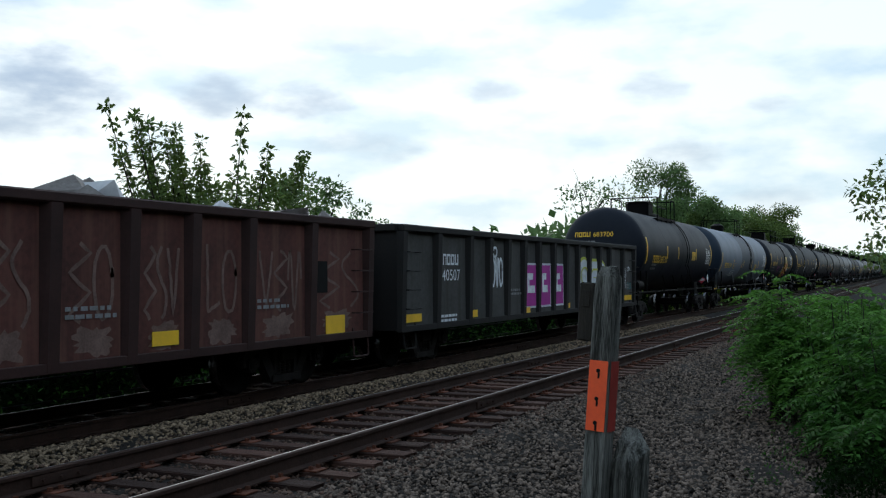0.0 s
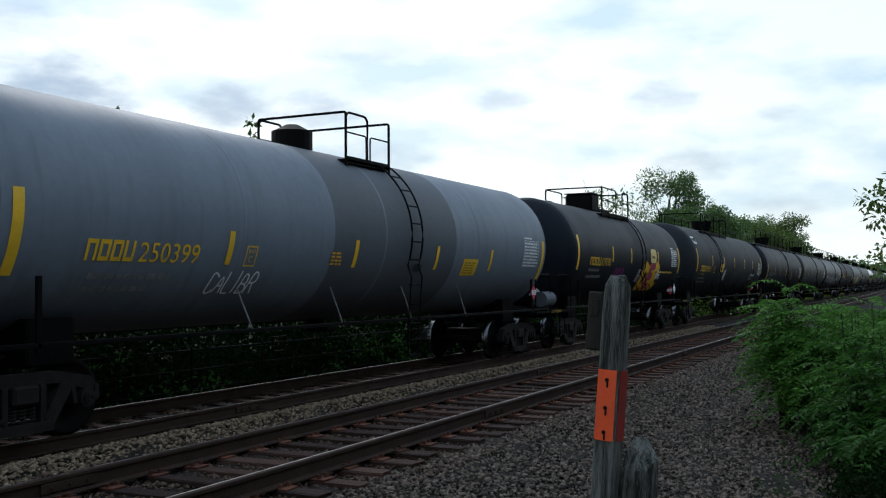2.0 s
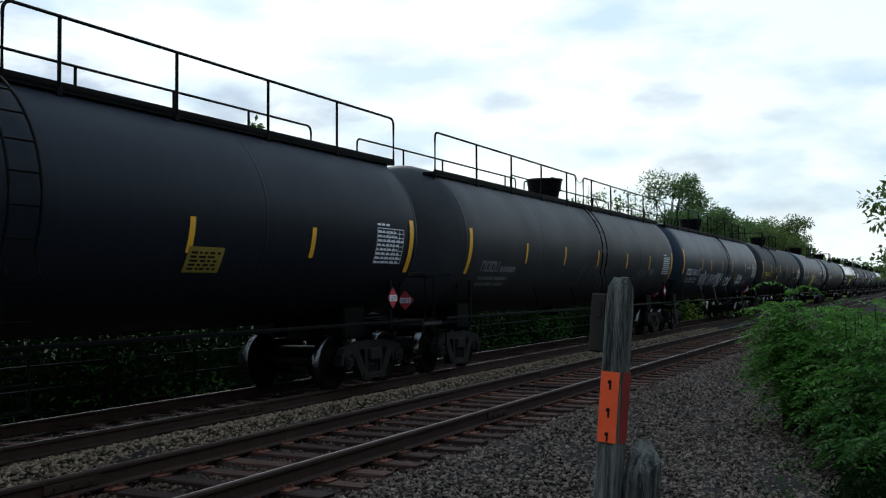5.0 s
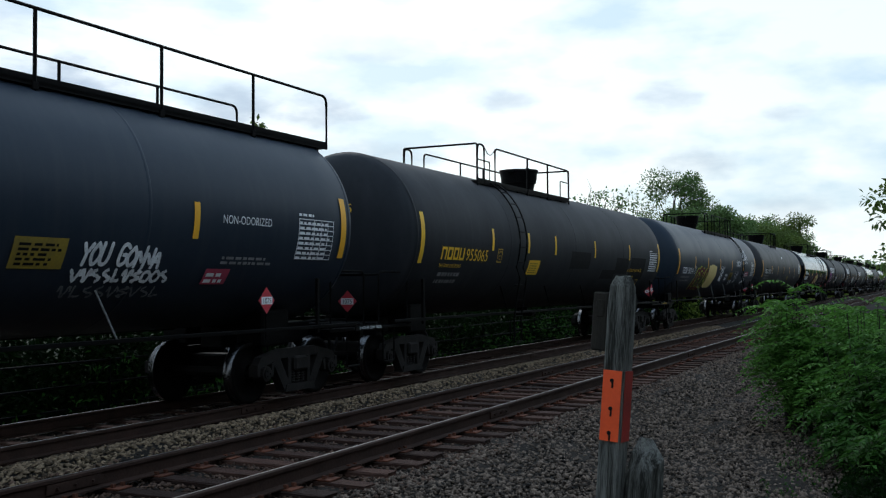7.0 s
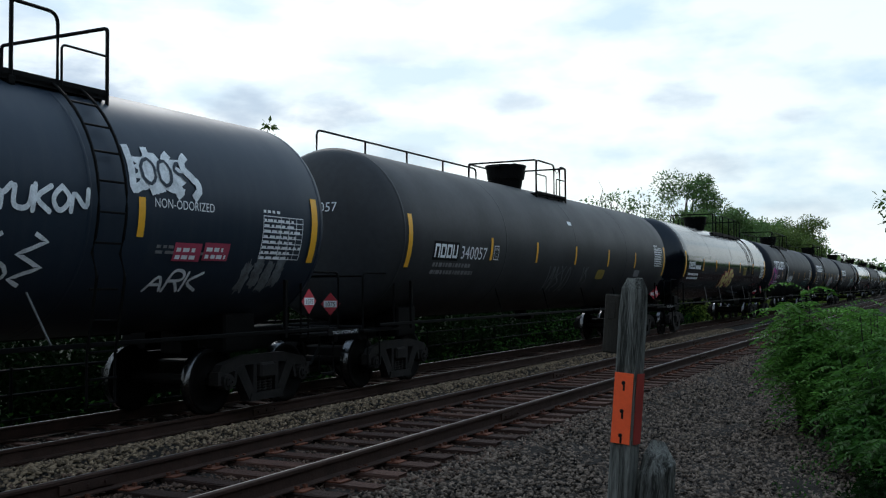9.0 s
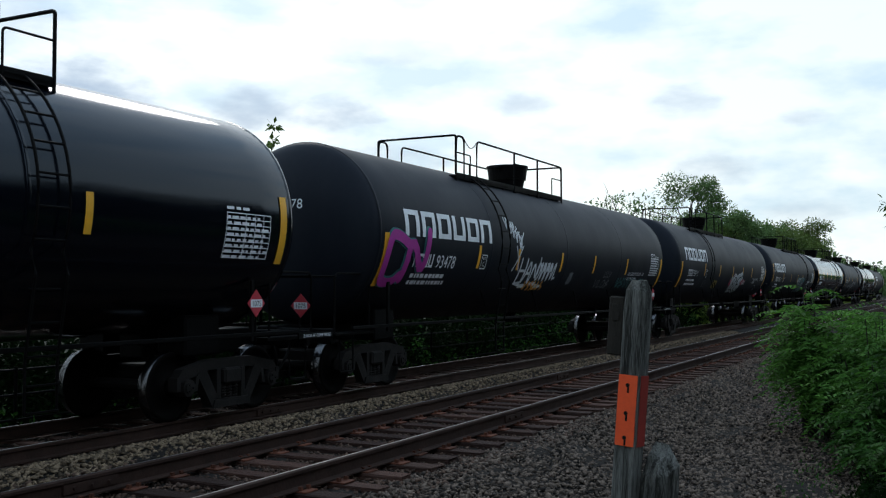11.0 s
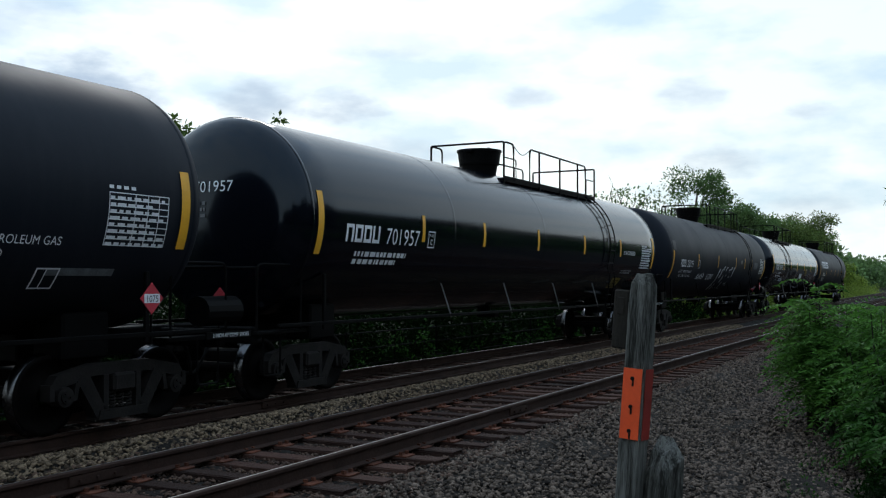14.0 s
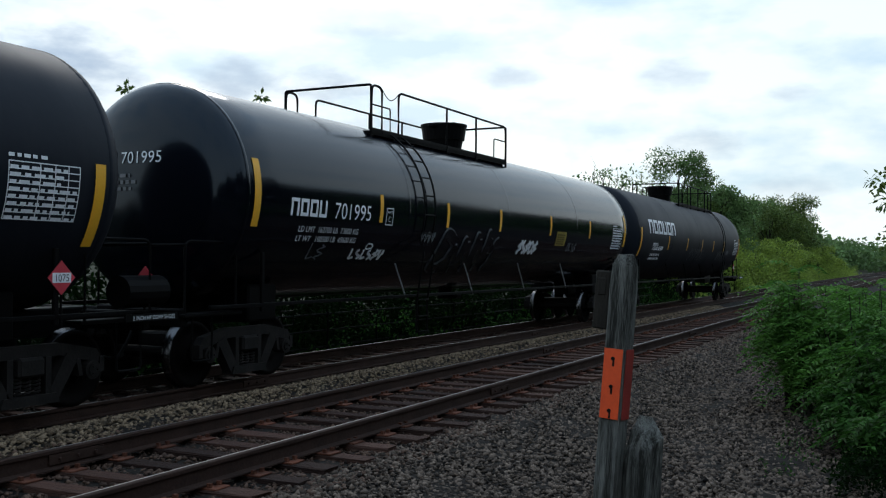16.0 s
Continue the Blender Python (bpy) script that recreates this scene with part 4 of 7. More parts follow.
SPECS = [
    # c: centre at 0 s; h: half length of the shell; r: shell radius; walk: style of the roof walkway; st: places of the small stripes;
    # top: their upper ends; ends: upper end of the end stripes; mark: start, end of mark, start, end of number, height of the line, letter height;
    # lines: small print (start, end, heights); plate: clearance plate mark; sheet: notice (x, z)
    dict(c=40.92, h=6.3, r=1.505, mat="tank_black", walk="short", seed=1, mark="yellow", num="683700", label="black tank car with yellow stencilled numbers and stripes", bottle=True,
         st=(-2.94, -0.94, 2.61), top=2.82, ends=3.08, at=(-5.1, -4.03, -3.9, -2.87, 2.17, 0.27), lines=(-5.08, -4.1, 2.05, 1.90), sheet=(1.75, 2.33), data=2.20),
    dict(c=58.09, h=8.1, r=1.505, mat="tank_pale", walk="hatch", seed=2, mark="yellow", num="250399", label="pale grey insulated tank car with a darker band", bands=True,
         st=(-4.37, -1.04, 2.03, 4.7), top=2.50, ends=2.80, at=(-6.9, -6.12, -6.04, -4.94, 2.04, 0.26), lines=(-6.75, -5.3, 1.80, 1.62), plate=(-3.95, 2.01), sheet=(3.35, 1.92), data=2.17, art="pale"),
    dict(c=75.04, h=6.35, r=1.505, mat="tank_black", walk="short", seed=3, mark="yellow", num="679790", label="black tank car with orange flame-like spray paint",
         st=(-2.86, -0.74, 2.82), top=2.88, ends=3.10, at=(-5.05, -4.02, -3.92, -3.02, 2.28, 0.24), lines=(-5.08, -3.7, 2.10, 1.90), data=2.38, art="orange"),
    dict(c=93.35, h=9.1, mat="tank_dusty", walk="mid", seed=4, mark="yellow", num="953018", label="dusty black tank car with faded spray tags",
         st=(-5.7, -2.83, -0.04, 3.0, 5.7), top=2.97, ends=3.20, at=(-8.12, -7.0, -6.92, -5.97, 2.25, 0.25), lines=(-8.1, -6.3, 1.90, 1.72), plate=(-5.2, 2.20), sheet=(-3.62, 2.26), data=2.18, art="white_tag", panel=True, wording="THE TANK CAR PEOPLE"),
    dict(c=114.04, h=9.1, mat="tank_black", walk="long", seed=5, mark="paint_dim", num="340229", label="black tank car with a full-length roof walkway",
         st=(-5.75, -3.0, -0.13, 2.9, 5.7), top=2.66, ends=2.95, at=(-7.95, -6.95, -6.75, -5.66, 2.16, 0.23), lines=(-7.95, -6.0, 1.95, 1.80), plate=(-5.2, 2.12), sheet=(2.95, 1.92)),
    dict(c=134.5, h=9.1, mat="tank_grey", walk="long", seed=6, mark="paint_dim", num="", label="dull grey tank car with a full-length roof walkway", art="faint",
         st=(-5.75, -3.0, -0.13, 2.9, 5.7), top=2.75, ends=2.95, at=(-8.17, -7.2, -7.1, -6.2, 2.05, 0.24), lines=(-8.1, -6.2, 1.85, 1.70)),
    dict(c=154.44, h=9.1, mat="tank_blue", walk="long", seed=7, mark="paint_white", num="780120", label="blue-black tank car with rows of white spray tags", art="row", odor=(5.92, 2.60),
         st=(-5.45, -3.53, -0.92, 1.67, 5.34), top=2.84, ends=3.15, at=(-8.18, -7.23, -7.12, -6.1, 2.15, 0.25), load=("LD LMT  164400 LBS  74 550 KG", "LT WT    98600 LBS  44 730 KG", -8.0, -6.05, 1.95, 1.81), plate=(-5.98, 2.13), sheet=(2.62, 1.93)),
    dict(c=175.05, h=9.1, mat="tank_dusty", walk="mid", seed=8, mark="yellow", num="955065", label="dusty black tank car with buffed-out patches", art="buff",
         st=(-5.65, -3.53, -1.67, 1.6, 5.16), top=2.96, ends=3.12, at=(-8.05, -7.0, -6.91, -5.83, 2.25, 0.25), lines=(-7.95, -6.7, 1.90, 1.74), plate=(-5.3, 2.24), sheet=(-3.33, 1.97), data=2.17, wording="THE TANK CAR PEOPLE"),
    dict(c=196.09, h=9.1, mat="tank_blue", walk="mid2", seed=9, mark="paint_white", num="780244", label="blue-black tank car with coloured graffiti and a cream patch", art="colour", odor=(5.56, 2.73),
         st=(-6.1, -3.55, -0.83, 2.12, 5.29), top=2.83, ends=3.08, at=(-8.13, -7.33, -7.22, -6.25, 2.14, 0.25), lines=(-8.1, -6.4, 1.95, 1.80), plate=(-6.0, 2.14), sheet=(1.87, 1.90)),
    dict(c=216.94, h=9.1, mat="tank_grey", walk="box", seed=10, mark="paint_white", num="340057", label="dark grey tank car with a long hand rail", art="grey", farrail=True,
         st=(-5.4, -2.8, -0.08, 2.7, 5.4), top=2.78, ends=3.06, at=(-7.92, -6.95, -6.79, -5.58, 2.31, 0.26), lines=(-7.9, -6.05, 2.13, 1.98), plate=(-5.22, 2.32), data=2.40),
    dict(c=238.0, h=9.1, mat="tank_gloss", walk="mid2", seed=11, mark="paint_white", num="", label="glossy black tank car mirroring the sky", art="red",
         st=(-5.96, -3.5, -0.79, 1.9, 5.3), top=2.82, ends=3.05, at=(-8.35, -7.35, -7.25, -6.22, 2.40, 0.26), lines=(-8.3, -6.5, 2.15, 2.0), sheet=(2.85, 2.25)),
    dict(c=258.75, h=9.1, mat="tank_black", walk="mid", seed=12, mark="paint_white", num="93478", label="black tank car with a large white block mark and tags", big=(-8.27, -4.58, 2.68), art="span",
         st=(-5.2, -3.14, -0.41, 2.12, 5.1), top=2.62, ends=2.70, at=(-7.85, -7.1, -6.97, -6.2, 2.13, 0.25), lines=(-7.8, -6.25, 1.92, 1.78), plate=(-5.02, 2.14)),
    dict(c=279.51, h=9.1, mat="tank_black", walk="mid", seed=13, mark="paint_white", num="92111", label="black tank car with a large white mark and pink-edged graffiti", big=(-8.32, -4.76, 2.78), art="pink",
         st=(-5.18, -2.33, 0.42, 2.74, 5.03), top=2.71, ends=2.72, at=(-7.85, -7.1, -6.96, -6.23, 2.20, 0.25), lines=(-7.85, -6.25, 2.0, 1.84), plate=(-4.98, 2.18), sheet=(-3.05, 1.70)),
    dict(c=300.08, h=9.1, mat="tank_black", walk="mid2", seed=14, mark="paint_white", num="37262", label="black tank car with a large white mark and teal graffiti", big=(-8.28, -4.62, 2.66), art="teal",
         st=(-5.2, -2.04, 0.8, 2.98, 5.27), top=2.61, ends=3.10, at=(-7.83, -7.1, -6.97, -6.05, 2.13, 0.25), lines=(-7.7, -6.3, 1.91, 1.77), plate=(-5.0, 2.10)),
    dict(c=321.1, h=9.35, mat="tank_gloss", walk="mid2", seed=15, mark="paint_white", num="701957", label="glossy black tank car, clean, mirroring the sky", odor=(6.12, 2.53),
         st=(-5.98, -3.4, -0.48, 2.68, 5.75), top=2.93, ends=3.12, at=(-8.45, -7.42, -7.2, -6.07, 2.38, 0.28), lines=(-8.1, -6.45, 2.15, 2.02), plate=(-5.74, 2.36), sheet=(5.85, 1.46)),
    dict(c=341.8, h=9.1, mat="tank_black", walk="mid2", seed=16, mark="paint_white", num="200195", label="black tank car with small white tags", art="outline",
         st=(-5.28, -1.83, 1.76, 3.77, 5.48), top=2.79, ends=2.82, at=(-7.82, -7.06, -6.92, -5.98, 2.28, 0.26), load=("LD LMT  163300 LB  74 050 KG", "LT WT    99700 LB  45 230 KG", -7.8, -6.07, 2.07, 1.90), plate=(-5.18, 2.25)),
    dict(c=362.79, h=9.35, mat="tank_gloss", walk="mid", seed=17, mark="paint_white", num="701995", label="glossy black tank car with grey loop graffiti", art="loops",
         st=(-5.74, -3.15, -0.54, 2.62, 5.72), top=2.88, ends=3.18, at=(-8.34, -7.37, -7.14, -6.04, 2.42, 0.26), load=("LD LMT  162700 LB  73800 KG", "LT WT   100300 LB  45600 KG", -8.05, -6.34, 2.18, 2.03), plate=(-5.52, 2.37), sheet=(3.15, 2.16)),
    dict(c=382.85, h=9.1, mat="tank_black", walk="mid2", seed=18, mark="paint_white", num="", label="last black tank car with a large white block mark", big=(-7.9, -4.2, 2.74), art="faint",
         st=(-5.2, -2.2, 0.5, 2.8, 5.1), top=2.70, ends=2.9, at=(-7.3, -6.6, -6.5, -5.7, 2.18, 0.25), lines=(-7.3, -5.8, 1.97, 1.82)),
]
# manway, ladder, walkway ends, and the hand rail runs of each style
WALKS = {
    "short": dict(man=-1.12, lad=0.62, x0=-2.02, x1=1.02, runs=((-2.0, -0.42, ()), (0.32, 1.0, ()))),
    "hatch": dict(man=-0.72, lad=1.0, x0=-0.43, x1=1.12, runs=((-0.43, 0.32, ()),)),
    "mid": dict(man=-0.12, lad=-4.05, x0=-4.97, x1=1.30, runs=((-4.95, -4.58, ()), (-3.95, 1.28, (-1.87, -0.40)))),
    "mid2": dict(man=-0.25, lad=4.80, x0=-0.92, x1=5.42, runs=((-0.92, -0.36, ()), (0.62, 4.66, (1.24, 2.66, 4.02)))),
    "box": dict(man=-0.9, lad=None, x0=-1.15, x1=1.0, runs=((-1.13, 0.12, ()), (0.55, 0.98, ()))),
    "long": dict(man=-0.2, lad=0.25, x0=-9.3, x1=9.45, runs=((-9.25, -0.13, (-7.15, -5.07, -2.98, -0.94)), (0.56, 9.44, (1.36, 3.38, 5.45, 7.43)))),
}
# plain shapes for company marks: cells of a 4 x 5 grid, upper row first
MARK_SHAPES = (("1111", "1001", "1001", "1001", "1001"), ("1111", "1001", "1111", "1001", "1111"), ("1111", "1001", "1001", "1001", "1111"), ("1001", "1001", "1001", "1001", "1111"))


def block_letters(n, h, w, rng, wrap_at, x, z, bm, lift=0.009):
    """A company mark kept as plain shapes of its colour: a row of open blocks."""
    step = w / n
    cw, ch = step * 0.84 / 4, h / 5
    for k in range(n):
        rows = MARK_SHAPES[(0, 2, 2, 3, 2, 0)[k]]
        wr = wrap_at(x + k * step, z, lift)
        for r, row in enumerate(rows):
            c = 0
            while c < 4:
                e = c
                while e < 4 and row[e] == "1":
                    e += 1
                if e > c:
                    strip(bm, wr, c * cw, h - (r + 1) * ch, e * cw, h - r * ch, 1)
                c = max(e, c + 1)
    return bm


MESHES = {}


def shared(key, make):
    if key not in MESHES:
        MESHES[key] = make()
    return MESHES[key]


def tank_car(sp, P):
    global TANK_R, TANK_C
    rng = random.Random(sp["seed"])
    H = sp["h"]
    radius = sp["r"] if "r" in sp else 1.575
    if radius != TANK_R:
        TANK_R, TANK_C = radius, 1.15 + radius
        MESHES.clear()
    car = empty("tank_car", pose(sp["c"], TRAIN_Y, TRAIN_Z), label=sp["label"], category="tank car", group="freight train")
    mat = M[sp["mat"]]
    if sp.get("bands"):
        body = tank_mesh(H, [mat, M["tank_band"], M["tank_blue"]], ((-1.7, 2.9, 1),))
        part("tank", body, None, car, "pale grey insulated tank with dark heads")
    else:
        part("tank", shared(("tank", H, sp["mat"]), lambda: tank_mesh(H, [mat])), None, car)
    for k, x in enumerate((-H, -H / 2.0, 0.0, H / 2.0, H)):
        part("girth_seam", shared(("seam", x, sp["mat"]), lambda: mesh_of("girth_seam", seam(x), mat)), None, car)
    # side sills, saddles, trucks, ends
    L = H + 0.95
    for s in (-1, 1):
        def sill(s=s):
            bm = bmesh.new()
            box(bm, (0, s * 1.36, 1.12), (2 * L - 0.8, 0.05, 0.055), 0.008)
            return mesh_of("side_sill", bm, M["iron"])
        part("side_sill", shared(("sill", H, s), sill), None, car)
        saddle(car, s * (H - 1.15), s, -1)
        saddle(car, s * (H - 1.15), s, 1)
        brake_end(car, s * L, s)
        add_truck(car, s * (H - 0.68), P)
        for k in range(4):
            def strut(k=k, s=s):
                bm = bmesh.new()
                x = (-0.6 + 0.4 * k) * (H - 2)
                cyl(bm, (x, s * 1.36, 1.08), (x - 0.32, s * 1.30, 1.72), 0.013, 6)
                return mesh_of("sill_strut", bm, M["paint_dim"] if sp["mat"] in ("tank_gloss", "tank_pale", "tank_blue") else M["iron"])
            part("sill_strut", shared(("strut", H, s, k, sp["mat"] in ("tank_gloss", "tank_pale", "tank_blue")), strut), None, car)
    bm = bmesh.new()
    cyl(bm, (0, 0, 0.95), (0, 0, 1.25), 0.16, 14)
    box(bm, (0.0, -0.1, 0.98), (0.3, 0.5, 0.12), 0.04)
    cyl(bm, (-H + 2, 0.3, 1.14), (H - 2, 0.3, 1.14), 0.03, 6)
    part("underframe_gear", bm, M["iron"], car)
    # top: manway, walkway, hand rails
    top = TANK_C + TANK_R
    style, wk = sp["walk"], WALKS[sp["walk"]]
    mx, x0, x1 = wk["man"], wk["x0"], wk["x1"]
    def manway():
        bm = bmesh.new()
        if style == "hatch":
            cyl(bm, (mx, 0, top - 0.1), (mx, 0, top + 0.30), 0.36, 20)
        elif style == "short":
            box(bm, (mx, 0, top + 0.20), (0.84, 0.9, 0.58), 0.07)
        else:
            cyl(bm, (mx, 0, top - 0.1), (mx, 0, top + 0.22), 0.38, 28, 0.44)
            cyl(bm, (mx, 0, top + 0.20), (mx, 0, top + 0.50), 0.47, 28, 0.51)
        return mesh_of("manway", bm, M["iron"])
    def manway_lid():
        bm = bmesh.new()
        if style == "hatch":
            cyl(bm, (mx, 0, top + 0.302), (mx, 0, top + 0.42), 0.34, 20, 0.12)
        elif style == "short":
            box(bm, (mx, 0, top + 0.505), (0.88, 0.94, 0.03), 0.01)
        else:
            cyl(bm, (mx, 0, top + 0.502), (mx, 0, top + 0.55), 0.53, 28)
        return mesh_of("manway_lid", bm, M["iron"])
    man = part("manway", shared(("man", style), manway), None, car, "black manway housing on top")
    part("manway_lid", shared(("lid", style), manway_lid), None, man)
    if style == "short":
        def valve_box():
            bm = bmesh.new()
            box(bm, (mx + 1.3, -0.1, top + 0.03), (1.2, 0.5, 0.14), 0.03)
            return mesh_of("valve_box", bm, M["iron"])
        part("valve_box", shared(("valve", style), valve_box), None, car)
    if style in ("mid", "mid2", "long", "box"):
        def handle():
            bm = bmesh.new()
            tube(bm, bent([(mx + 0.05, -0.2, top + 0.55), (mx + 0.05, -0.2, top + 0.62), (mx + 0.3, -0.2, top + 0.62), (mx + 0.3, -0.2, top + 0.55)], 0.04), 0.014, 5)
            return mesh_of("lid_handle", bm, M["iron"])
        def lug():
            bm = bmesh.new()
            box(bm, (mx - 0.58, 0, top + 0.48), (0.16, 0.14, 0.08), 0.02)
            return mesh_of("hinge_lug", bm, M["iron"])
        part("lid_handle", shared(("handle", style), handle), None, man)
        part("hinge_lug", shared(("lug", style), lug), None, man)
        g0, g1 = wk["runs"][0][1], wk["runs"][1][0]
        def chain():
            bm = bmesh.new()
            tube(bm, [(g0 + (g1 - g0) * k / 10, -0.93, top - 0.22 + 0.82 - 0.16 * math.sin(math.pi * k / 10)) for k in range(11)], 0.009, 5)
            return mesh_of("safety_chain", bm, M["iron"])
        part("safety_chain", shared(("chain", style), chain), None, car)
    zt = top - 0.22
    for s in (-1, 1):
        def deck(s=s):
            bm = bmesh.new()
            box(bm, ((x0 + x1) / 2, s * 0.80, zt), (x1 - x0, 0.28, 0.06), 0.008)
            box(bm, ((x0 + x1) / 2, s * 0.93, zt + 0.02), (x1 - x0, 0.02, 0.12))
            for k in range(int((x1 - x0) / 0.8) + 1):
                box(bm, (x0 + 0.1 + 0.8 * k, s * 0.84, zt - 0.10), (0.06, 0.14, 0.20))
            return mesh_of("walkway", bm, M["iron"])
        part("walkway", shared(("deck", style, s), deck), None, car)
        for i, (a, b, posts) in enumerate(wk["runs"]):
            def run(s=s, a=a, b=b, posts=posts):
                bm = bmesh.new()
                railing(bm, a, b, s * 0.93, zt - 0.02, 0.87, posts)
                if b - a > 1.2 and style in ("short", "hatch"):
                    tube(bm, [(a, s * 0.93, zt + 0.45), (b, s * 0.93, zt + 0.45)], 0.018, 6)
                if style == "long" and s == 1 and a < 0:
                    railing(bm, mx - 1.9, mx + 0.8, 0.3, zt + 0.1, 0.64, (), 0.018)
                return mesh_of("hand_rail", bm, M["iron"])
            part("hand_rail", shared(("rail", style, s, i), run), None, car)
    if style != "long":
        for x, s in ((x0, -1), (x1, 1)):
            def gate(x=x, s=s):
                bm = bmesh.new()
                tube(bm, bent([(x, -0.93, zt - 0.12), (x, -0.93, zt + 0.85), (x, 0.93, zt + 0.85), (x, 0.93, zt - 0.12)], 0.05), 0.024, 6)
                for yy in (-0.93, 0.93):
                    tube(bm, bent([(x, yy, zt + 0.5), (x - s * 0.7, yy, zt + 0.5), (x - s * 0.7, yy, zt)], 0.06), 0.016, 5)
                return mesh_of("end_rail", bm, M["iron"])
            part("end_rail", shared(("gate", style, s), gate), None, car)
    if sp.get("farrail"):
        bm = bmesh.new()
        railing(bm, -8.4, -1.1, 0.75, zt, 0.72, (-6.6, -4.8, -3.0))
        part("hand_rail", bm, M["iron"], car)
    # side ladders
    for s in (-1, 1) if wk["lad"] is not None else ():
        def ladder(s=s):
            bm = bmesh.new()
            r = TANK_R + 0.09
            angs = [radians(a) for a in range(32, 112, 6)]
            for dx in (-0.21, 0.21):
                pts = [(dx, s * r * math.sin(a), TANK_C + r * math.cos(a)) for a in angs]
                pts += [(dx, s * (TANK_R + 0.07), 1.9), (dx, s * 1.5, 1.0), (dx, s * 1.5, 0.45)]
                tube(bm, pts, 0.018, 6)
            for z in (0.47, 0.75, 1.05, 1.4, 1.75):
                cyl(bm, (-0.21, s * 1.53, z), (0.21, s * 1.53, z), 0.014, 6)
            for a in range(34, 112, 12):
                a = radians(a)
                cyl(bm, (-0.21, s * r * math.sin(a), TANK_C + r * math.cos(a)), (0.21, s * r * math.sin(a), TANK_C + r * math.cos(a)), 0.014, 6)
            return mesh_of("ladder", bm, M["iron"])
        part("ladder", shared(("ladder", s), ladder), None, car, at=pose(wk["lad"], 0, 0))
    # markings: reflective stripes, number, data panel, placards
    ym = M["yellow"] if sp["mark"] == "yellow" else M["amber"]
    dim = M["paint_dim"]
    wrap = lambda x, z, l: tank_wrap(x, z, l)
    for x in (-H + 0.12, H - 0.25):
        part("end_stripe", patch(x, x + 0.15, sp["ends"] - 0.96, sp["ends"], 0.012, nz=8), ym, car, "yellow reflective stripe")
    for x in sp["st"]:
        part("stripe", patch(x, x + 0.11, sp["top"] - 0.47, sp["top"], 0.009), ym, car, "yellow reflective stripe")
    mk = M[sp["mark"]]
    a0, a1, n0, n1, zm, hm = sp["at"]
    if sp["seed"] == 10:
        part("mark_ground", patch(a0 - 0.06, a1 + 0.06, zm - 0.05, zm + hm + 0.05, 0.006), M["black"], car)
    if sp.get("big"):
        b0, b1, bz = sp["big"]
        part("company_mark", block_letters(6, 0.47, (b1 - b0) * 1.02, rng, wrap, b0, bz, bmesh.new()), mk, car, "large white block mark")
    part("company_mark", block_letters(4, hm, (a1 - a0) * 1.03, rng, wrap, a0, zm, bmesh.new()), mk, car)
    if sp["num"]:
        part("car_number", fitted_text(sp["num"], hm, n1 - n0, mk, tank_wrap(n0, zm)), None, car)
    else:
        part("number_bars", bars(bmesh.new(), rng, n0, zm, n1 - n0, hm, 1, wrap), mk, car)
    if "load" in sp:
        for body, z in zip(sp["load"][:2], sp["load"][4:]):
            part("load_print", fitted_text(body, 0.095, sp["load"][3] - sp["load"][2], mk, tank_wrap(sp["load"][2], z)), None, car)
    else:
        l0, l1, za, zb = sp["lines"]
        for z in (za, zb):
            tagged(part("small_print", bars(bmesh.new(), rng, l0, z, l1 - l0, 0.15, 1, wrap), mk if sp["mat"] in ("tank_gloss", "tank_black") and sp["mark"] == "paint_white" else dim, car), kind="stuff")
    if "wording" in sp:
        part("wording", fitted_text(sp["wording"], 0.08, 1.0, mk, tank_wrap(a0, 2.09)), None, car)
    if "plate" in sp:
        px, pz = sp["plate"]
        bm = bmesh.new()
        for u0, v0, u1, v1 in ((0, 0, 0.25, 0.018), (0, 0.282, 0.25, 0.30), (0, 0.018, 0.018, 0.282), (0.232, 0.018, 0.25, 0.282)):
            strip(bm, tank_wrap(px, pz), u0, v0, u1, v1)
        pm = part("plate_mark", bm, mk, car)
        part("wording", fitted_text("PLATE", 0.05, 0.16, mk, tank_wrap(px + 0.045, pz + 0.20)), None, pm)
        part("wording", fitted_text("C", 0.10, 0.07, mk, tank_wrap(px + 0.09, pz + 0.06)), None, pm)
    # test data table
    zd = sp["data"] if "data" in sp else 2.15
    bm = bmesh.new()
    for k in range(9):
        strip(bm, tank_wrap(H - 1.42, zd + 0.075 * k), 0, 0, 0.95, 0.012, 1)
    for u in (0.0, 0.40, 0.60, 0.78, 0.938):
        strip(bm, tank_wrap(H - 1.42, zd, 0.0095), u, 0, u + 0.012, 0.61)
    bars(bm, rng, H - 1.40, zd, 0.92, 0.6, 8, wrap, 0.011)
    bars(bm, rng, H - 1.42, zd + 0.65, 0.5, 0.07, 1, wrap, 0.011)
    part("data_panel", bm, M["paint_white"], car, "white test data table")
    if "sheet" in sp:
        x, z = sp["sheet"]
        part("notice", patch(x, x + 0.72, z, z + 0.36, 0.010), M["yellow_dull"] if sp["mat"] in ("tank_blue", "tank_gloss") or sp.get("big") or sp["seed"] == 5 else M["yellow"], car, "yellow notice with dark print")
        part("notice_print", bars(bmesh.new(), rng, x + 0.07, z + 0.04, 0.58, 0.28, 5, wrap, 0.013), M["yellow_dull"] if sp["mark"] == "yellow" else M["black"], car)
    if sp.get("panel"):
        part("panel", patch(-H + 0.20, -H + 0.86, 3.42, 3.78, 0.010), M["paint_white"], car, "white stencilled panel")
        part("panel_mark", tag_mesh(44, 0.5, 0.22, 4, 0.07, tank_place(-H + 0.28, 3.49), M["black"], 0.014), None, car)
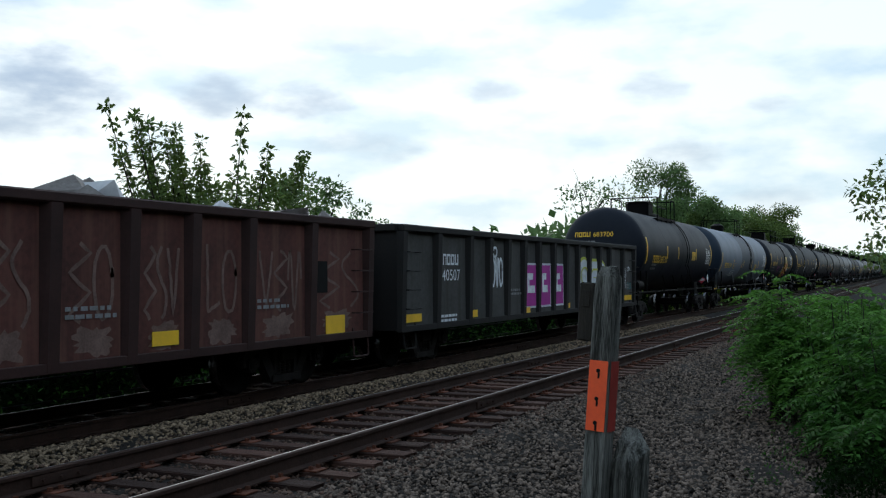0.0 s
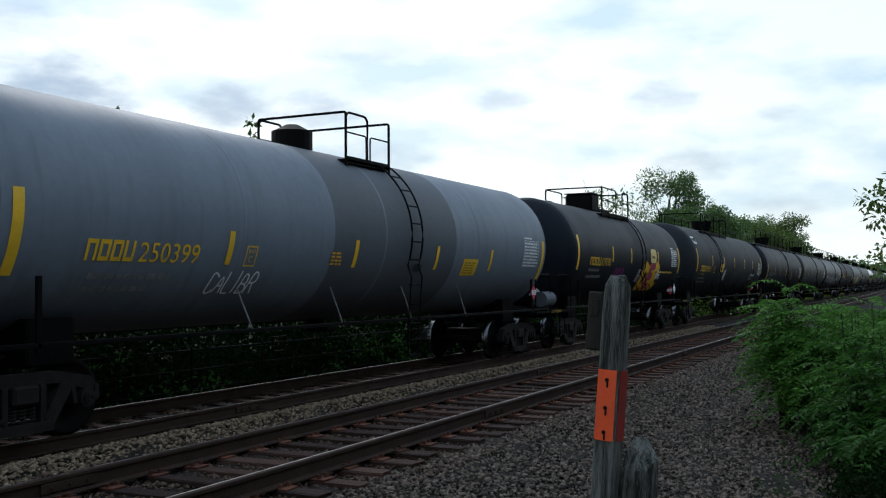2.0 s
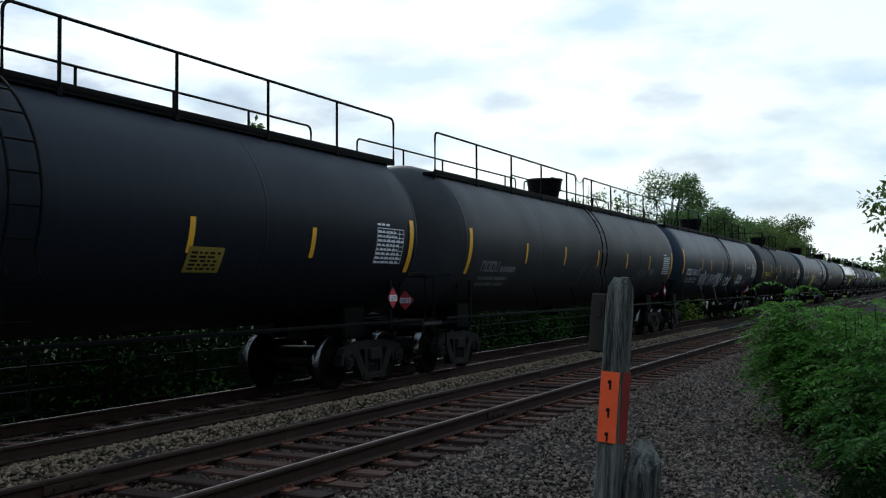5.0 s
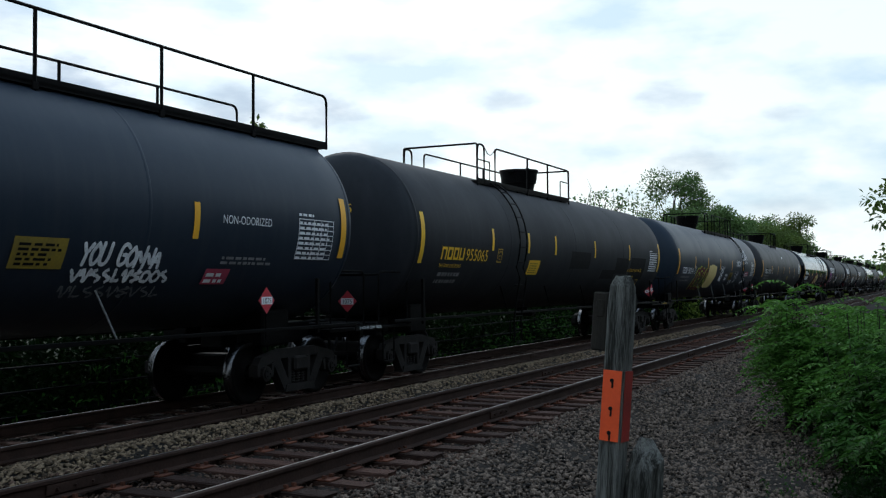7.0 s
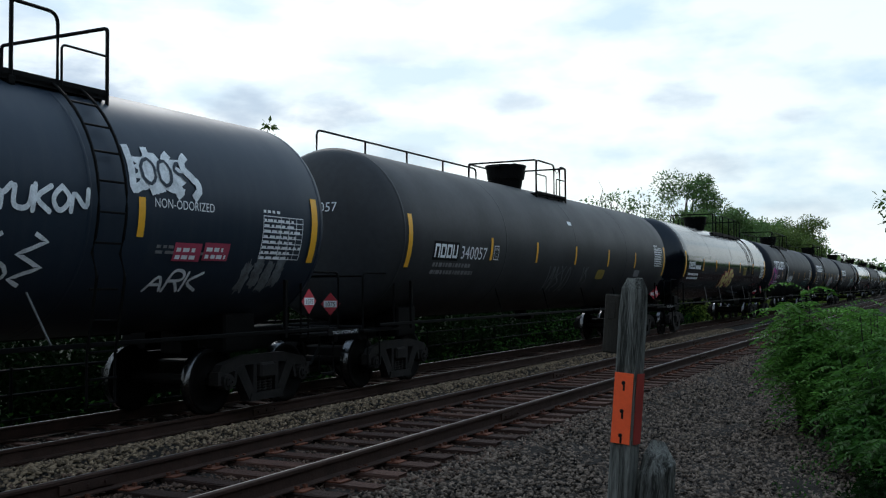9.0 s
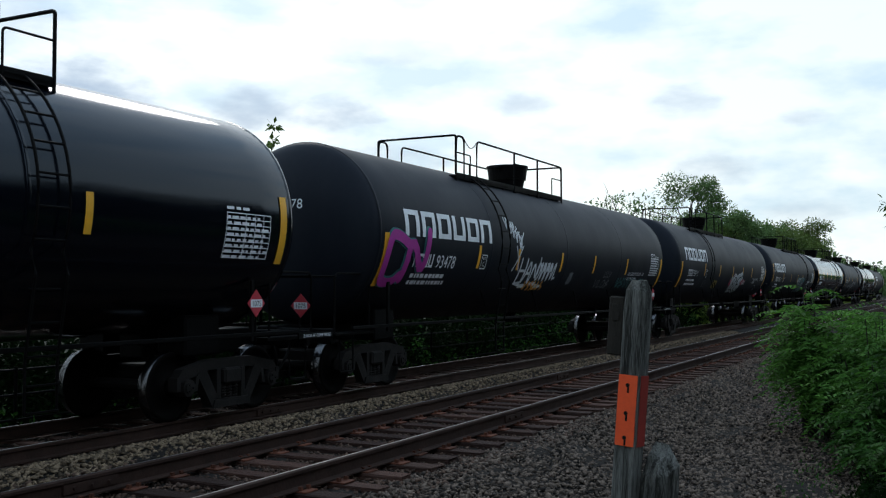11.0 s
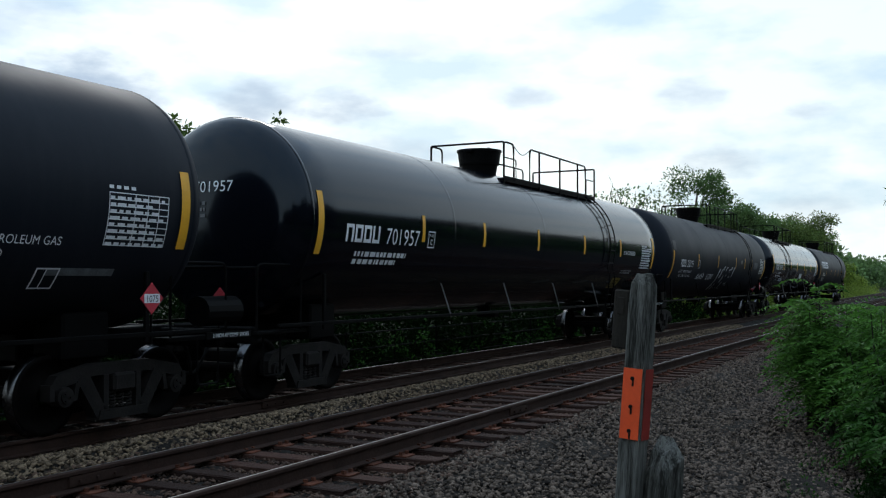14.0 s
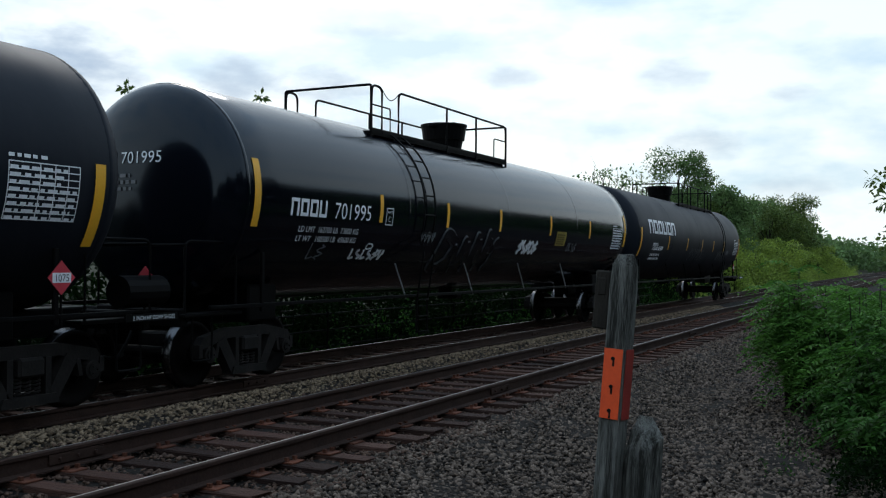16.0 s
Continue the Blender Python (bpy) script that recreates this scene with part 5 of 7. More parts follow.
    if "odor" in sp:
        x, z = sp["odor"]
        part("wording", fitted_text("NON-ODORIZED", 0.115, 1.08, mk, tank_wrap(x, z)), None, car)
        part("small_print", bars(bmesh.new(), rng, x + 0.1, z - 0.56, 1.1, 0.14, 2, wrap), dim, car)
    if sp["seed"] in (4, 8, 12, 13, 14):
        c = mk if sp["seed"] != 4 else M["paint_white"]
        x = 5.45 if sp["seed"] in (12, 13, 14) else 5.2
        part("wording", fitted_text("LIQUEFIED PETROLEUM GAS", 0.10, 1.65, c, tank_wrap(x, 2.13)), None, car)
        part("wording", fitted_text("NOT-ODORIZED" if sp.get("big") else "NON ODORIZED", 0.10, 0.95, c, tank_wrap(x, 1.97 if sp.get("big") else 1.90)), None, car)
        bm = bmesh.new()
        for u0, v0, u1, v1 in ((0, 0, 0.32, 0.02), (0, 0.26, 0.32, 0.28), (0, 0.02, 0.02, 0.26), (0.30, 0.02, 0.32, 0.26), (0.13, 0.02, 0.145, 0.26)):
            strip(bm, tank_wrap(x + 1.45, 1.58), u0, v0, u1, v1)
        part("panel_mark", bm, mk, car)
    if sp["seed"] == 3:
        tagged(part("small_print", bars(bmesh.new(), rng, 3.4, 2.12, 2.0, 0.11, 1, wrap), mk, car), kind="stuff")
    # end number on the head that faces the viewer
    part("end_mark", block_letters(4, 0.17, 0.62, rng, lambda x, z, l: head_wrap(H, 0.95 - x, z), 0.0, 3.10, bmesh.new()), mk, car)
    if sp["num"]:
        part("end_number", text_mesh(sp["num"], 0.17, mk, head_wrap(H, 0.26, 3.10), 1.05), None, car)
    tagged(part("small_print", bars(bmesh.new(), rng, 0.0, 2.72, 0.9, 0.28, 3, lambda x, z, l: head_wrap(H, 0.85 - x, z)), M["paint_dim"], car), kind="stuff")
    # hazard diamonds in holders at the ends
    for xp, yp, turn in (({7: 7.12, 9: 9.05}.get(sp["seed"], H - 0.55), -1.40, 0), (-L - 0.10, -0.7, 90)):
        hz = (xp, yp, 1.55 if turn == 0 else 1.48)
        bm = bmesh.new()
        d = 0.19
        if sp["mark"] == "yellow" and H < 8:
            pm = M["paint_white"]
        else:
            pm = M["placard_red"]
        vs = [(0, -d), (d, 0), (0, d), (-d, 0)]
        A = [bm.verts.new((u, 0, v)) for u, v in vs]
        B = [bm.verts.new((u, 0.012, v)) for u, v in vs]
        bm.faces.new(A), bm.faces.new(B[::-1])
        for k in range(4):
            bm.faces.new((A[k], B[k], B[(k + 1) % 4], A[(k + 1) % 4]))
        pl = part("placard", bm, pm, car, "diamond hazard placard", at=pose(*hz, 0, 0, -turn))
        if pm is M["placard_red"]:
            bm = bmesh.new()
            bm.faces.new([bm.verts.new((u, -0.003, v)) for u, v in ((-0.13, -0.055), (0.13, -0.055), (0.13, 0.055), (-0.13, 0.055))])
            part("placard_band", bm, M["paint_white"], pl)
            part("placard_number", text_mesh("1075", 0.08, M["black"], flat_wrap(-0.105, -0.006, -0.04), 1.0, 0.95), None, pl)
        bm = bmesh.new()
        cyl(bm, (hz[0] + 0.02, yp + 0.03, 1.0), (hz[0] + 0.02, yp + 0.03, 1.5), 0.015, 6)
        part("placard_holder", bm, M["iron"], car)
    bm = bmesh.new()
    box(bm, (H + 0.75, -1.505, 1.06), (0.9, 0.02, 0.09))
    part("sill_plate", bm, M["iron"], car)
    part("sill_print", fitted_text("2 INCH HF COMP SHOES", 0.05, 0.72, mk, flat_wrap(H + 0.42, -1.518, 1.035)), None, car)
    if sp.get("bottle") or sp["seed"] in (14, 16, 2):
        bm = bmesh.new()
        s = -1 if sp["seed"] == 1 else 1
        xx = s * (H + (0.05 if s < 0 else 0.9))
        cyl(bm, (xx - 0.35, -1.15, 1.36), (xx + 0.35, -1.15, 1.36), 0.2, 16)
        part("air_reservoir", bm, M["tank_band"] if sp["seed"] == 2 else M["iron"], car, smooth=False)
    for x, z in {7: ((5.78, 1.73),), 9: ((5.97, 2.08), (6.52, 2.10))}.get(sp["seed"], ()):
        part("warning_label", patch(x, x + 0.50, z, z + 0.24, 0.012), M["spray_red"], car, "red warning label with pale print")
        part("label_print", bars(bmesh.new(), rng, x + 0.04, z + 0.03, 0.42, 0.19, 2, wrap, 0.016), M["paint_white"], car)
    graffiti(car, sp, H, rng)
    return car


# strokes of hand-drawn letters on a 4 x 6 grid
STROKES = {"A": "00 26 40;12 32", "B": "00 06 26 35 33 03;23 42 40 00", "C": "45 26 06 01 10 30 41", "D": "00 06 26 44 42 20 00", "E": "46 06 00 40;03 33", "F": "46 06 00;03 33",
           "G": "45 26 05 01 20 41 43 23", "H": "06 00;46 40;03 43", "I": "26 20", "K": "06 00;46 03 40", "L": "06 00 40", "M": "00 06 23 46 40", "N": "00 06 40 46", "O": "26 04 02 20 42 44 26",
           "P": "00 06 36 44 33 03", "R": "00 06 36 44 33 03;23 40", "S": "45 26 05 13 33 41 20 01", "T": "06 46;26 20", "U": "06 01 20 41 46", "V": "06 20 46", "W": "06 10 24 30 46", "X": "06 40;46 00",
           "Y": "06 23 46;23 20", "Z": "06 46 00 40", "6": "45 16 02 10 30 42 33 13 02"}


def letter_strokes(word, w, h, rng, lean=0.12):
    """The strokes of a word in a box w by h, rounded and a little uneven."""
    out, step = [], w / len(word)
    for k, ch in enumerate(word):
        if ch not in STROKES:
            continue
        grow, drop = rng.uniform(0.85, 1.08), rng.uniform(-0.05, 0.07) * h
        for stroke in STROKES[ch].split(";"):
            pts = [Vector((step * (k + 0.06 + 0.86 * int(p[0]) / 4) + rng.uniform(-0.03, 0.03) * step, drop + h * grow * int(p[1]) / 6)) for p in stroke.split()]
            for _ in range(2):
                fine = [pts[0]]
                for a, b in zip(pts, pts[1:]):
                    fine += [a.lerp(b, 0.25), a.lerp(b, 0.75)]
                pts = fine + [pts[-1]]
            out.append([(p.x + lean * p.y, p.y) for p in pts])
    return out


def word_mesh(word, seed, w, h, stroke, place, mat, lift):
    rng = random.Random(seed)
    bm = bmesh.new()
    for k, s in enumerate(letter_strokes(word, w, h, rng)):
        ribbon(bm, s, stroke, place, lift + 0.0008 * k, True)
    return mesh_of("graffiti", bm, mat)


def graffiti(car, sp, H, rng):
    art = sp["art"] if "art" in sp else None
    A = lambda seed, x, z, w, h, n, st, mat, lift=0.011: part("graffiti", tag_mesh(seed, w, h, n, st, tank_place(x, z), M[mat], lift), None, car, "sprayed lettering")
    B = lambda seed, x, z, w, h, mat, lift=0.008, ragged=0.12: part("paint_patch", blob(seed, w, h, tank_place(x, z), M[mat], lift, ragged), None, car)
    W = lambda word, seed, x, z, w, h, st, mat, lift=0.011: part("graffiti", word_mesh(word, seed, w, h, st, tank_place(x, z), M[mat], lift), None, car, "sprayed lettering")

    def piece(word, seed, x, z, w, h, fat, edge, fill, core=None, inner=0.74):
        """Fat outlined letters: the same strokes laid broad in the outline's colour, then narrower in the filling's."""
        W(word, seed, x, z, w, h, fat, edge, 0.010)
        W(word, seed, x, z, w, h, fat * inner, fill, 0.034)
        if core:
            W(word, seed, x, z, w, h, fat * 0.16, core, 0.056)

    if art == "orange":
        piece("CER", 300, 0.95, 1.55, 2.1, 0.80, 0.34, "spray_orange", "yellow")
        W("E", 303, 1.62, 1.55, 0.62, 0.86, 0.24, "spray_red", 0.060)
        A(305, 1.9, 1.35, 1.6, 0.35, 3, 0.14, "spray_orange", 0.008)
        B(8, 1.82, 2.45, 0.80, 0.50, "spray_cream", 0.009, 0.05)
        part("notice_print", bars(bmesh.new(), rng, 1.95, 2.62, 0.5, 0.14, 1, lambda a, b, l: tank_wrap(a, b, l), 0.012), M["black"], car)
        A(3, -2.45, 1.84, 1.05, 0.42, 5, 0.035, "spray_magenta")
        A(7, -2.2, 1.62, 0.8, 0.2, 2, 0.03, "spray_magenta")
        W("66", 4, 0.35, 1.80, 0.35, 0.50, 0.045, "spray_white")
        W("666", 5, 2.72, 1.92, 0.55, 0.30, 0.045, "spray_white", 0.062)
    elif art == "pale":
        W("CALIBR", 310, -4.55, 1.58, 1.05, 0.34, 0.03, "paint_white")
        B(311, -1.75, 2.05, 0.36, 0.28, "tank_band", 0.008, 0.05)
        part("label_print", bars(bmesh.new(), rng, -1.73, 2.07, 0.32, 0.24, 4, lambda a, b, l: tank_wrap(a, b, l), 0.012), M["amber"], car)
        B(312, 1.2, 1.98, 0.34, 0.16, "tank_blue", 0.008, 0.05)
    elif art == "white_tag":
        B(5, -2.62, 1.85, 0.42, 0.50, "spray_white", 0.009, 0.45)
        A(15, -2.62, 1.78, 0.50, 0.62, 5, 0.05, "spray_white", 0.012)
        A(6, -0.4, 1.70, 2.1, 0.60, 4, 0.035, "spray_dim")
        A(16, 2.35, 1.70, 2.4, 0.45, 7, 0.03, "spray_dim")
        B(17, 5.9, 2.19, 0.66, 0.30, "black", 0.006, 0.05)
        B(18, 5.2, 2.03, 1.55, 0.15, "spray_dim", 0.006, 0.05)
    elif art == "faint":
        A(8, -1.5, 1.8, 2.6, 0.55, 6, 0.03, "spray_dim")
        A(9, 4.0, 1.8, 1.4, 0.5, 4, 0.04, "spray_dim")
        B(10, 5.9, 2.1, 0.6, 0.22, "spray_dim")
    elif art == "grey":
        A(11, -1.75, 1.50, 1.6, 0.80, 5, 0.05, "spray_dim")
        A(12, 0.75, 1.75, 0.5, 0.55, 2, 0.05, "spray_dim")
        B(13, 1.95, 1.92, 0.70, 0.30, "yellow_dull", 0.008, 0.05)
        B(14, 5.55, 2.03, 0.60, 0.22, "paint_dim", 0.008, 0.05)
        B(19, -0.35, 3.32, 0.32, 0.12, "paint_white", 0.008, 0.2)
    elif art == "row":
        A(20, -5.35, 1.66, 1.55, 0.58, 5, 0.065, "spray_white")
        A(21, -5.25, 1.70, 1.45, 0.50, 6, 0.045, "spray_dim", 0.018)
        A(29, -4.75, 2.22, 0.3, 0.14, 1, 0.04, "spray_white")
        A(22, -3.45, 1.68, 1.35, 0.56, 4, 0.055, "spray_white")
        A(28, -1.95, 1.72, 1.35, 0.60, 5, 0.075, "spray_white")
        A(23, -1.80, 1.60, 1.2, 0.14, 7, 0.03, "spray_white")
        W("FC", 24, 0.16, 1.68, 0.60, 0.38, 0.05, "spray_white")
        A(24, 0.85, 1.60, 0.95, 0.60, 4, 0.06, "spray_white")
        W("YOU GONNA", 25, 3.55, 1.98, 1.30, 0.26, 0.05, "spray_white")
        A(25, 3.50, 1.76, 1.60, 0.18, 10, 0.045, "spray_white")
        A(26, 3.45, 1.53, 1.65, 0.18, 9, 0.03, "spray_dim")
        B(27, 0.58, 3.24, 0.48, 0.20, "paint_dim", 0.008, 0.1)
    elif art == "buff":
        for x0, z0, x1, z1 in ((-0.35, 2.16, 1.30, 2.62), (2.62, 1.88, 3.95, 2.16), (3.85, 2.05, 5.20, 2.54), (5.45, 1.86, 7.2, 2.58)):
            part("paint_patch", patch(x0, x1, z0, z1, 0.005), M["black"], car, "square of fresh black paint")
    elif art == "colour":
        A(39, -6.2, 1.72, 0.75, 0.40, 3, 0.05, "spray_dim")
        piece("GEILB", 340, -5.55, 1.55, 2.05, 0.76, 0.40, "spray_lime", "spray_wine", "spray_lime", 0.86)
        for k, x in enumerate((-5.3, -4.75, -4.2, -3.75)):
            B(345 + k, x, 1.50 + 0.05 * (k % 2), 0.34, 0.55, "spray_green", 0.058, 0.3)
        B(42, -3.55, 1.48, 1.85, 1.10, "spray_cream", 0.066, 0.10)
        B(43, -0.45, 1.78, 0.62, 0.66, "spray_white", 0.009, 0.2)
        B(50, -0.36, 1.95, 0.44, 0.40, "black", 0.012, 0.2)
        A(51, -0.30, 1.98, 0.32, 0.30, 1, 0.06, "spray_white", 0.015)
        A(53, -0.60, 2.28, 0.9, 0.24, 2, 0.05, "spray_white", 0.015)
        A(44, 0.78, 2.05, 0.62, 0.15, 5, 0.035, "spray_white")
        A(54, 0.82, 1.86, 0.58, 0.15, 4, 0.035, "spray_white")
        W("YUKON", 45, 3.25, 2.58, 1.25, 0.26, 0.06, "spray_white")
        B(46, 5.15, 2.90, 1.05, 0.52, "spray_white", 0.008, 0.35)
        A(47, 5.15, 2.85, 1.25, 0.62, 4, 0.11, "spray_white", 0.012)
        A(57, 5.35, 2.98, 0.85, 0.36, 3, 0.045, "tank_blue", 0.018)
        A(48, 3.25, 1.70, 0.80, 0.66, 2, 0.05, "spray_white")
        A(58, 2.35, 1.62, 0.75, 0.25, 3, 0.04, "spray_white")
        W("ARK", 49, 5.70, 1.66, 0.95, 0.30, 0.045, "spray_white")
        for k in range(4):
            B(59 + k, 7.4 + 0.24 * k, 1.55 + 0.1 * (k % 2), 0.26, 0.62, "spray_dim", 0.006 + 0.001 * k, 0.4)
    elif art == "red":
        piece("NEWTS", 50, -1.9, 1.72, 2.3, 0.62, 0.22, "spray_red", "spray_cream")
    elif art == "span":
        piece("CN", 62, -8.95, 1.85, 1.5, 0.80, 0.24, "spray_teal", "spray_magenta")
        W("HAN", 60, -2.95, 1.86, 1.15, 0.58, 0.065, "spray_white")
        A(160, -1.85, 1.90, 1.3, 0.48, 6, 0.06, "spray_white")
        A(161, -3.05, 1.72, 1.9, 0.14, 2, 0.06, "spray_white")
        for k in range(5):
            A(61 + k, -3.86 + 0.17 * k, 3.02 - 0.10 * k, 0.30, 0.30, 2, 0.035, "spray_white", 0.011 + 0.002 * k)
        W("Y", 66, -3.25, 2.62, 0.35, 0.40, 0.04, "spray_white", 0.024)
        W("X", 67, -3.40, 2.12, 0.40, 0.60, 0.04, "spray_white", 0.024)
        A(64, -2.3, 1.64, 1.2, 0.26, 6, 0.05, "spray_orange")
        B(68, 0.38, 1.78, 0.34, 0.40, "spray_dim", 0.008, 0.35)
        A(65, 2.65, 1.70, 1.25, 0.28, 4, 0.035, "spray_dim")
        A(69, 4.6, 1.70, 2.9, 0.36, 8, 0.035, "spray_teal")
        A(169, 3.2, 2.02, 0.6, 0.2, 4, 0.03, "spray_dim")
    elif art == "pink":
        for k, (x, z, w, h) in enumerate(((0.20, 1.80, 0.7, 0.36), (0.75, 2.0, 0.6, 0.42), (1.75, 2.10, 0.7, 0.30), (2.7, 1.85, 0.7, 0.34), (3.2, 1.92, 0.6, 0.22))):
            B(70 + k, x, z, w, h, "spray_red", 0.006, 0.35)
        piece("EMES", 370, 0.72, 1.60, 1.95, 0.68, 0.34, "spray_white", "spray_silver", "black")
        A(375, 0.55, 1.50, 2.2, 0.18, 5, 0.05, "spray_dim", 0.008)
        A(73, 0.30, 1.98, 0.55, 0.28, 4, 0.035, "spray_white", 0.018)
        A(74, 3.05, 1.88, 0.72, 0.26, 5, 0.03, "spray_white", 0.018)
        A(75, -4.95, 1.72, 0.5, 0.36, 3, 0.03, "spray_dim")
    elif art == "teal":
        for k in range(5):
            B(80 + k, 0.95 + 0.62 * k, 2.12 + 0.03 * (k % 2), 0.7, 0.30, "spray_teal", 0.006 + 0.001 * k, 0.3)
        piece("USEL", 380, 1.35, 1.52, 2.7, 0.66, 0.38, "spray_silver", "spray_dim", "spray_teal")
        W("A", 87, 0.95, 2.12, 0.28, 0.24, 0.06, "spray_white")
        A(88, 0.62, 1.52, 0.6, 0.28, 3, 0.035, "spray_dim")
        A(89, -4.85, 1.55, 0.30, 0.42, 3, 0.035, "spray_dim")
        part("paint_patch", patch(5.25, 6.4, 1.72, 1.82, 0.006), M["spray_dim"], car)
        part("paint_patch", patch(7.05, 8.0, 1.76, 1.86, 0.006), M["spray_dim"], car)
    elif art == "outline":
        piece("HOREW", 90, -1.30, 1.45, 2.85, 0.76, 0.36, "spray_white", "tank_black")
        W("SOAKER", 91, -4.95, 1.84, 1.15, 0.19, 0.035, "spray_white")
        A(92, -3.25, 1.78, 1.05, 0.28, 5, 0.035, "spray_white")
        B(93, 2.9, 2.54, 0.32, 0.16, "paint_dim", 0.008, 0.05)
        B(94, 6.1, 2.33, 0.95, 0.34, "spray_dim", 0.006, 0.1)
        part("paint_patch", patch(-8.93, -8.55, 2.84, 3.16, 0.008), M["tank_grey"], car, "grey primed square")
    elif art == "loops":
        piece("CNNNM", 95, -3.25, 1.52, 2.75, 0.74, 0.26, "spray_dim", "tank_gloss")
        A(97, 0.80, 1.92, 1.15, 0.32, 5, 0.09, "spray_white")
        A(98, -6.35, 1.72, 1.1, 0.20, 6, 0.05, "spray_white")
        A(198, -5.95, 1.92, 0.25, 0.12, 1, 0.03, "spray_white")
        A(99, -4.1, 2.10, 0.55, 0.20, 4, 0.04, "spray_dim")
        A(199, -7.6, 1.70, 0.45, 0.30, 2, 0.03, "spray_dim")
        A(200, 4.1, 2.0, 0.7, 0.26, 4, 0.03, "spray_dim")


def gondola(c, half, rust, P, places, label):
    """An open gondola: floor, ribbed sides, end walls, top chord, side sill, ladder, scrap load."""
    rng = random.Random(int(c))
    car = empty("gondola_car", pose(c, TRAIN_Y, TRAIN_Z), label=label, category="gondola car", group="freight train")
    side, rim = (M["gondola_rust"], M["gondola_rim"]) if rust else (M["gondola_grey"], M["gondola_dark"])
    zb, zt, yw = 0.76, 2.64, 1.50
    bm = bmesh.new()
    box(bm, (0, 0, 0.98), (2 * half, 2 * yw - 0.1, 0.10))
    box(bm, (0, 0, 0.80), (2 * half + 0.4, 0.4, 0.34), 0.02)
    part("floor", bm, M["iron"], car)
    for s in (-1, 1):
        bm = bmesh.new()
        box(bm, (0, s * yw, (zb + zt) / 2), (2 * half, 0.03, zt - zb))
        wall = part("side_wall", bm, side, car)
        bm = bmesh.new()
        box(bm, (0, s * (yw + 0.03), zt), (2 * half + 0.06, 0.20, 0.13), 0.02)
        part("top_chord", bm, rim, car)
        bm = bmesh.new()
        box(bm, (0, s * (yw + 0.02), zb + 0.02), (2 * half, 0.10, 0.12), 0.01)
        part("bottom_sill", bm, rim, car)
        for x in places:
            bm = bmesh.new()
            w, d = (0.15, 0.13)
            lo = [(x - w, 0.014), (x - w * 0.55, d), (x + w * 0.55, d), (x + w, 0.014)]
            A = [bm.verts.new((px, s * (yw + py * 0.55), zb - 0.02)) for px, py in lo]
            B = [bm.verts.new((px, s * (yw + py), zt - 0.06)) for px, py in lo]
            bm.faces.new(A), bm.faces.new(B[::-1])
            for i in range(4):
                bm.faces.new((A[i], A[(i + 1) % 4], B[(i + 1) % 4], B[i]))
            bmesh.ops.recalc_face_normals(bm, faces=bm.faces)
            part("side_post", bm, rim, wall)
        bm = bmesh.new()
        box(bm, (s * half, 0, (zb + zt) / 2), (0.06, 2 * yw, zt - zb))
        for y in (-0.9, -0.3, 0.3, 0.9):
            box(bm, (s * (half + 0.05), y, (zb + zt) / 2), (0.08, 0.12, zt - zb - 0.1), 0.01)
        box(bm, (s * (half + 0.04), 0, zt), (0.16, 2 * yw, 0.14), 0.02)
        part("end_wall", bm, rim, car)
        for z in (1.15, 1.5, 1.85, 2.2):
            bm = bmesh.new()
            tube(bm, bent([(s * (half - 0.62), -yw - 0.02, z), (s * (half - 0.62), -yw - 0.16, z), (s * (half - 0.12), -yw - 0.16, z), (s * (half - 0.12), -yw - 0.02, z)], 0.04), 0.013, 5)
            part("grab_iron", bm, rim, car)
        bm = bmesh.new()
        tube(bm, bent([(s * (half - 0.12), -yw - 0.02, 0.9), (s * (half - 0.12), -yw - 0.05, 0.42), (s * (half - 0.6), -yw - 0.05, 0.42), (s * (half - 0.6), -yw - 0.02, 0.9)], 0.05), 0.016, 5)
        part("stirrup_step", bm, rim, car)
        bm = bmesh.new()
        cyl(bm, (s * half, 0, 0.86), (s * (half + 0.5), 0, 0.86), 0.085, 10)
        box(bm, (s * (half + 0.60), 0.03, 0.86), (0.26, 0.26, 0.28), 0.05)
        part("coupler", bm, M["cast"], car)
        add_truck(car, s * (half - 1.9), P)
    # reflectors and print
    for x0, x1, z, h in ((-7.9, -7.3, 0.98, 0.2), (-3.4, -2.9, 0.98, 0.2), (2.97, 3.45, 1.0, 0.18), (6.96, 7.53, 0.98, 0.3)) if rust else ((-8.32, -7.52, 0.97, 0.15), (-5.34, -4.84, 0.95, 0.15), (-2.0, -1.6, 0.91, 0.13), (1.08, 1.5, 0.93, 0.13), (7.0, 8.0, 1.0, 0.16)):
        bm = bmesh.new()
        box(bm, ((x0 + x1) / 2, -yw - 0.030, z), (x1 - x0, 0.012, h))
        part("reflector", bm, M["yellow"], car, "yellow reflective plate")
    bays = list(zip(places, places[1:]))
    for k, (xa, xb) in enumerate(bays[1::3]):
        bmx = bars(bmesh.new(), rng, xa + 0.2, 0.84 if k == 0 else 1.3, 0.8, 0.18, 2, lambda a, b, l: flat_wrap(a, -yw - 0.03, b))
        tagged(part("small_print", bmx, M["spray_white"] if k == 0 and not rust else M["paint_dim"], car), kind="stuff")
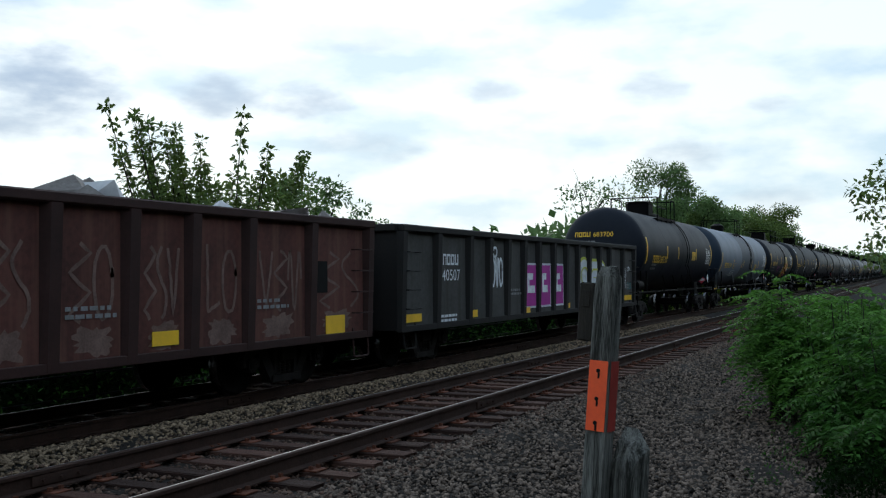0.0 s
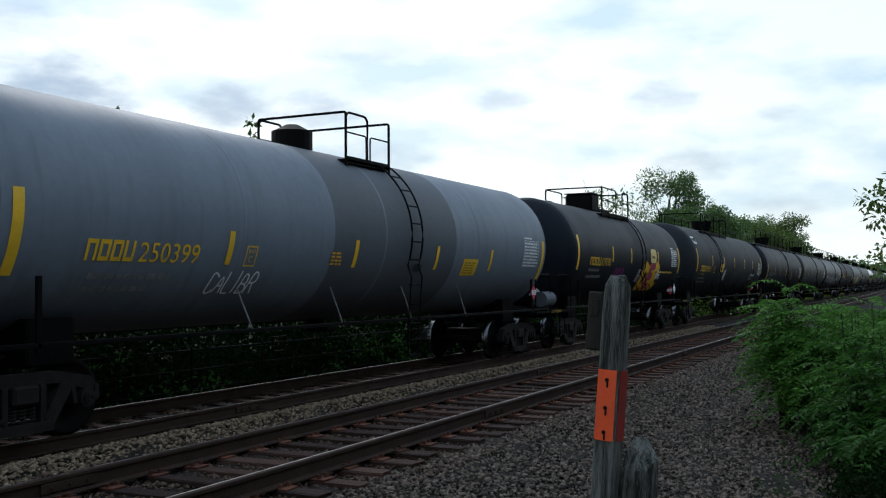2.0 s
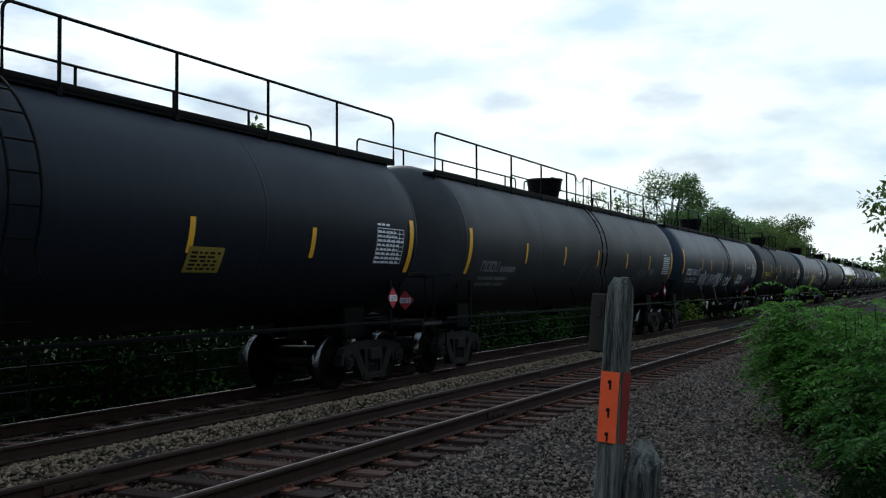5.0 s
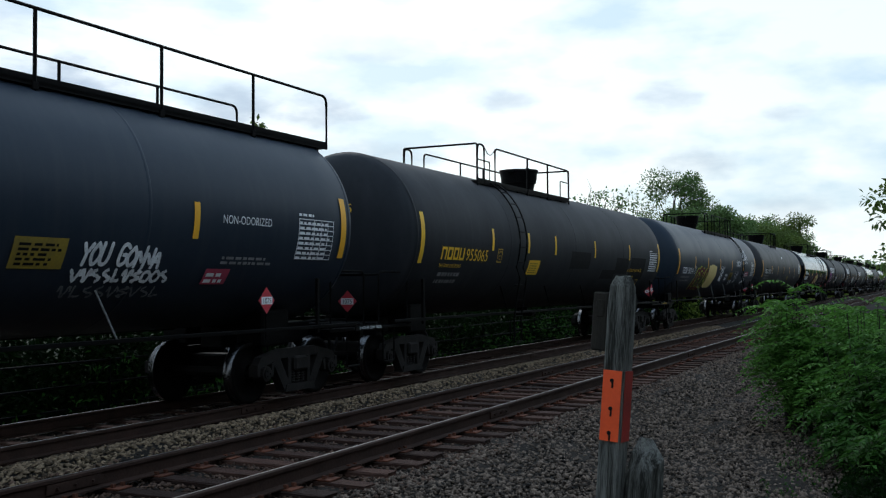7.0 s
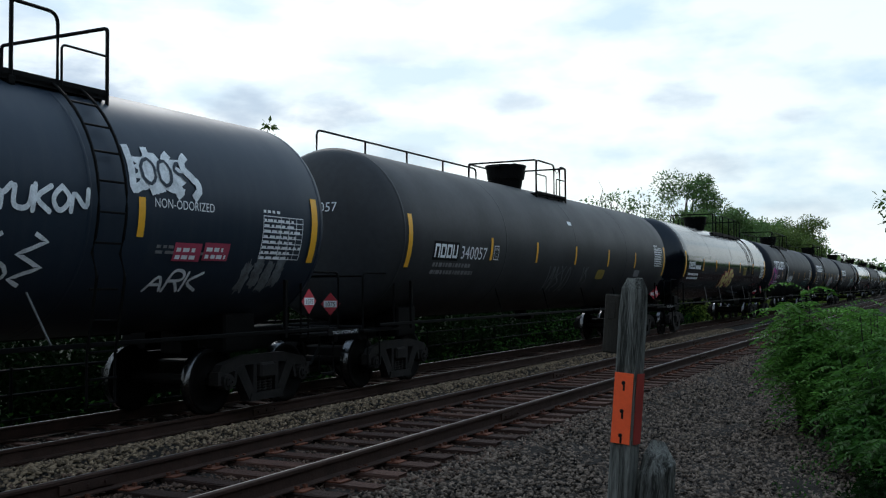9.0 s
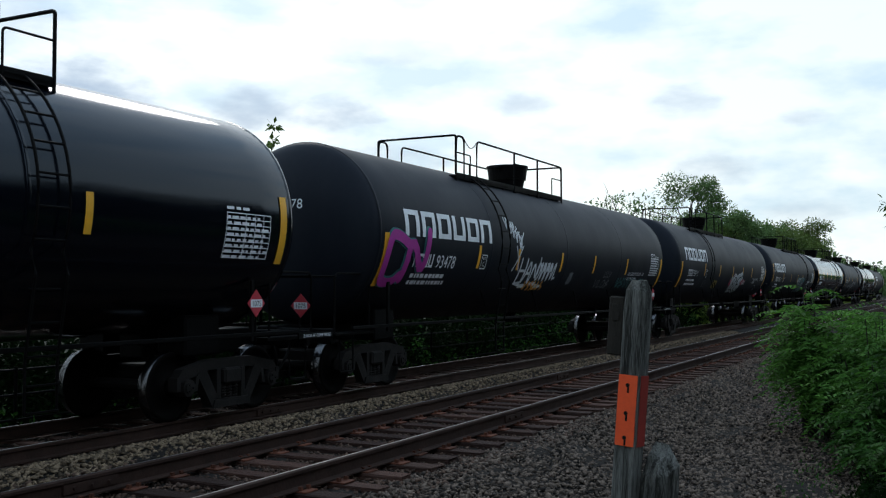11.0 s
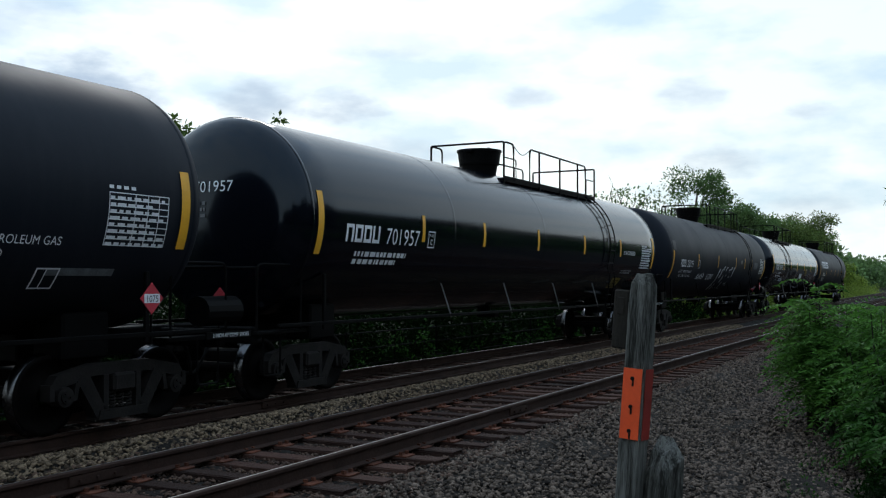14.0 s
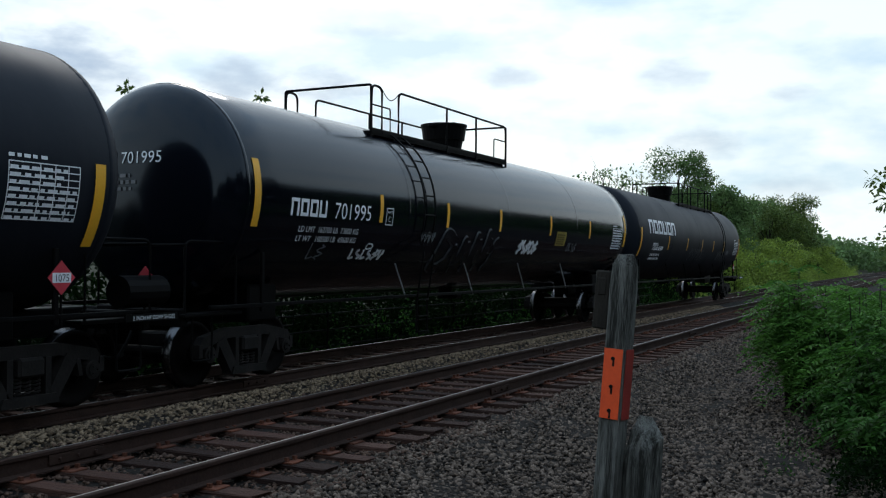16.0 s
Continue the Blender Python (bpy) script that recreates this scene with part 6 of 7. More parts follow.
    # load: scrap showing over the rim
    for k in range(26 if rust else 14):
        bm = bmesh.new()
        x = rng.uniform(-half + 0.6, half - 0.6)
        bmesh.ops.create_icosphere(bm, subdivisions=1, radius=rng.uniform(0.28, 0.55))
        for v in bm.verts:
            v.co += Vector((rng.uniform(-0.16, 0.16), rng.uniform(-0.16, 0.16), rng.uniform(-0.12, 0.12)))
            v.co.x *= 1.5
        if k % 6 == 0:
            tube(bm, bent([(0, 0, 0), (0.2, 0.1, 0.45), (0.6, 0.2, 0.50), (0.8, 0.1, 0.2)], 0.15), 0.02, 5)
        part("scrap", bm, M["cloth_white"] if rng.random() < 0.3 and rust else M["scrap"], car, at=pose(x, rng.uniform(-1.0, 1.0), 2.50 if rust else 2.30, rng.uniform(-20, 20), 0, rng.uniform(0, 360)))
    # the heap below carries the pieces on top
    bm = bmesh.new()
    box(bm, (0, 0, 1.62), (2 * half - 0.2, 2 * yw - 0.1, 1.4), 0.1)
    part("scrap_heap", bm, M["scrap"], car)
    F = lambda seed, x, z, w, h, n, st, mat, lift=0.02: part("graffiti", tag_mesh(seed, w, h, n, st, flat_place(x, -yw, z), M[mat], lift), None, car, "sprayed lettering")
    if rust:
        for k, (xa, xb) in enumerate(bays):
            F(100 + k, xa + 0.25, 1.2, xb - xa - 0.5, 1.0, 2 if k % 2 else 3, 0.05, "spray_rust")
            part("paint_patch", blob(130 + k, (xb - xa) * 0.55, 0.4, flat_place(xa + 0.3, -yw, 0.84), M["spray_rust"], 0.017, 0.4), None, car)
        bm = bmesh.new()
        box(bm, (half - 1.6, -yw - 0.025, 1.75), (0.42, 0.012, 0.5))
        part("notice", bm, M["black"], car)
    else:
        for k, (xa, xb) in enumerate(((-2.05, -1.12), (-0.98, -0.05), (0.10, 0.98))):
            for kk, (mm, g, lift) in enumerate((("spray_silver", 0.0, 0.022), ("spray_magenta", 0.05, 0.028))):
                bm = bmesh.new()
                box(bm, ((xa + xb) / 2, -yw - lift, 1.50), (xb - xa - 2 * g, 0.006, 1.10 - 2 * g))
                part("paint_panel", bm, M[mm], car, "magenta lettering panel with a pale outline")
            bm = bmesh.new()
            for c4 in ((0.30, 0.34, 0.52, 0.18), (0.30, 0.66, 0.40, 0.16), (0.30, 0.52, 0.14, 0.14)):
                wr = flat_wrap(xa + c4[0] * 0.9, -yw - 0.034, 0.98 + c4[1])
                bm.faces.new([bm.verts.new(wr(*q)) for q in ((0, 0), (c4[2] * (0.75 if k else 1), 0), (c4[2] * (0.75 if k else 1), c4[3]), (0, c4[3]))])
            part("graffiti", bm, M["spray_white"], car)
        for fat, mm, lift in ((0.62, "spray_lime", 0.018), (0.46, "spray_silver", 0.032), (0.05, "spray_lime", 0.046)):
            part("graffiti", word_mesh("SEB", 220, 2.75, 1.02, fat, flat_place(2.30, -yw, 0.98), M[mm], lift), None, car, "fat pale letters outlined in lime")
        bm = bmesh.new()
        for c4 in ((0, 0, 0.5, 0.03), (0, 0.5, 0.5, 0.03), (0, 0, 0.03, 0.5), (0.47, 0, 0.03, 0.5), (0.24, 0.03, 0.02, 0.47), (0.03, 0.24, 0.44, 0.02)):
            wr = flat_wrap(5.74 + c4[0], -yw - 0.024, 1.36 + c4[1] * 0.75)
            bm.faces.new([bm.verts.new(wr(*q)) for q in ((0, 0), (c4[2], 0), (c4[2], c4[3]), (0, c4[3]))])
        part("plate_mark", bm, M["spray_white"], car)
        F(230, -4.25, 1.45, 0.9, 0.75, 4, 0.07, "spray_white")
        F(231, -3.95, 2.15, 0.3, 0.25, 1, 0.06, "spray_white")
        part("company_mark", block_letters(4, 0.22, 0.76, rng, lambda a, b, l: flat_wrap(a, -yw - 0.03, b), -6.54, 1.97, bmesh.new()), M["spray_white"], car)
        part("car_number", fitted_text("140507", 0.23, 0.96, M["spray_white"], flat_wrap(-6.69, -yw - 0.03, 1.66)), None, car)
        for k in range(4):
            F(232 + k, 6.92, 1.30 + 0.17 * k, 0.50 - 0.04 * k, 0.15, 4, 0.022, "spray_white", 0.02 + 0.004 * k)
        F(238, 7.55, 1.85, 0.3, 0.16, 3, 0.022, "spray_white")
        F(239, 7.5, 1.25, 0.5, 0.26, 4, 0.03, "spray_teal")
    return car


# ---- plants ----
def leaf_cards(centres, dirs, length, width, rng, droop=0.0):
    """Pointed leaves (four corners, folded along the midrib) at centres along dirs."""
    n = len(centres)
    d = dirs / np.linalg.norm(dirs, axis=1, keepdims=True)
    up = rng.normal(0, 0.5, (n, 3)) + np.array([0, 0, 1.0])
    side = np.cross(d, up)
    side /= np.linalg.norm(side, axis=1, keepdims=True) + 1e-9
    nrm = np.cross(side, d)
    L = (length * rng.uniform(0.7, 1.25, n))[:, None]
    Wd = (width * rng.uniform(0.7, 1.2, n))[:, None]
    tip = centres + d * L + np.array([0, 0, -droop]) * L
    a = centres + d * L * 0.45 + side * Wd / 2 + nrm * L * 0.06
    b = centres + d * L * 0.45 - side * Wd / 2 + nrm * L * 0.06
    v = np.stack([centres, a, tip, b], 1).reshape(-1, 3)
    f = np.arange(4 * n).reshape(-1, 4)
    return v, f


def crown_points(rng, clumps, per):
    """Leaf places gathered round twig ends of many uneven clumps. clumps: rows x, y, z, radius."""
    P, D = [], []
    for x, y, z, r in clumps:
        k = int(per * rng.uniform(0.6, 1.3))
        d = rng.normal(size=(k, 3))
        d /= np.linalg.norm(d, axis=1, keepdims=True)
        q = d * (r * rng.random((k, 1)) ** 0.45) * np.array([1, 1, 0.8])
        P.append(np.array([x, y, z]) + q)
        D.append(d + rng.normal(0, 0.6, (k, 3)) + np.array([0, 0, -0.25]))
    return np.concatenate(P), np.concatenate(D)


def limb(bm, pts, r0, r1, n=7):
    pts = [Vector(p) for p in pts]
    rings = []
    for i, p in enumerate(pts):
        d = (pts[min(i + 1, len(pts) - 1)] - pts[max(i - 1, 0)]).normalized()
        q = d.to_track_quat("Z", "Y")
        r = r0 + (r1 - r0) * i / (len(pts) - 1)
        rings.append([bm.verts.new(p + q @ Vector((r * math.cos(2 * math.pi * k / n), r * math.sin(2 * math.pi * k / n), 0))) for k in range(n)])
    for A, B in zip(rings, rings[1:]):
        for k in range(n):
            bm.faces.new((A[k], A[(k + 1) % n], B[(k + 1) % n], B[k]))


def tree(x, y, height, spread, seed, mat="leaf_tree", clumps=40, per=110, leaf=0.22, label="leafy green tree with an uneven open crown", spires=0, low=0.25, bare=0):
    """Tapered trunk, limbs, and a crown of many leaf clumps; spires: upright leafy shoots that stand out of the crown."""
    rng = np.random.default_rng(seed)
    z0 = float(ground_z(x, y)) - 0.1
    ob = empty("tree", pose(x, y, z0), label=label, category="tree")
    bm = bmesh.new()
    lean = rng.normal(0, 0.03, 2) * height
    limb(bm, [(0, 0, 0), (lean[0] * 0.3, lean[1] * 0.3, height * 0.3), (lean[0], lean[1], height * 0.75)], height * 0.022 + 0.03, 0.03)
    C = []
    for k in range(clumps):
        a = rng.uniform(0, 2 * math.pi)
        h = height * (low + (0.92 - low) * rng.random() ** 0.8)
        reach = spread * (1 - ((h / height - 0.5) / 0.62) ** 2) ** 0.5 * rng.uniform(0.25, 1.0) if abs(h / height - 0.5) < 0.6 else spread * 0.2
        C.append((reach * math.cos(a) + lean[0], reach * math.sin(a) + lean[1], h, spread * rng.uniform(0.16, 0.34)))
        if k % 3 == 0:
            limb(bm, [(lean[0] * 0.5, lean[1] * 0.5, h * 0.55), (C[-1][0] * 0.5, C[-1][1] * 0.5, h * 0.85), C[-1][:3]], height * 0.008, 0.01, 5)
    for k in range(spires):
        a = rng.uniform(0, 2 * math.pi)
        bx, by = spread * rng.uniform(0.2, 0.9) * math.cos(a), spread * rng.uniform(0.2, 0.9) * math.sin(a)
        tx, ty = bx * 1.35 + rng.normal(0, 0.2), by * 1.35
        zt = height * rng.uniform(0.98, 1.22)
        zb = height * 0.6
        limb(bm, [(bx, by, zb), ((bx + tx) / 2, (by + ty) / 2, (zb + zt) / 2), (tx, ty, zt)], 0.03, 0.008, 5)
        for i in range(9):
            t = i / 8
            C.append((bx + (tx - bx) * t, by + (ty - by) * t, zb + (zt - zb) * t, 0.30 - 0.15 * t))
    for k in range(bare):
        a = rng.uniform(0, 2 * math.pi)
        p = Vector((spread * 0.3 * math.cos(a), spread * 0.3 * math.sin(a), height * 0.8))
        for i in range(3):
            q = p + Vector((rng.normal(0, 0.5), rng.normal(0, 0.4), rng.uniform(0.4, 0.9))) * height * 0.08
            limb(bm, [p, (p + q) / 2, q], 0.03 - 0.008 * i, 0.02 - 0.008 * i, 5)
            p = q
    part("trunk", bm, M["bark"], ob)
    big = [c for c in C if c[3] >= 0.31 or not spires]
    small = [c for c in C if not (c[3] >= 0.31 or not spires)]
    P, D = crown_points(rng, C, per) if not spires else crown_points(rng, big, per)
    if small:
        P2, D2 = crown_points(rng, small, max(14, per // 5))
        P, D = np.concatenate([P, P2]), np.concatenate([D, D2])
    v, f = leaf_cards(P, D, leaf, leaf * 0.55, rng)
    part("crown", soup("crown", v, f, M[mat]), None, ob)
    return ob


def shrub(x, y, height, radius, seed, fronds=90, mat="leaf_bush", leaflet=0.085, pairs=9, label="sumac-like shrub with long feathery green leaves"):
    """Upright stems with drooping compound leaves: leaflets in pairs along each arching stalk."""
    rng = np.random.default_rng(seed)
    z0 = float(ground_z(x, y)) - 0.03
    ob = empty("shrub", pose(x, y, z0), label=label, category="shrub")
    bm = bmesh.new()
    V, Dd = [], []
    stems = max(5, fronds // 12)
    for s in range(stems):
        a, rr = rng.uniform(0, 2 * math.pi), radius * math.sqrt(rng.random()) * 0.85
        bx, by = rr * math.cos(a) * 0.6, rr * math.sin(a) * 0.6
        hs = height * rng.uniform(0.55, 1.0) * (1 - 0.35 * (rr / radius) ** 2)
        tx, ty = rr * math.cos(a) * 1.15, rr * math.sin(a) * 1.15
        limb(bm, [(bx, by, 0), ((bx + tx) / 2 + rng.normal(0, 0.05), (by + ty) / 2, hs * 0.5), (tx, ty, hs * 0.93)], 0.016, 0.006, 5)
        for k in range(fronds // stems):
            t = 0.42 + 0.58 * rng.random() ** 0.6
            base = np.array([bx + (tx - bx) * t, by + (ty - by) * t, hs * 0.93 * t])
            fa = rng.uniform(0, 2 * math.pi)
            out = np.array([math.cos(fa), math.sin(fa), 0.0])
            ln = rng.uniform(0.28, 0.55) * (0.7 + 0.3 * height)
            rise = rng.uniform(0.1, 0.9)
            for i in range(pairs):
                u = (i + 1) / pairs
                p = base + out * ln * u + np.array([0, 0, ln * (rise * u - 0.75 * u * u)])
                side = np.array([-out[1], out[0], 0])
                for sg in (-1, 1):
                    V.append(p)
                    Dd.append(side * sg + out * 0.45 + np.array([0, 0, -0.25]) + rng.normal(0, 0.12, 3))
    part("woody_base", bm, M["bark"], ob)
    v, f = leaf_cards(np.array(V), np.array(Dd), leaflet * 1.5, leaflet * 0.55, rng, 0.1)
    part("foliage", soup("foliage", v, f, M[mat]), None, ob)
    return ob


def undergrowth(name, n, xr, yr, hr, leaf, mat, label, seed, power=1.0, clump=7):
    """A tangle of low weeds: leaves heaped along a strip."""
    rng = np.random.default_rng(seed)
    x = xr[0] + (xr[1] - xr[0]) * rng.random(n) ** power
    y = rng.uniform(*yr, n)
    wave = 0.55 + 0.45 * np.sin(x * 0.9 + 1.3 * np.sin(x * 0.37 + seed) + y)
    z = ground_z(x, y) + (hr[0] + (hr[1] - hr[0]) * rng.random(n) ** 1.2) * np.clip(wave, 0.15, 1)
    P = np.stack([x, y, z], 1)
    P = np.repeat(P, clump, 0) + rng.normal(0, leaf * 0.9, (n * clump, 3))
    D = rng.normal(size=P.shape) + np.array([0, 0, 0.3])
    v, f = leaf_cards(P, D, leaf, leaf * 0.5, rng)
    tagged(new(name, soup(name, v, f, M[mat])), label, "undergrowth", kind="stuff")


def build_plants():
    # behind the train
    tree(23.5, 18.2, 6.0, 3.1, 11, clumps=60, per=170, leaf=0.19, spires=16, low=0.3, label="bushy young tree with upright shoots behind the track")
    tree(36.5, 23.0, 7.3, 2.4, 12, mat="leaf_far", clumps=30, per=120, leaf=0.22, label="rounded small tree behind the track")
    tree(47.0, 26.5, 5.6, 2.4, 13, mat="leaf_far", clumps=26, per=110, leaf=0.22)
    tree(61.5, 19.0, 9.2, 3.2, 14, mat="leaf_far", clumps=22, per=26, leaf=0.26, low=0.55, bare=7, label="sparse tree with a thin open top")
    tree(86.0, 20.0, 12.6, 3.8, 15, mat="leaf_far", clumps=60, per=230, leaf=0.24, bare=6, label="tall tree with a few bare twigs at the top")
    tree(97.0, 21.5, 11.0, 4.2, 16, mat="leaf_tree", clumps=44, per=210, leaf=0.24)
    rng = random.Random(4)
    for k in range(12):
        tree(100 + 9.0 * k + rng.uniform(-3, 3), 20.5 + rng.uniform(-2, 3), rng.uniform(9.5, 13.0), rng.uniform(3.6, 5.0), 20 + k, mat=rng.choice(["leaf_far", "leaf_tree"]), clumps=60, per=170, leaf=0.33, bare=k % 3)
    for k in range(12):
        tree(62 + 10.5 * k + rng.uniform(-3, 3), 15.5 + rng.uniform(-1, 1.0), rng.uniform(3.6, 5.6), rng.uniform(2.4, 3.4), 40 + k, mat="leaf_bright", clumps=34, per=110, leaf=0.30, low=0.1, label="bright green bushy sapling at the edge of the line")
    # the train's shade is in the weeds' near-black leaves; brambles take the lit tone
    undergrowth("weeds_behind_track", 36000, (-10, 80), (13.4, 17.2), (0.02, 3.3), 0.17, "leaf_shaded", "weeds and brambles behind the train's track, their dark green holding its shade", 5, 1.3)
    undergrowth("brambles_at_fence", 900, (-6, 70), (12.7, 13.9), (0.05, 1.5), 0.12, "leaf_half_lit", "bramble shoots in a lit green in front of the darkened weeds", 15, 1.2, clump=9)
    undergrowth("weeds_far", 6000, (60, 210), (12.8, 18), (0.1, 2.2), 0.22, "leaf_bright", "tangled green growth along the far line", 6)
    # far woods close the view
    rng2 = np.random.default_rng(8)
    P = []
    for x0, x1, y0, y1, h, n in ((200, 400, 24, 44, 9, 900), (330, 620, -70, 40, 9, 1300), (240, 420, -60, -8, 6, 800), (110, 330, 30, 60, 9, 900)):
        xx, yy = rng2.uniform(x0, x1, n), rng2.uniform(y0, y1, n)
        hh = h * (0.75 + 0.25 * np.sin(xx * 0.05 + yy * 0.09)) * rng2.uniform(0.2, 1.0, n)
        P.append(np.stack([xx, yy, hh, np.full(n, 2.6)], 1))
    pts, dd = crown_points(rng2, np.concatenate(P), 30)
    v, f = leaf_cards(pts, dd, 1.5, 1.0, rng2)
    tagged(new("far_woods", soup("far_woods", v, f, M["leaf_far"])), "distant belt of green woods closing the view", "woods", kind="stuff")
    # tall woods behind the viewer, which the glossy tanks mirror
    P = []
    n = 2000
    xx, yy = rng2.uniform(-70, 120, n), rng2.uniform(-24, -13, n)
    P = np.stack([xx, yy, (10.0 + 1.2 * np.sin(xx * 0.21) + 0.8 * np.sin(xx * 0.63)) * rng2.uniform(0.03, 1.0, n), np.full(n, 1.5)], 1)
    pts, dd = crown_points(rng2, P, 36)
    v, f = leaf_cards(pts, dd, 0.9, 0.6, rng2)
    # leaves darkened so that their reflection in the tanks stays near black
    tagged(new("woods_behind", soup("woods_behind", v, f, M["leaf_shaded"])), "belt of green trees facing the railway line", "woods", kind="stuff")
    # camera's side
    SHRUBS = ((14.6, 1.72, 2.45, 0.26, 120), (15.0, 1.45, 2.0, 0.45, 130), (14.2, 1.30, 1.55, 0.45, 120), (13.9, 0.75, 1.95, 0.6, 150), (13.0, 0.42, 1.6, 0.6, 150), (15.8, 0.8, 2.0, 0.7, 160), (17.5, 0.5, 1.9, 0.9, 170),
              (12.0, 0.12, 1.5, 0.6, 150), (12.6, 0.80, 0.9, 0.35, 80), (11.7, 0.50, 0.85, 0.35, 80), (11.0, 0.15, 0.8, 0.4, 80), (20.0, 0.8, 1.7, 1.1, 170), (24.0, 0.9, 1.7, 1.3, 160), (28.5, 1.0, 1.7, 1.5, 150))
    for k, (x, y, h, r, fr) in enumerate(SHRUBS):
        # front shrubs get a darker leaf: shade at the bush's foot put into colour
        shrub(x, y, h, r, 60 + k, int(fr * 1.5), mat="leaf_half_lit" if x < 12.8 else "leaf_bush", leaflet=0.066 if x < 16 else 0.09, pairs=12)
    tree(27.0, -0.2, 5.2, 2.0, 90, clumps=26, per=60, leaf=0.17, low=0.45, label="leafy tree leaning over the path")
    for k in range(7):
        tree(34 + 11 * k, -3.0 - 0.5 * k, 5.5 + k * 0.4, 2.4, 91 + k, mat="leaf_bush", clumps=26, per=80, leaf=0.30, low=0.05, label="bushy green tree on the camera's side of the line")
    # verge weeds take the near-black leaf: shade below the shrubs as colour
    undergrowth("weeds_verge", 2200, (9.2, 13.2), (-1.2, 0.8), (0.02, 0.5), 0.06, "leaf_shaded", "low weeds and grass tufts at the edge of the ballast", 9, 1.0)
    undergrowth("weeds_verge", 2200, (13, 26), (-1.2, 1.4), (0.02, 0.6), 0.07, "leaf_shaded", "low weeds under the shrubs by the ballast", 16, 1.0)
    undergrowth("weeds_ballast", 60, (9.6, 13.4), (1.0, 1.6), (0.0, 0.22), 0.045, "leaf_half_lit", "pale weed tufts growing through the gravel", 10, 1.0)


# ---- line-side things ----
def build_post():
    lean = Matrix.Rotation(radians(4.4), 4, Vector((0.899, 0.438, 0)))
    ob = empty("marker_post", Matrix.Translation((5.05, 1.591, -0.46)) @ lean @ pose(0, 0, 0, 0, 0, -98), label="weathered grey wooden post with an orange plate, leaning", category="post")
    rng = random.Random(3)
    bm = bmesh.new()
    n = 12
    zs = [0, 0.5, 1.0, 1.4, 1.7, 1.95, 2.06, 2.115]
    V = []
    for z in zs:
        k = 1.0 if z < 2.0 else (0.92 if z < 2.1 else 0.60)
        w, d = 0.057 * k, 0.057 * k
        ring = [(-w, -d), (0, -d), (w, -d), (w, 0), (w, d), (0, d), (-w, d), (-w, 0)]
        V.append([bm.verts.new((a + rng.uniform(-0.004, 0.004), b + rng.uniform(-0.004, 0.004), z + rng.uniform(-0.006, 0.006))) for a, b in ring])
    for A, B in zip(V, V[1:]):
        for k in range(8):
            bm.faces.new((A[k], A[(k + 1) % 8], B[(k + 1) % 8], B[k]))
    bm.faces.new(V[-1])
    bmesh.ops.bevel(bm, geom=[e for e in bm.edges if abs(e.verts[0].co.z - e.verts[1].co.z) > 0.02 and abs(abs(e.verts[0].co.x) - abs(e.verts[0].co.y)) < 0.012], offset=0.012, segments=1, affect="EDGES")
    part("shaft", bm, M["post_wood"], ob)
    bm = bmesh.new()
    box(bm, (0.0, -0.064, 1.44), (0.104, 0.004, 0.365))
    plate = part("plate", bm, M["post_orange"], ob, "orange painted metal plate nailed on")
    bm = bmesh.new()
    box(bm, (0.064, 0.0, 1.44), (0.004, 0.09, 0.365))
    part("side_plate", bm, M["post_red"], ob, "dark red plate on the post's side")
    for z in (1.57, 1.425, 1.30):
        bm = bmesh.new()
        cyl(bm, (0.0, -0.065, z), (0.0, -0.070, z), 0.011, 10)
        box(bm, (0.004, -0.068, z - 0.024), (0.010, 0.003, 0.03))
        part("bolt", bm, M["black"], plate)
    bm = bmesh.new()
    box(bm, (-0.108, 0.0, 1.87), (0.088, 0.07, 0.31), 0.008)
    box(bm, (-0.108, -0.038, 1.94), (0.045, 0.008, 0.09), 0.003)
    part("bracket_board", bm, M["bark"], ob, "dark board fixed to the post's side")
    st = empty("post_stump", Matrix.Translation((5.11, 1.405, -0.46)) @ Matrix.Rotation(radians(3.0), 4, Vector((0.899, 0.438, 0))) @ pose(0, 0, 0, 0, 0, -40), label="broken grey stump of an older wooden post", category="post")
    bm = bmesh.new()
    V = []
    for z in (0, 0.6, 1.0, 1.14, 1.20):
        w = 0.075 if z < 1.1 else (0.07 if z < 1.18 else 0.045)
        ring = [(-w, -w), (0, -w * 1.05), (w, -w), (w, 0), (w, w), (0, w), (-w, w), (-w, 0)]
        V.append([bm.verts.new((a + rng.uniform(-0.01, 0.01), b + rng.uniform(-0.01, 0.01), z + (rng.uniform(-0.05, 0.05) if z > 1.1 else 0) + (0.07 - 1.1 * abs(a - 0.02) - 0.5 * max(0.0, -b) if z > 1.05 else 0))) for a, b in ring])
    for A, B in zip(V, V[1:]):
        for k in range(8):
            bm.faces.new((A[k], A[(k + 1) % 8], B[(k + 1) % 8], B[k]))
    bm.faces.new(V[-1])
    part("shaft", bm, M["post_wood"], st)


def build_fence():
    """A low pipe fence behind the train's track."""
    fe = empty("fence", pose(0, 13.4, 0), label="low dark steel pipe fence behind the track", category="fence")
    bm = bmesh.new()
    cyl(bm, (0, 0, -0.1), (0, 0, 1.35), 0.03, 8)
    post = mesh_of("fence_post", bm, M["iron"])
    x0, n, step = -8.0, 26, 2.4
    for k in range(n):
        x = x0 + step * k
        part("fence_post", post, None, fe, at=pose(x, 0, float(ground_z(x, 13.4))))
    for h in (0.5, 0.9, 1.3):
        bm = bmesh.new()
        z = float(ground_z(0, 13.4)) + h
        cyl(bm, (x0, 0, z), (x0 + step * (n - 1), 0, z), 0.022, 8)
        part("fence_rail", bm, M["iron"], fe)


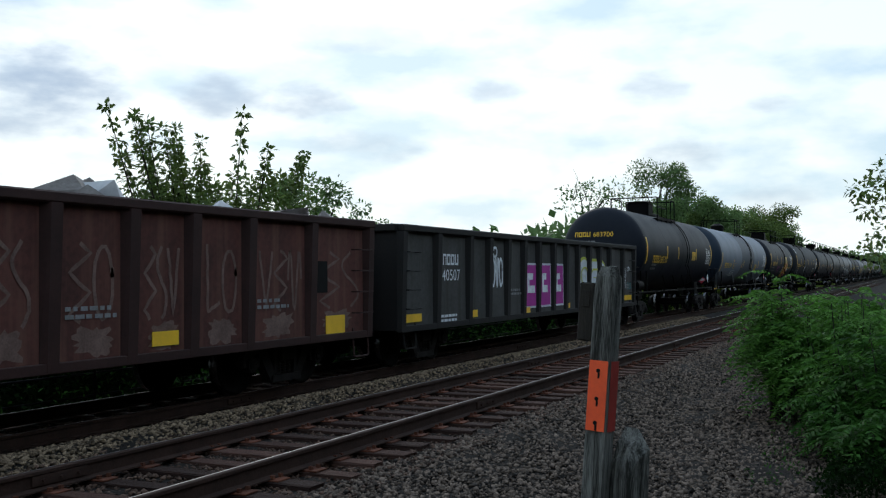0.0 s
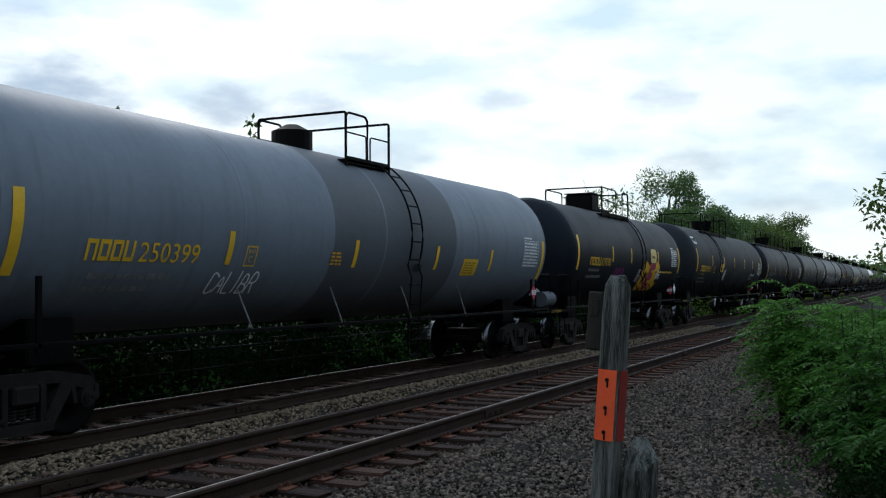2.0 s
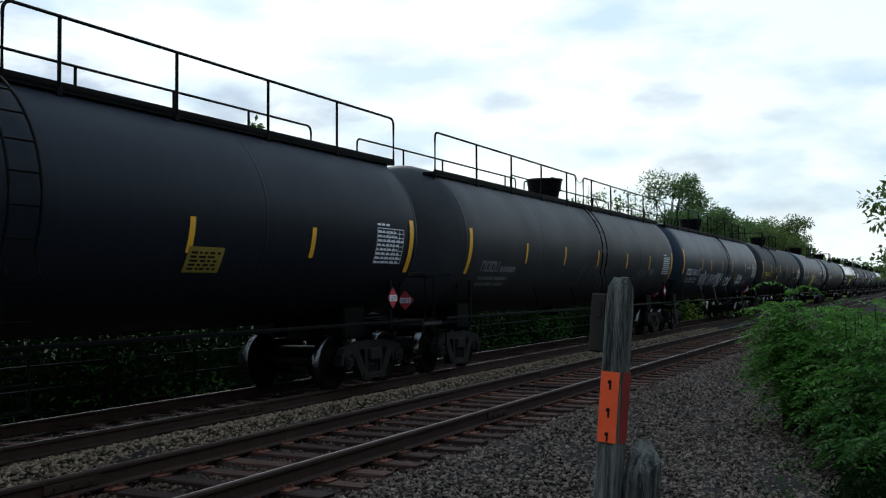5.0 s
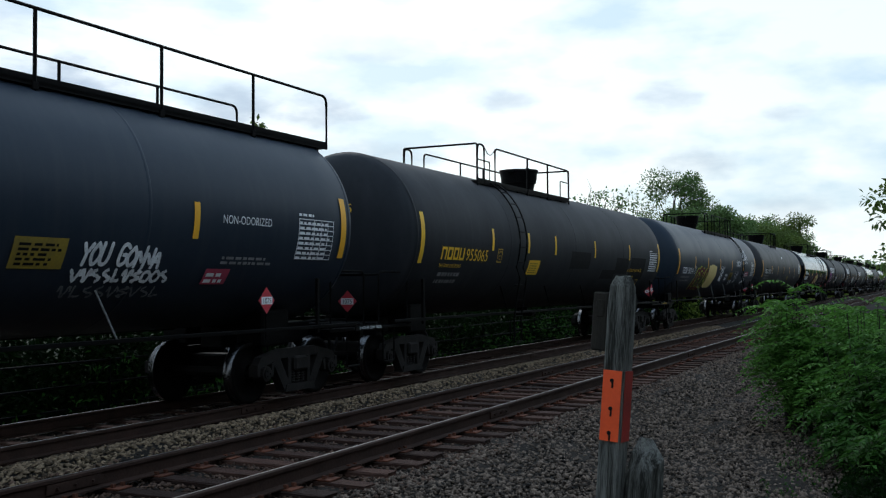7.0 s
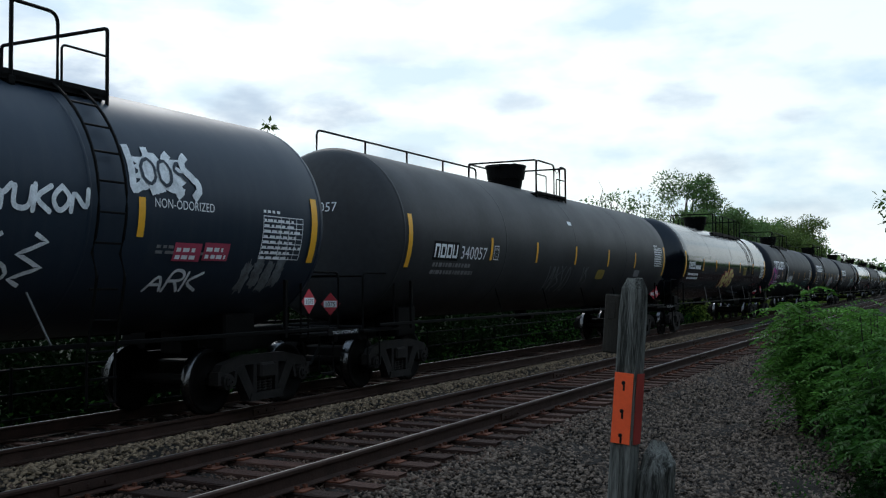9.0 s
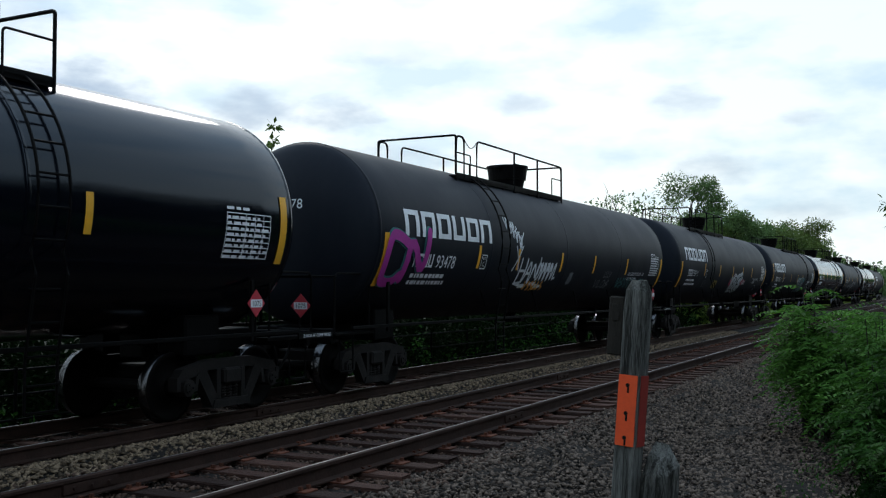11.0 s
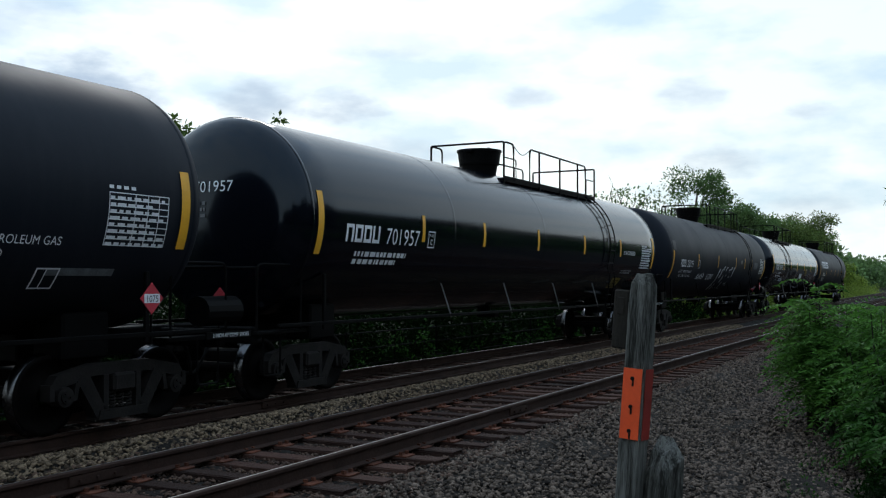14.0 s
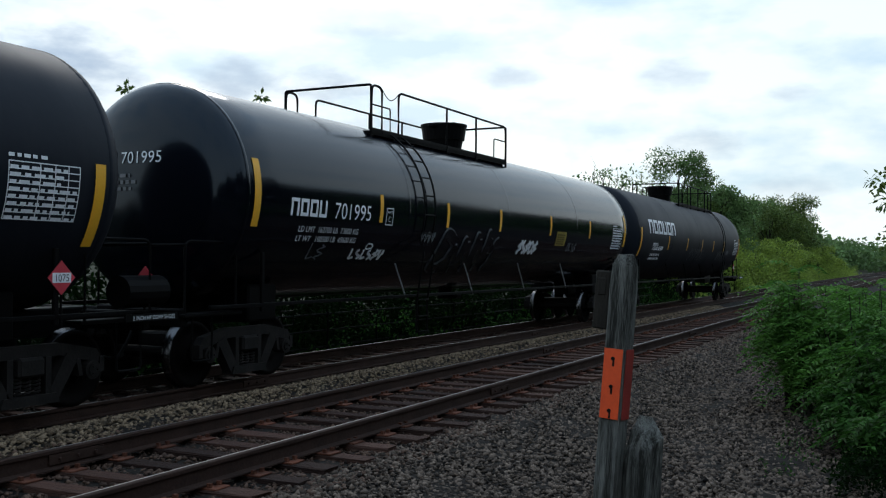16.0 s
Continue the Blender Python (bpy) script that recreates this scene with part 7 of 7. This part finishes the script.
def build_far_things():
    po = empty("dead_trunk", pose(14.6, 30, 0), label="bare dead trunk standing behind the track", category="trunk")
    bm = bmesh.new()
    limb(bm, [(0, 0, -0.6), (0.05, 0, 3.0), (-0.05, 0.05, 7.0)], 0.12, 0.05)
    part("trunk", bm, M["bark"], po)


P = truck_parts()
build_ground()
build_tracks()
build_post()
build_fence()
build_far_things()
CARS = [gondola(6.55, 8.4, True, P, (-8.34, -6.7, -5.1, -3.85, -2.6, -1.35, 0.05, 1.38, 2.59, 3.72, 4.93, 6.52, 8.3), "rust-brown open gondola car loaded with scrap"),
        gondola(24.42, 8.38, False, P, (-8.32, -6.84, -5.28, -4.21, -3.11, -2.06, -1.02, 0.12, 1.15, 2.16, 3.23, 4.25, 5.33, 6.86, 8.3), "dark grey open gondola car covered with graffiti")]
CARS += [tank_car(sp, P) for sp in SPECS]
build_plants()
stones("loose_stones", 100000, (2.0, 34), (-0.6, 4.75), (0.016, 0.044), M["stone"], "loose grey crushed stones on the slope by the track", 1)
stones("crib_stones", 34000, (0.5, 34), (4.3, 7.7), (0.02, 0.042), M["stone_rust"], "grey crushed stones between the ties", 2)
stones("ridge_stones", 30000, (2.0, 42), (7.4, 9.0), (0.02, 0.042), M["stone_tan"], "tan crushed stones heaped between the two tracks", 3)
stones("far_side_stones", 9000, (2.0, 34), (9.2, 12.2), (0.02, 0.042), M["stone"], "dark crushed stones under the train", 4)

for k, (y0, y1, kind) in enumerate(((0.0, 4.75, "stone"), (4.3, 7.7, "stone_rust"), (7.4, 9.0, "stone_tan"), (9.2, 12.2, "stone"))):
    stones("trackside_stones", 3500, (3.0, -14), (y0, y1), (0.022, 0.05), M[kind], "crushed stones lying along the line", 30 + k)

SPEED = 21.4


def motions():
    """The train runs along the track at a steady speed, its wheels turning."""
    for car in CARS:
        c = car.location.x
        walk(car, [(t, pose(c - SPEED * t, TRAIN_Y, TRAIN_Z)) for t in (0.0, 4.0, 8.0, 12.0, 16.0)])
    step = math.degrees(SPEED / 0.457 / FPS)
    first = {}
    for k, w in WHEELSETS:
        if k not in first:
            x = w.location.x
            walk(w, [(i / FPS, pose(x, 0, 0.457, 0, -step * i % 360, 0)) for i in range(16 * FPS + 1)])
            first[k] = w
        else:
            w.rotation_mode = "QUATERNION"
            w.animation_data_create()
            w.animation_data.action = first[k].animation_data.action
            w.animation_data.action_slot = first[k].animation_data.action_slot


motions()
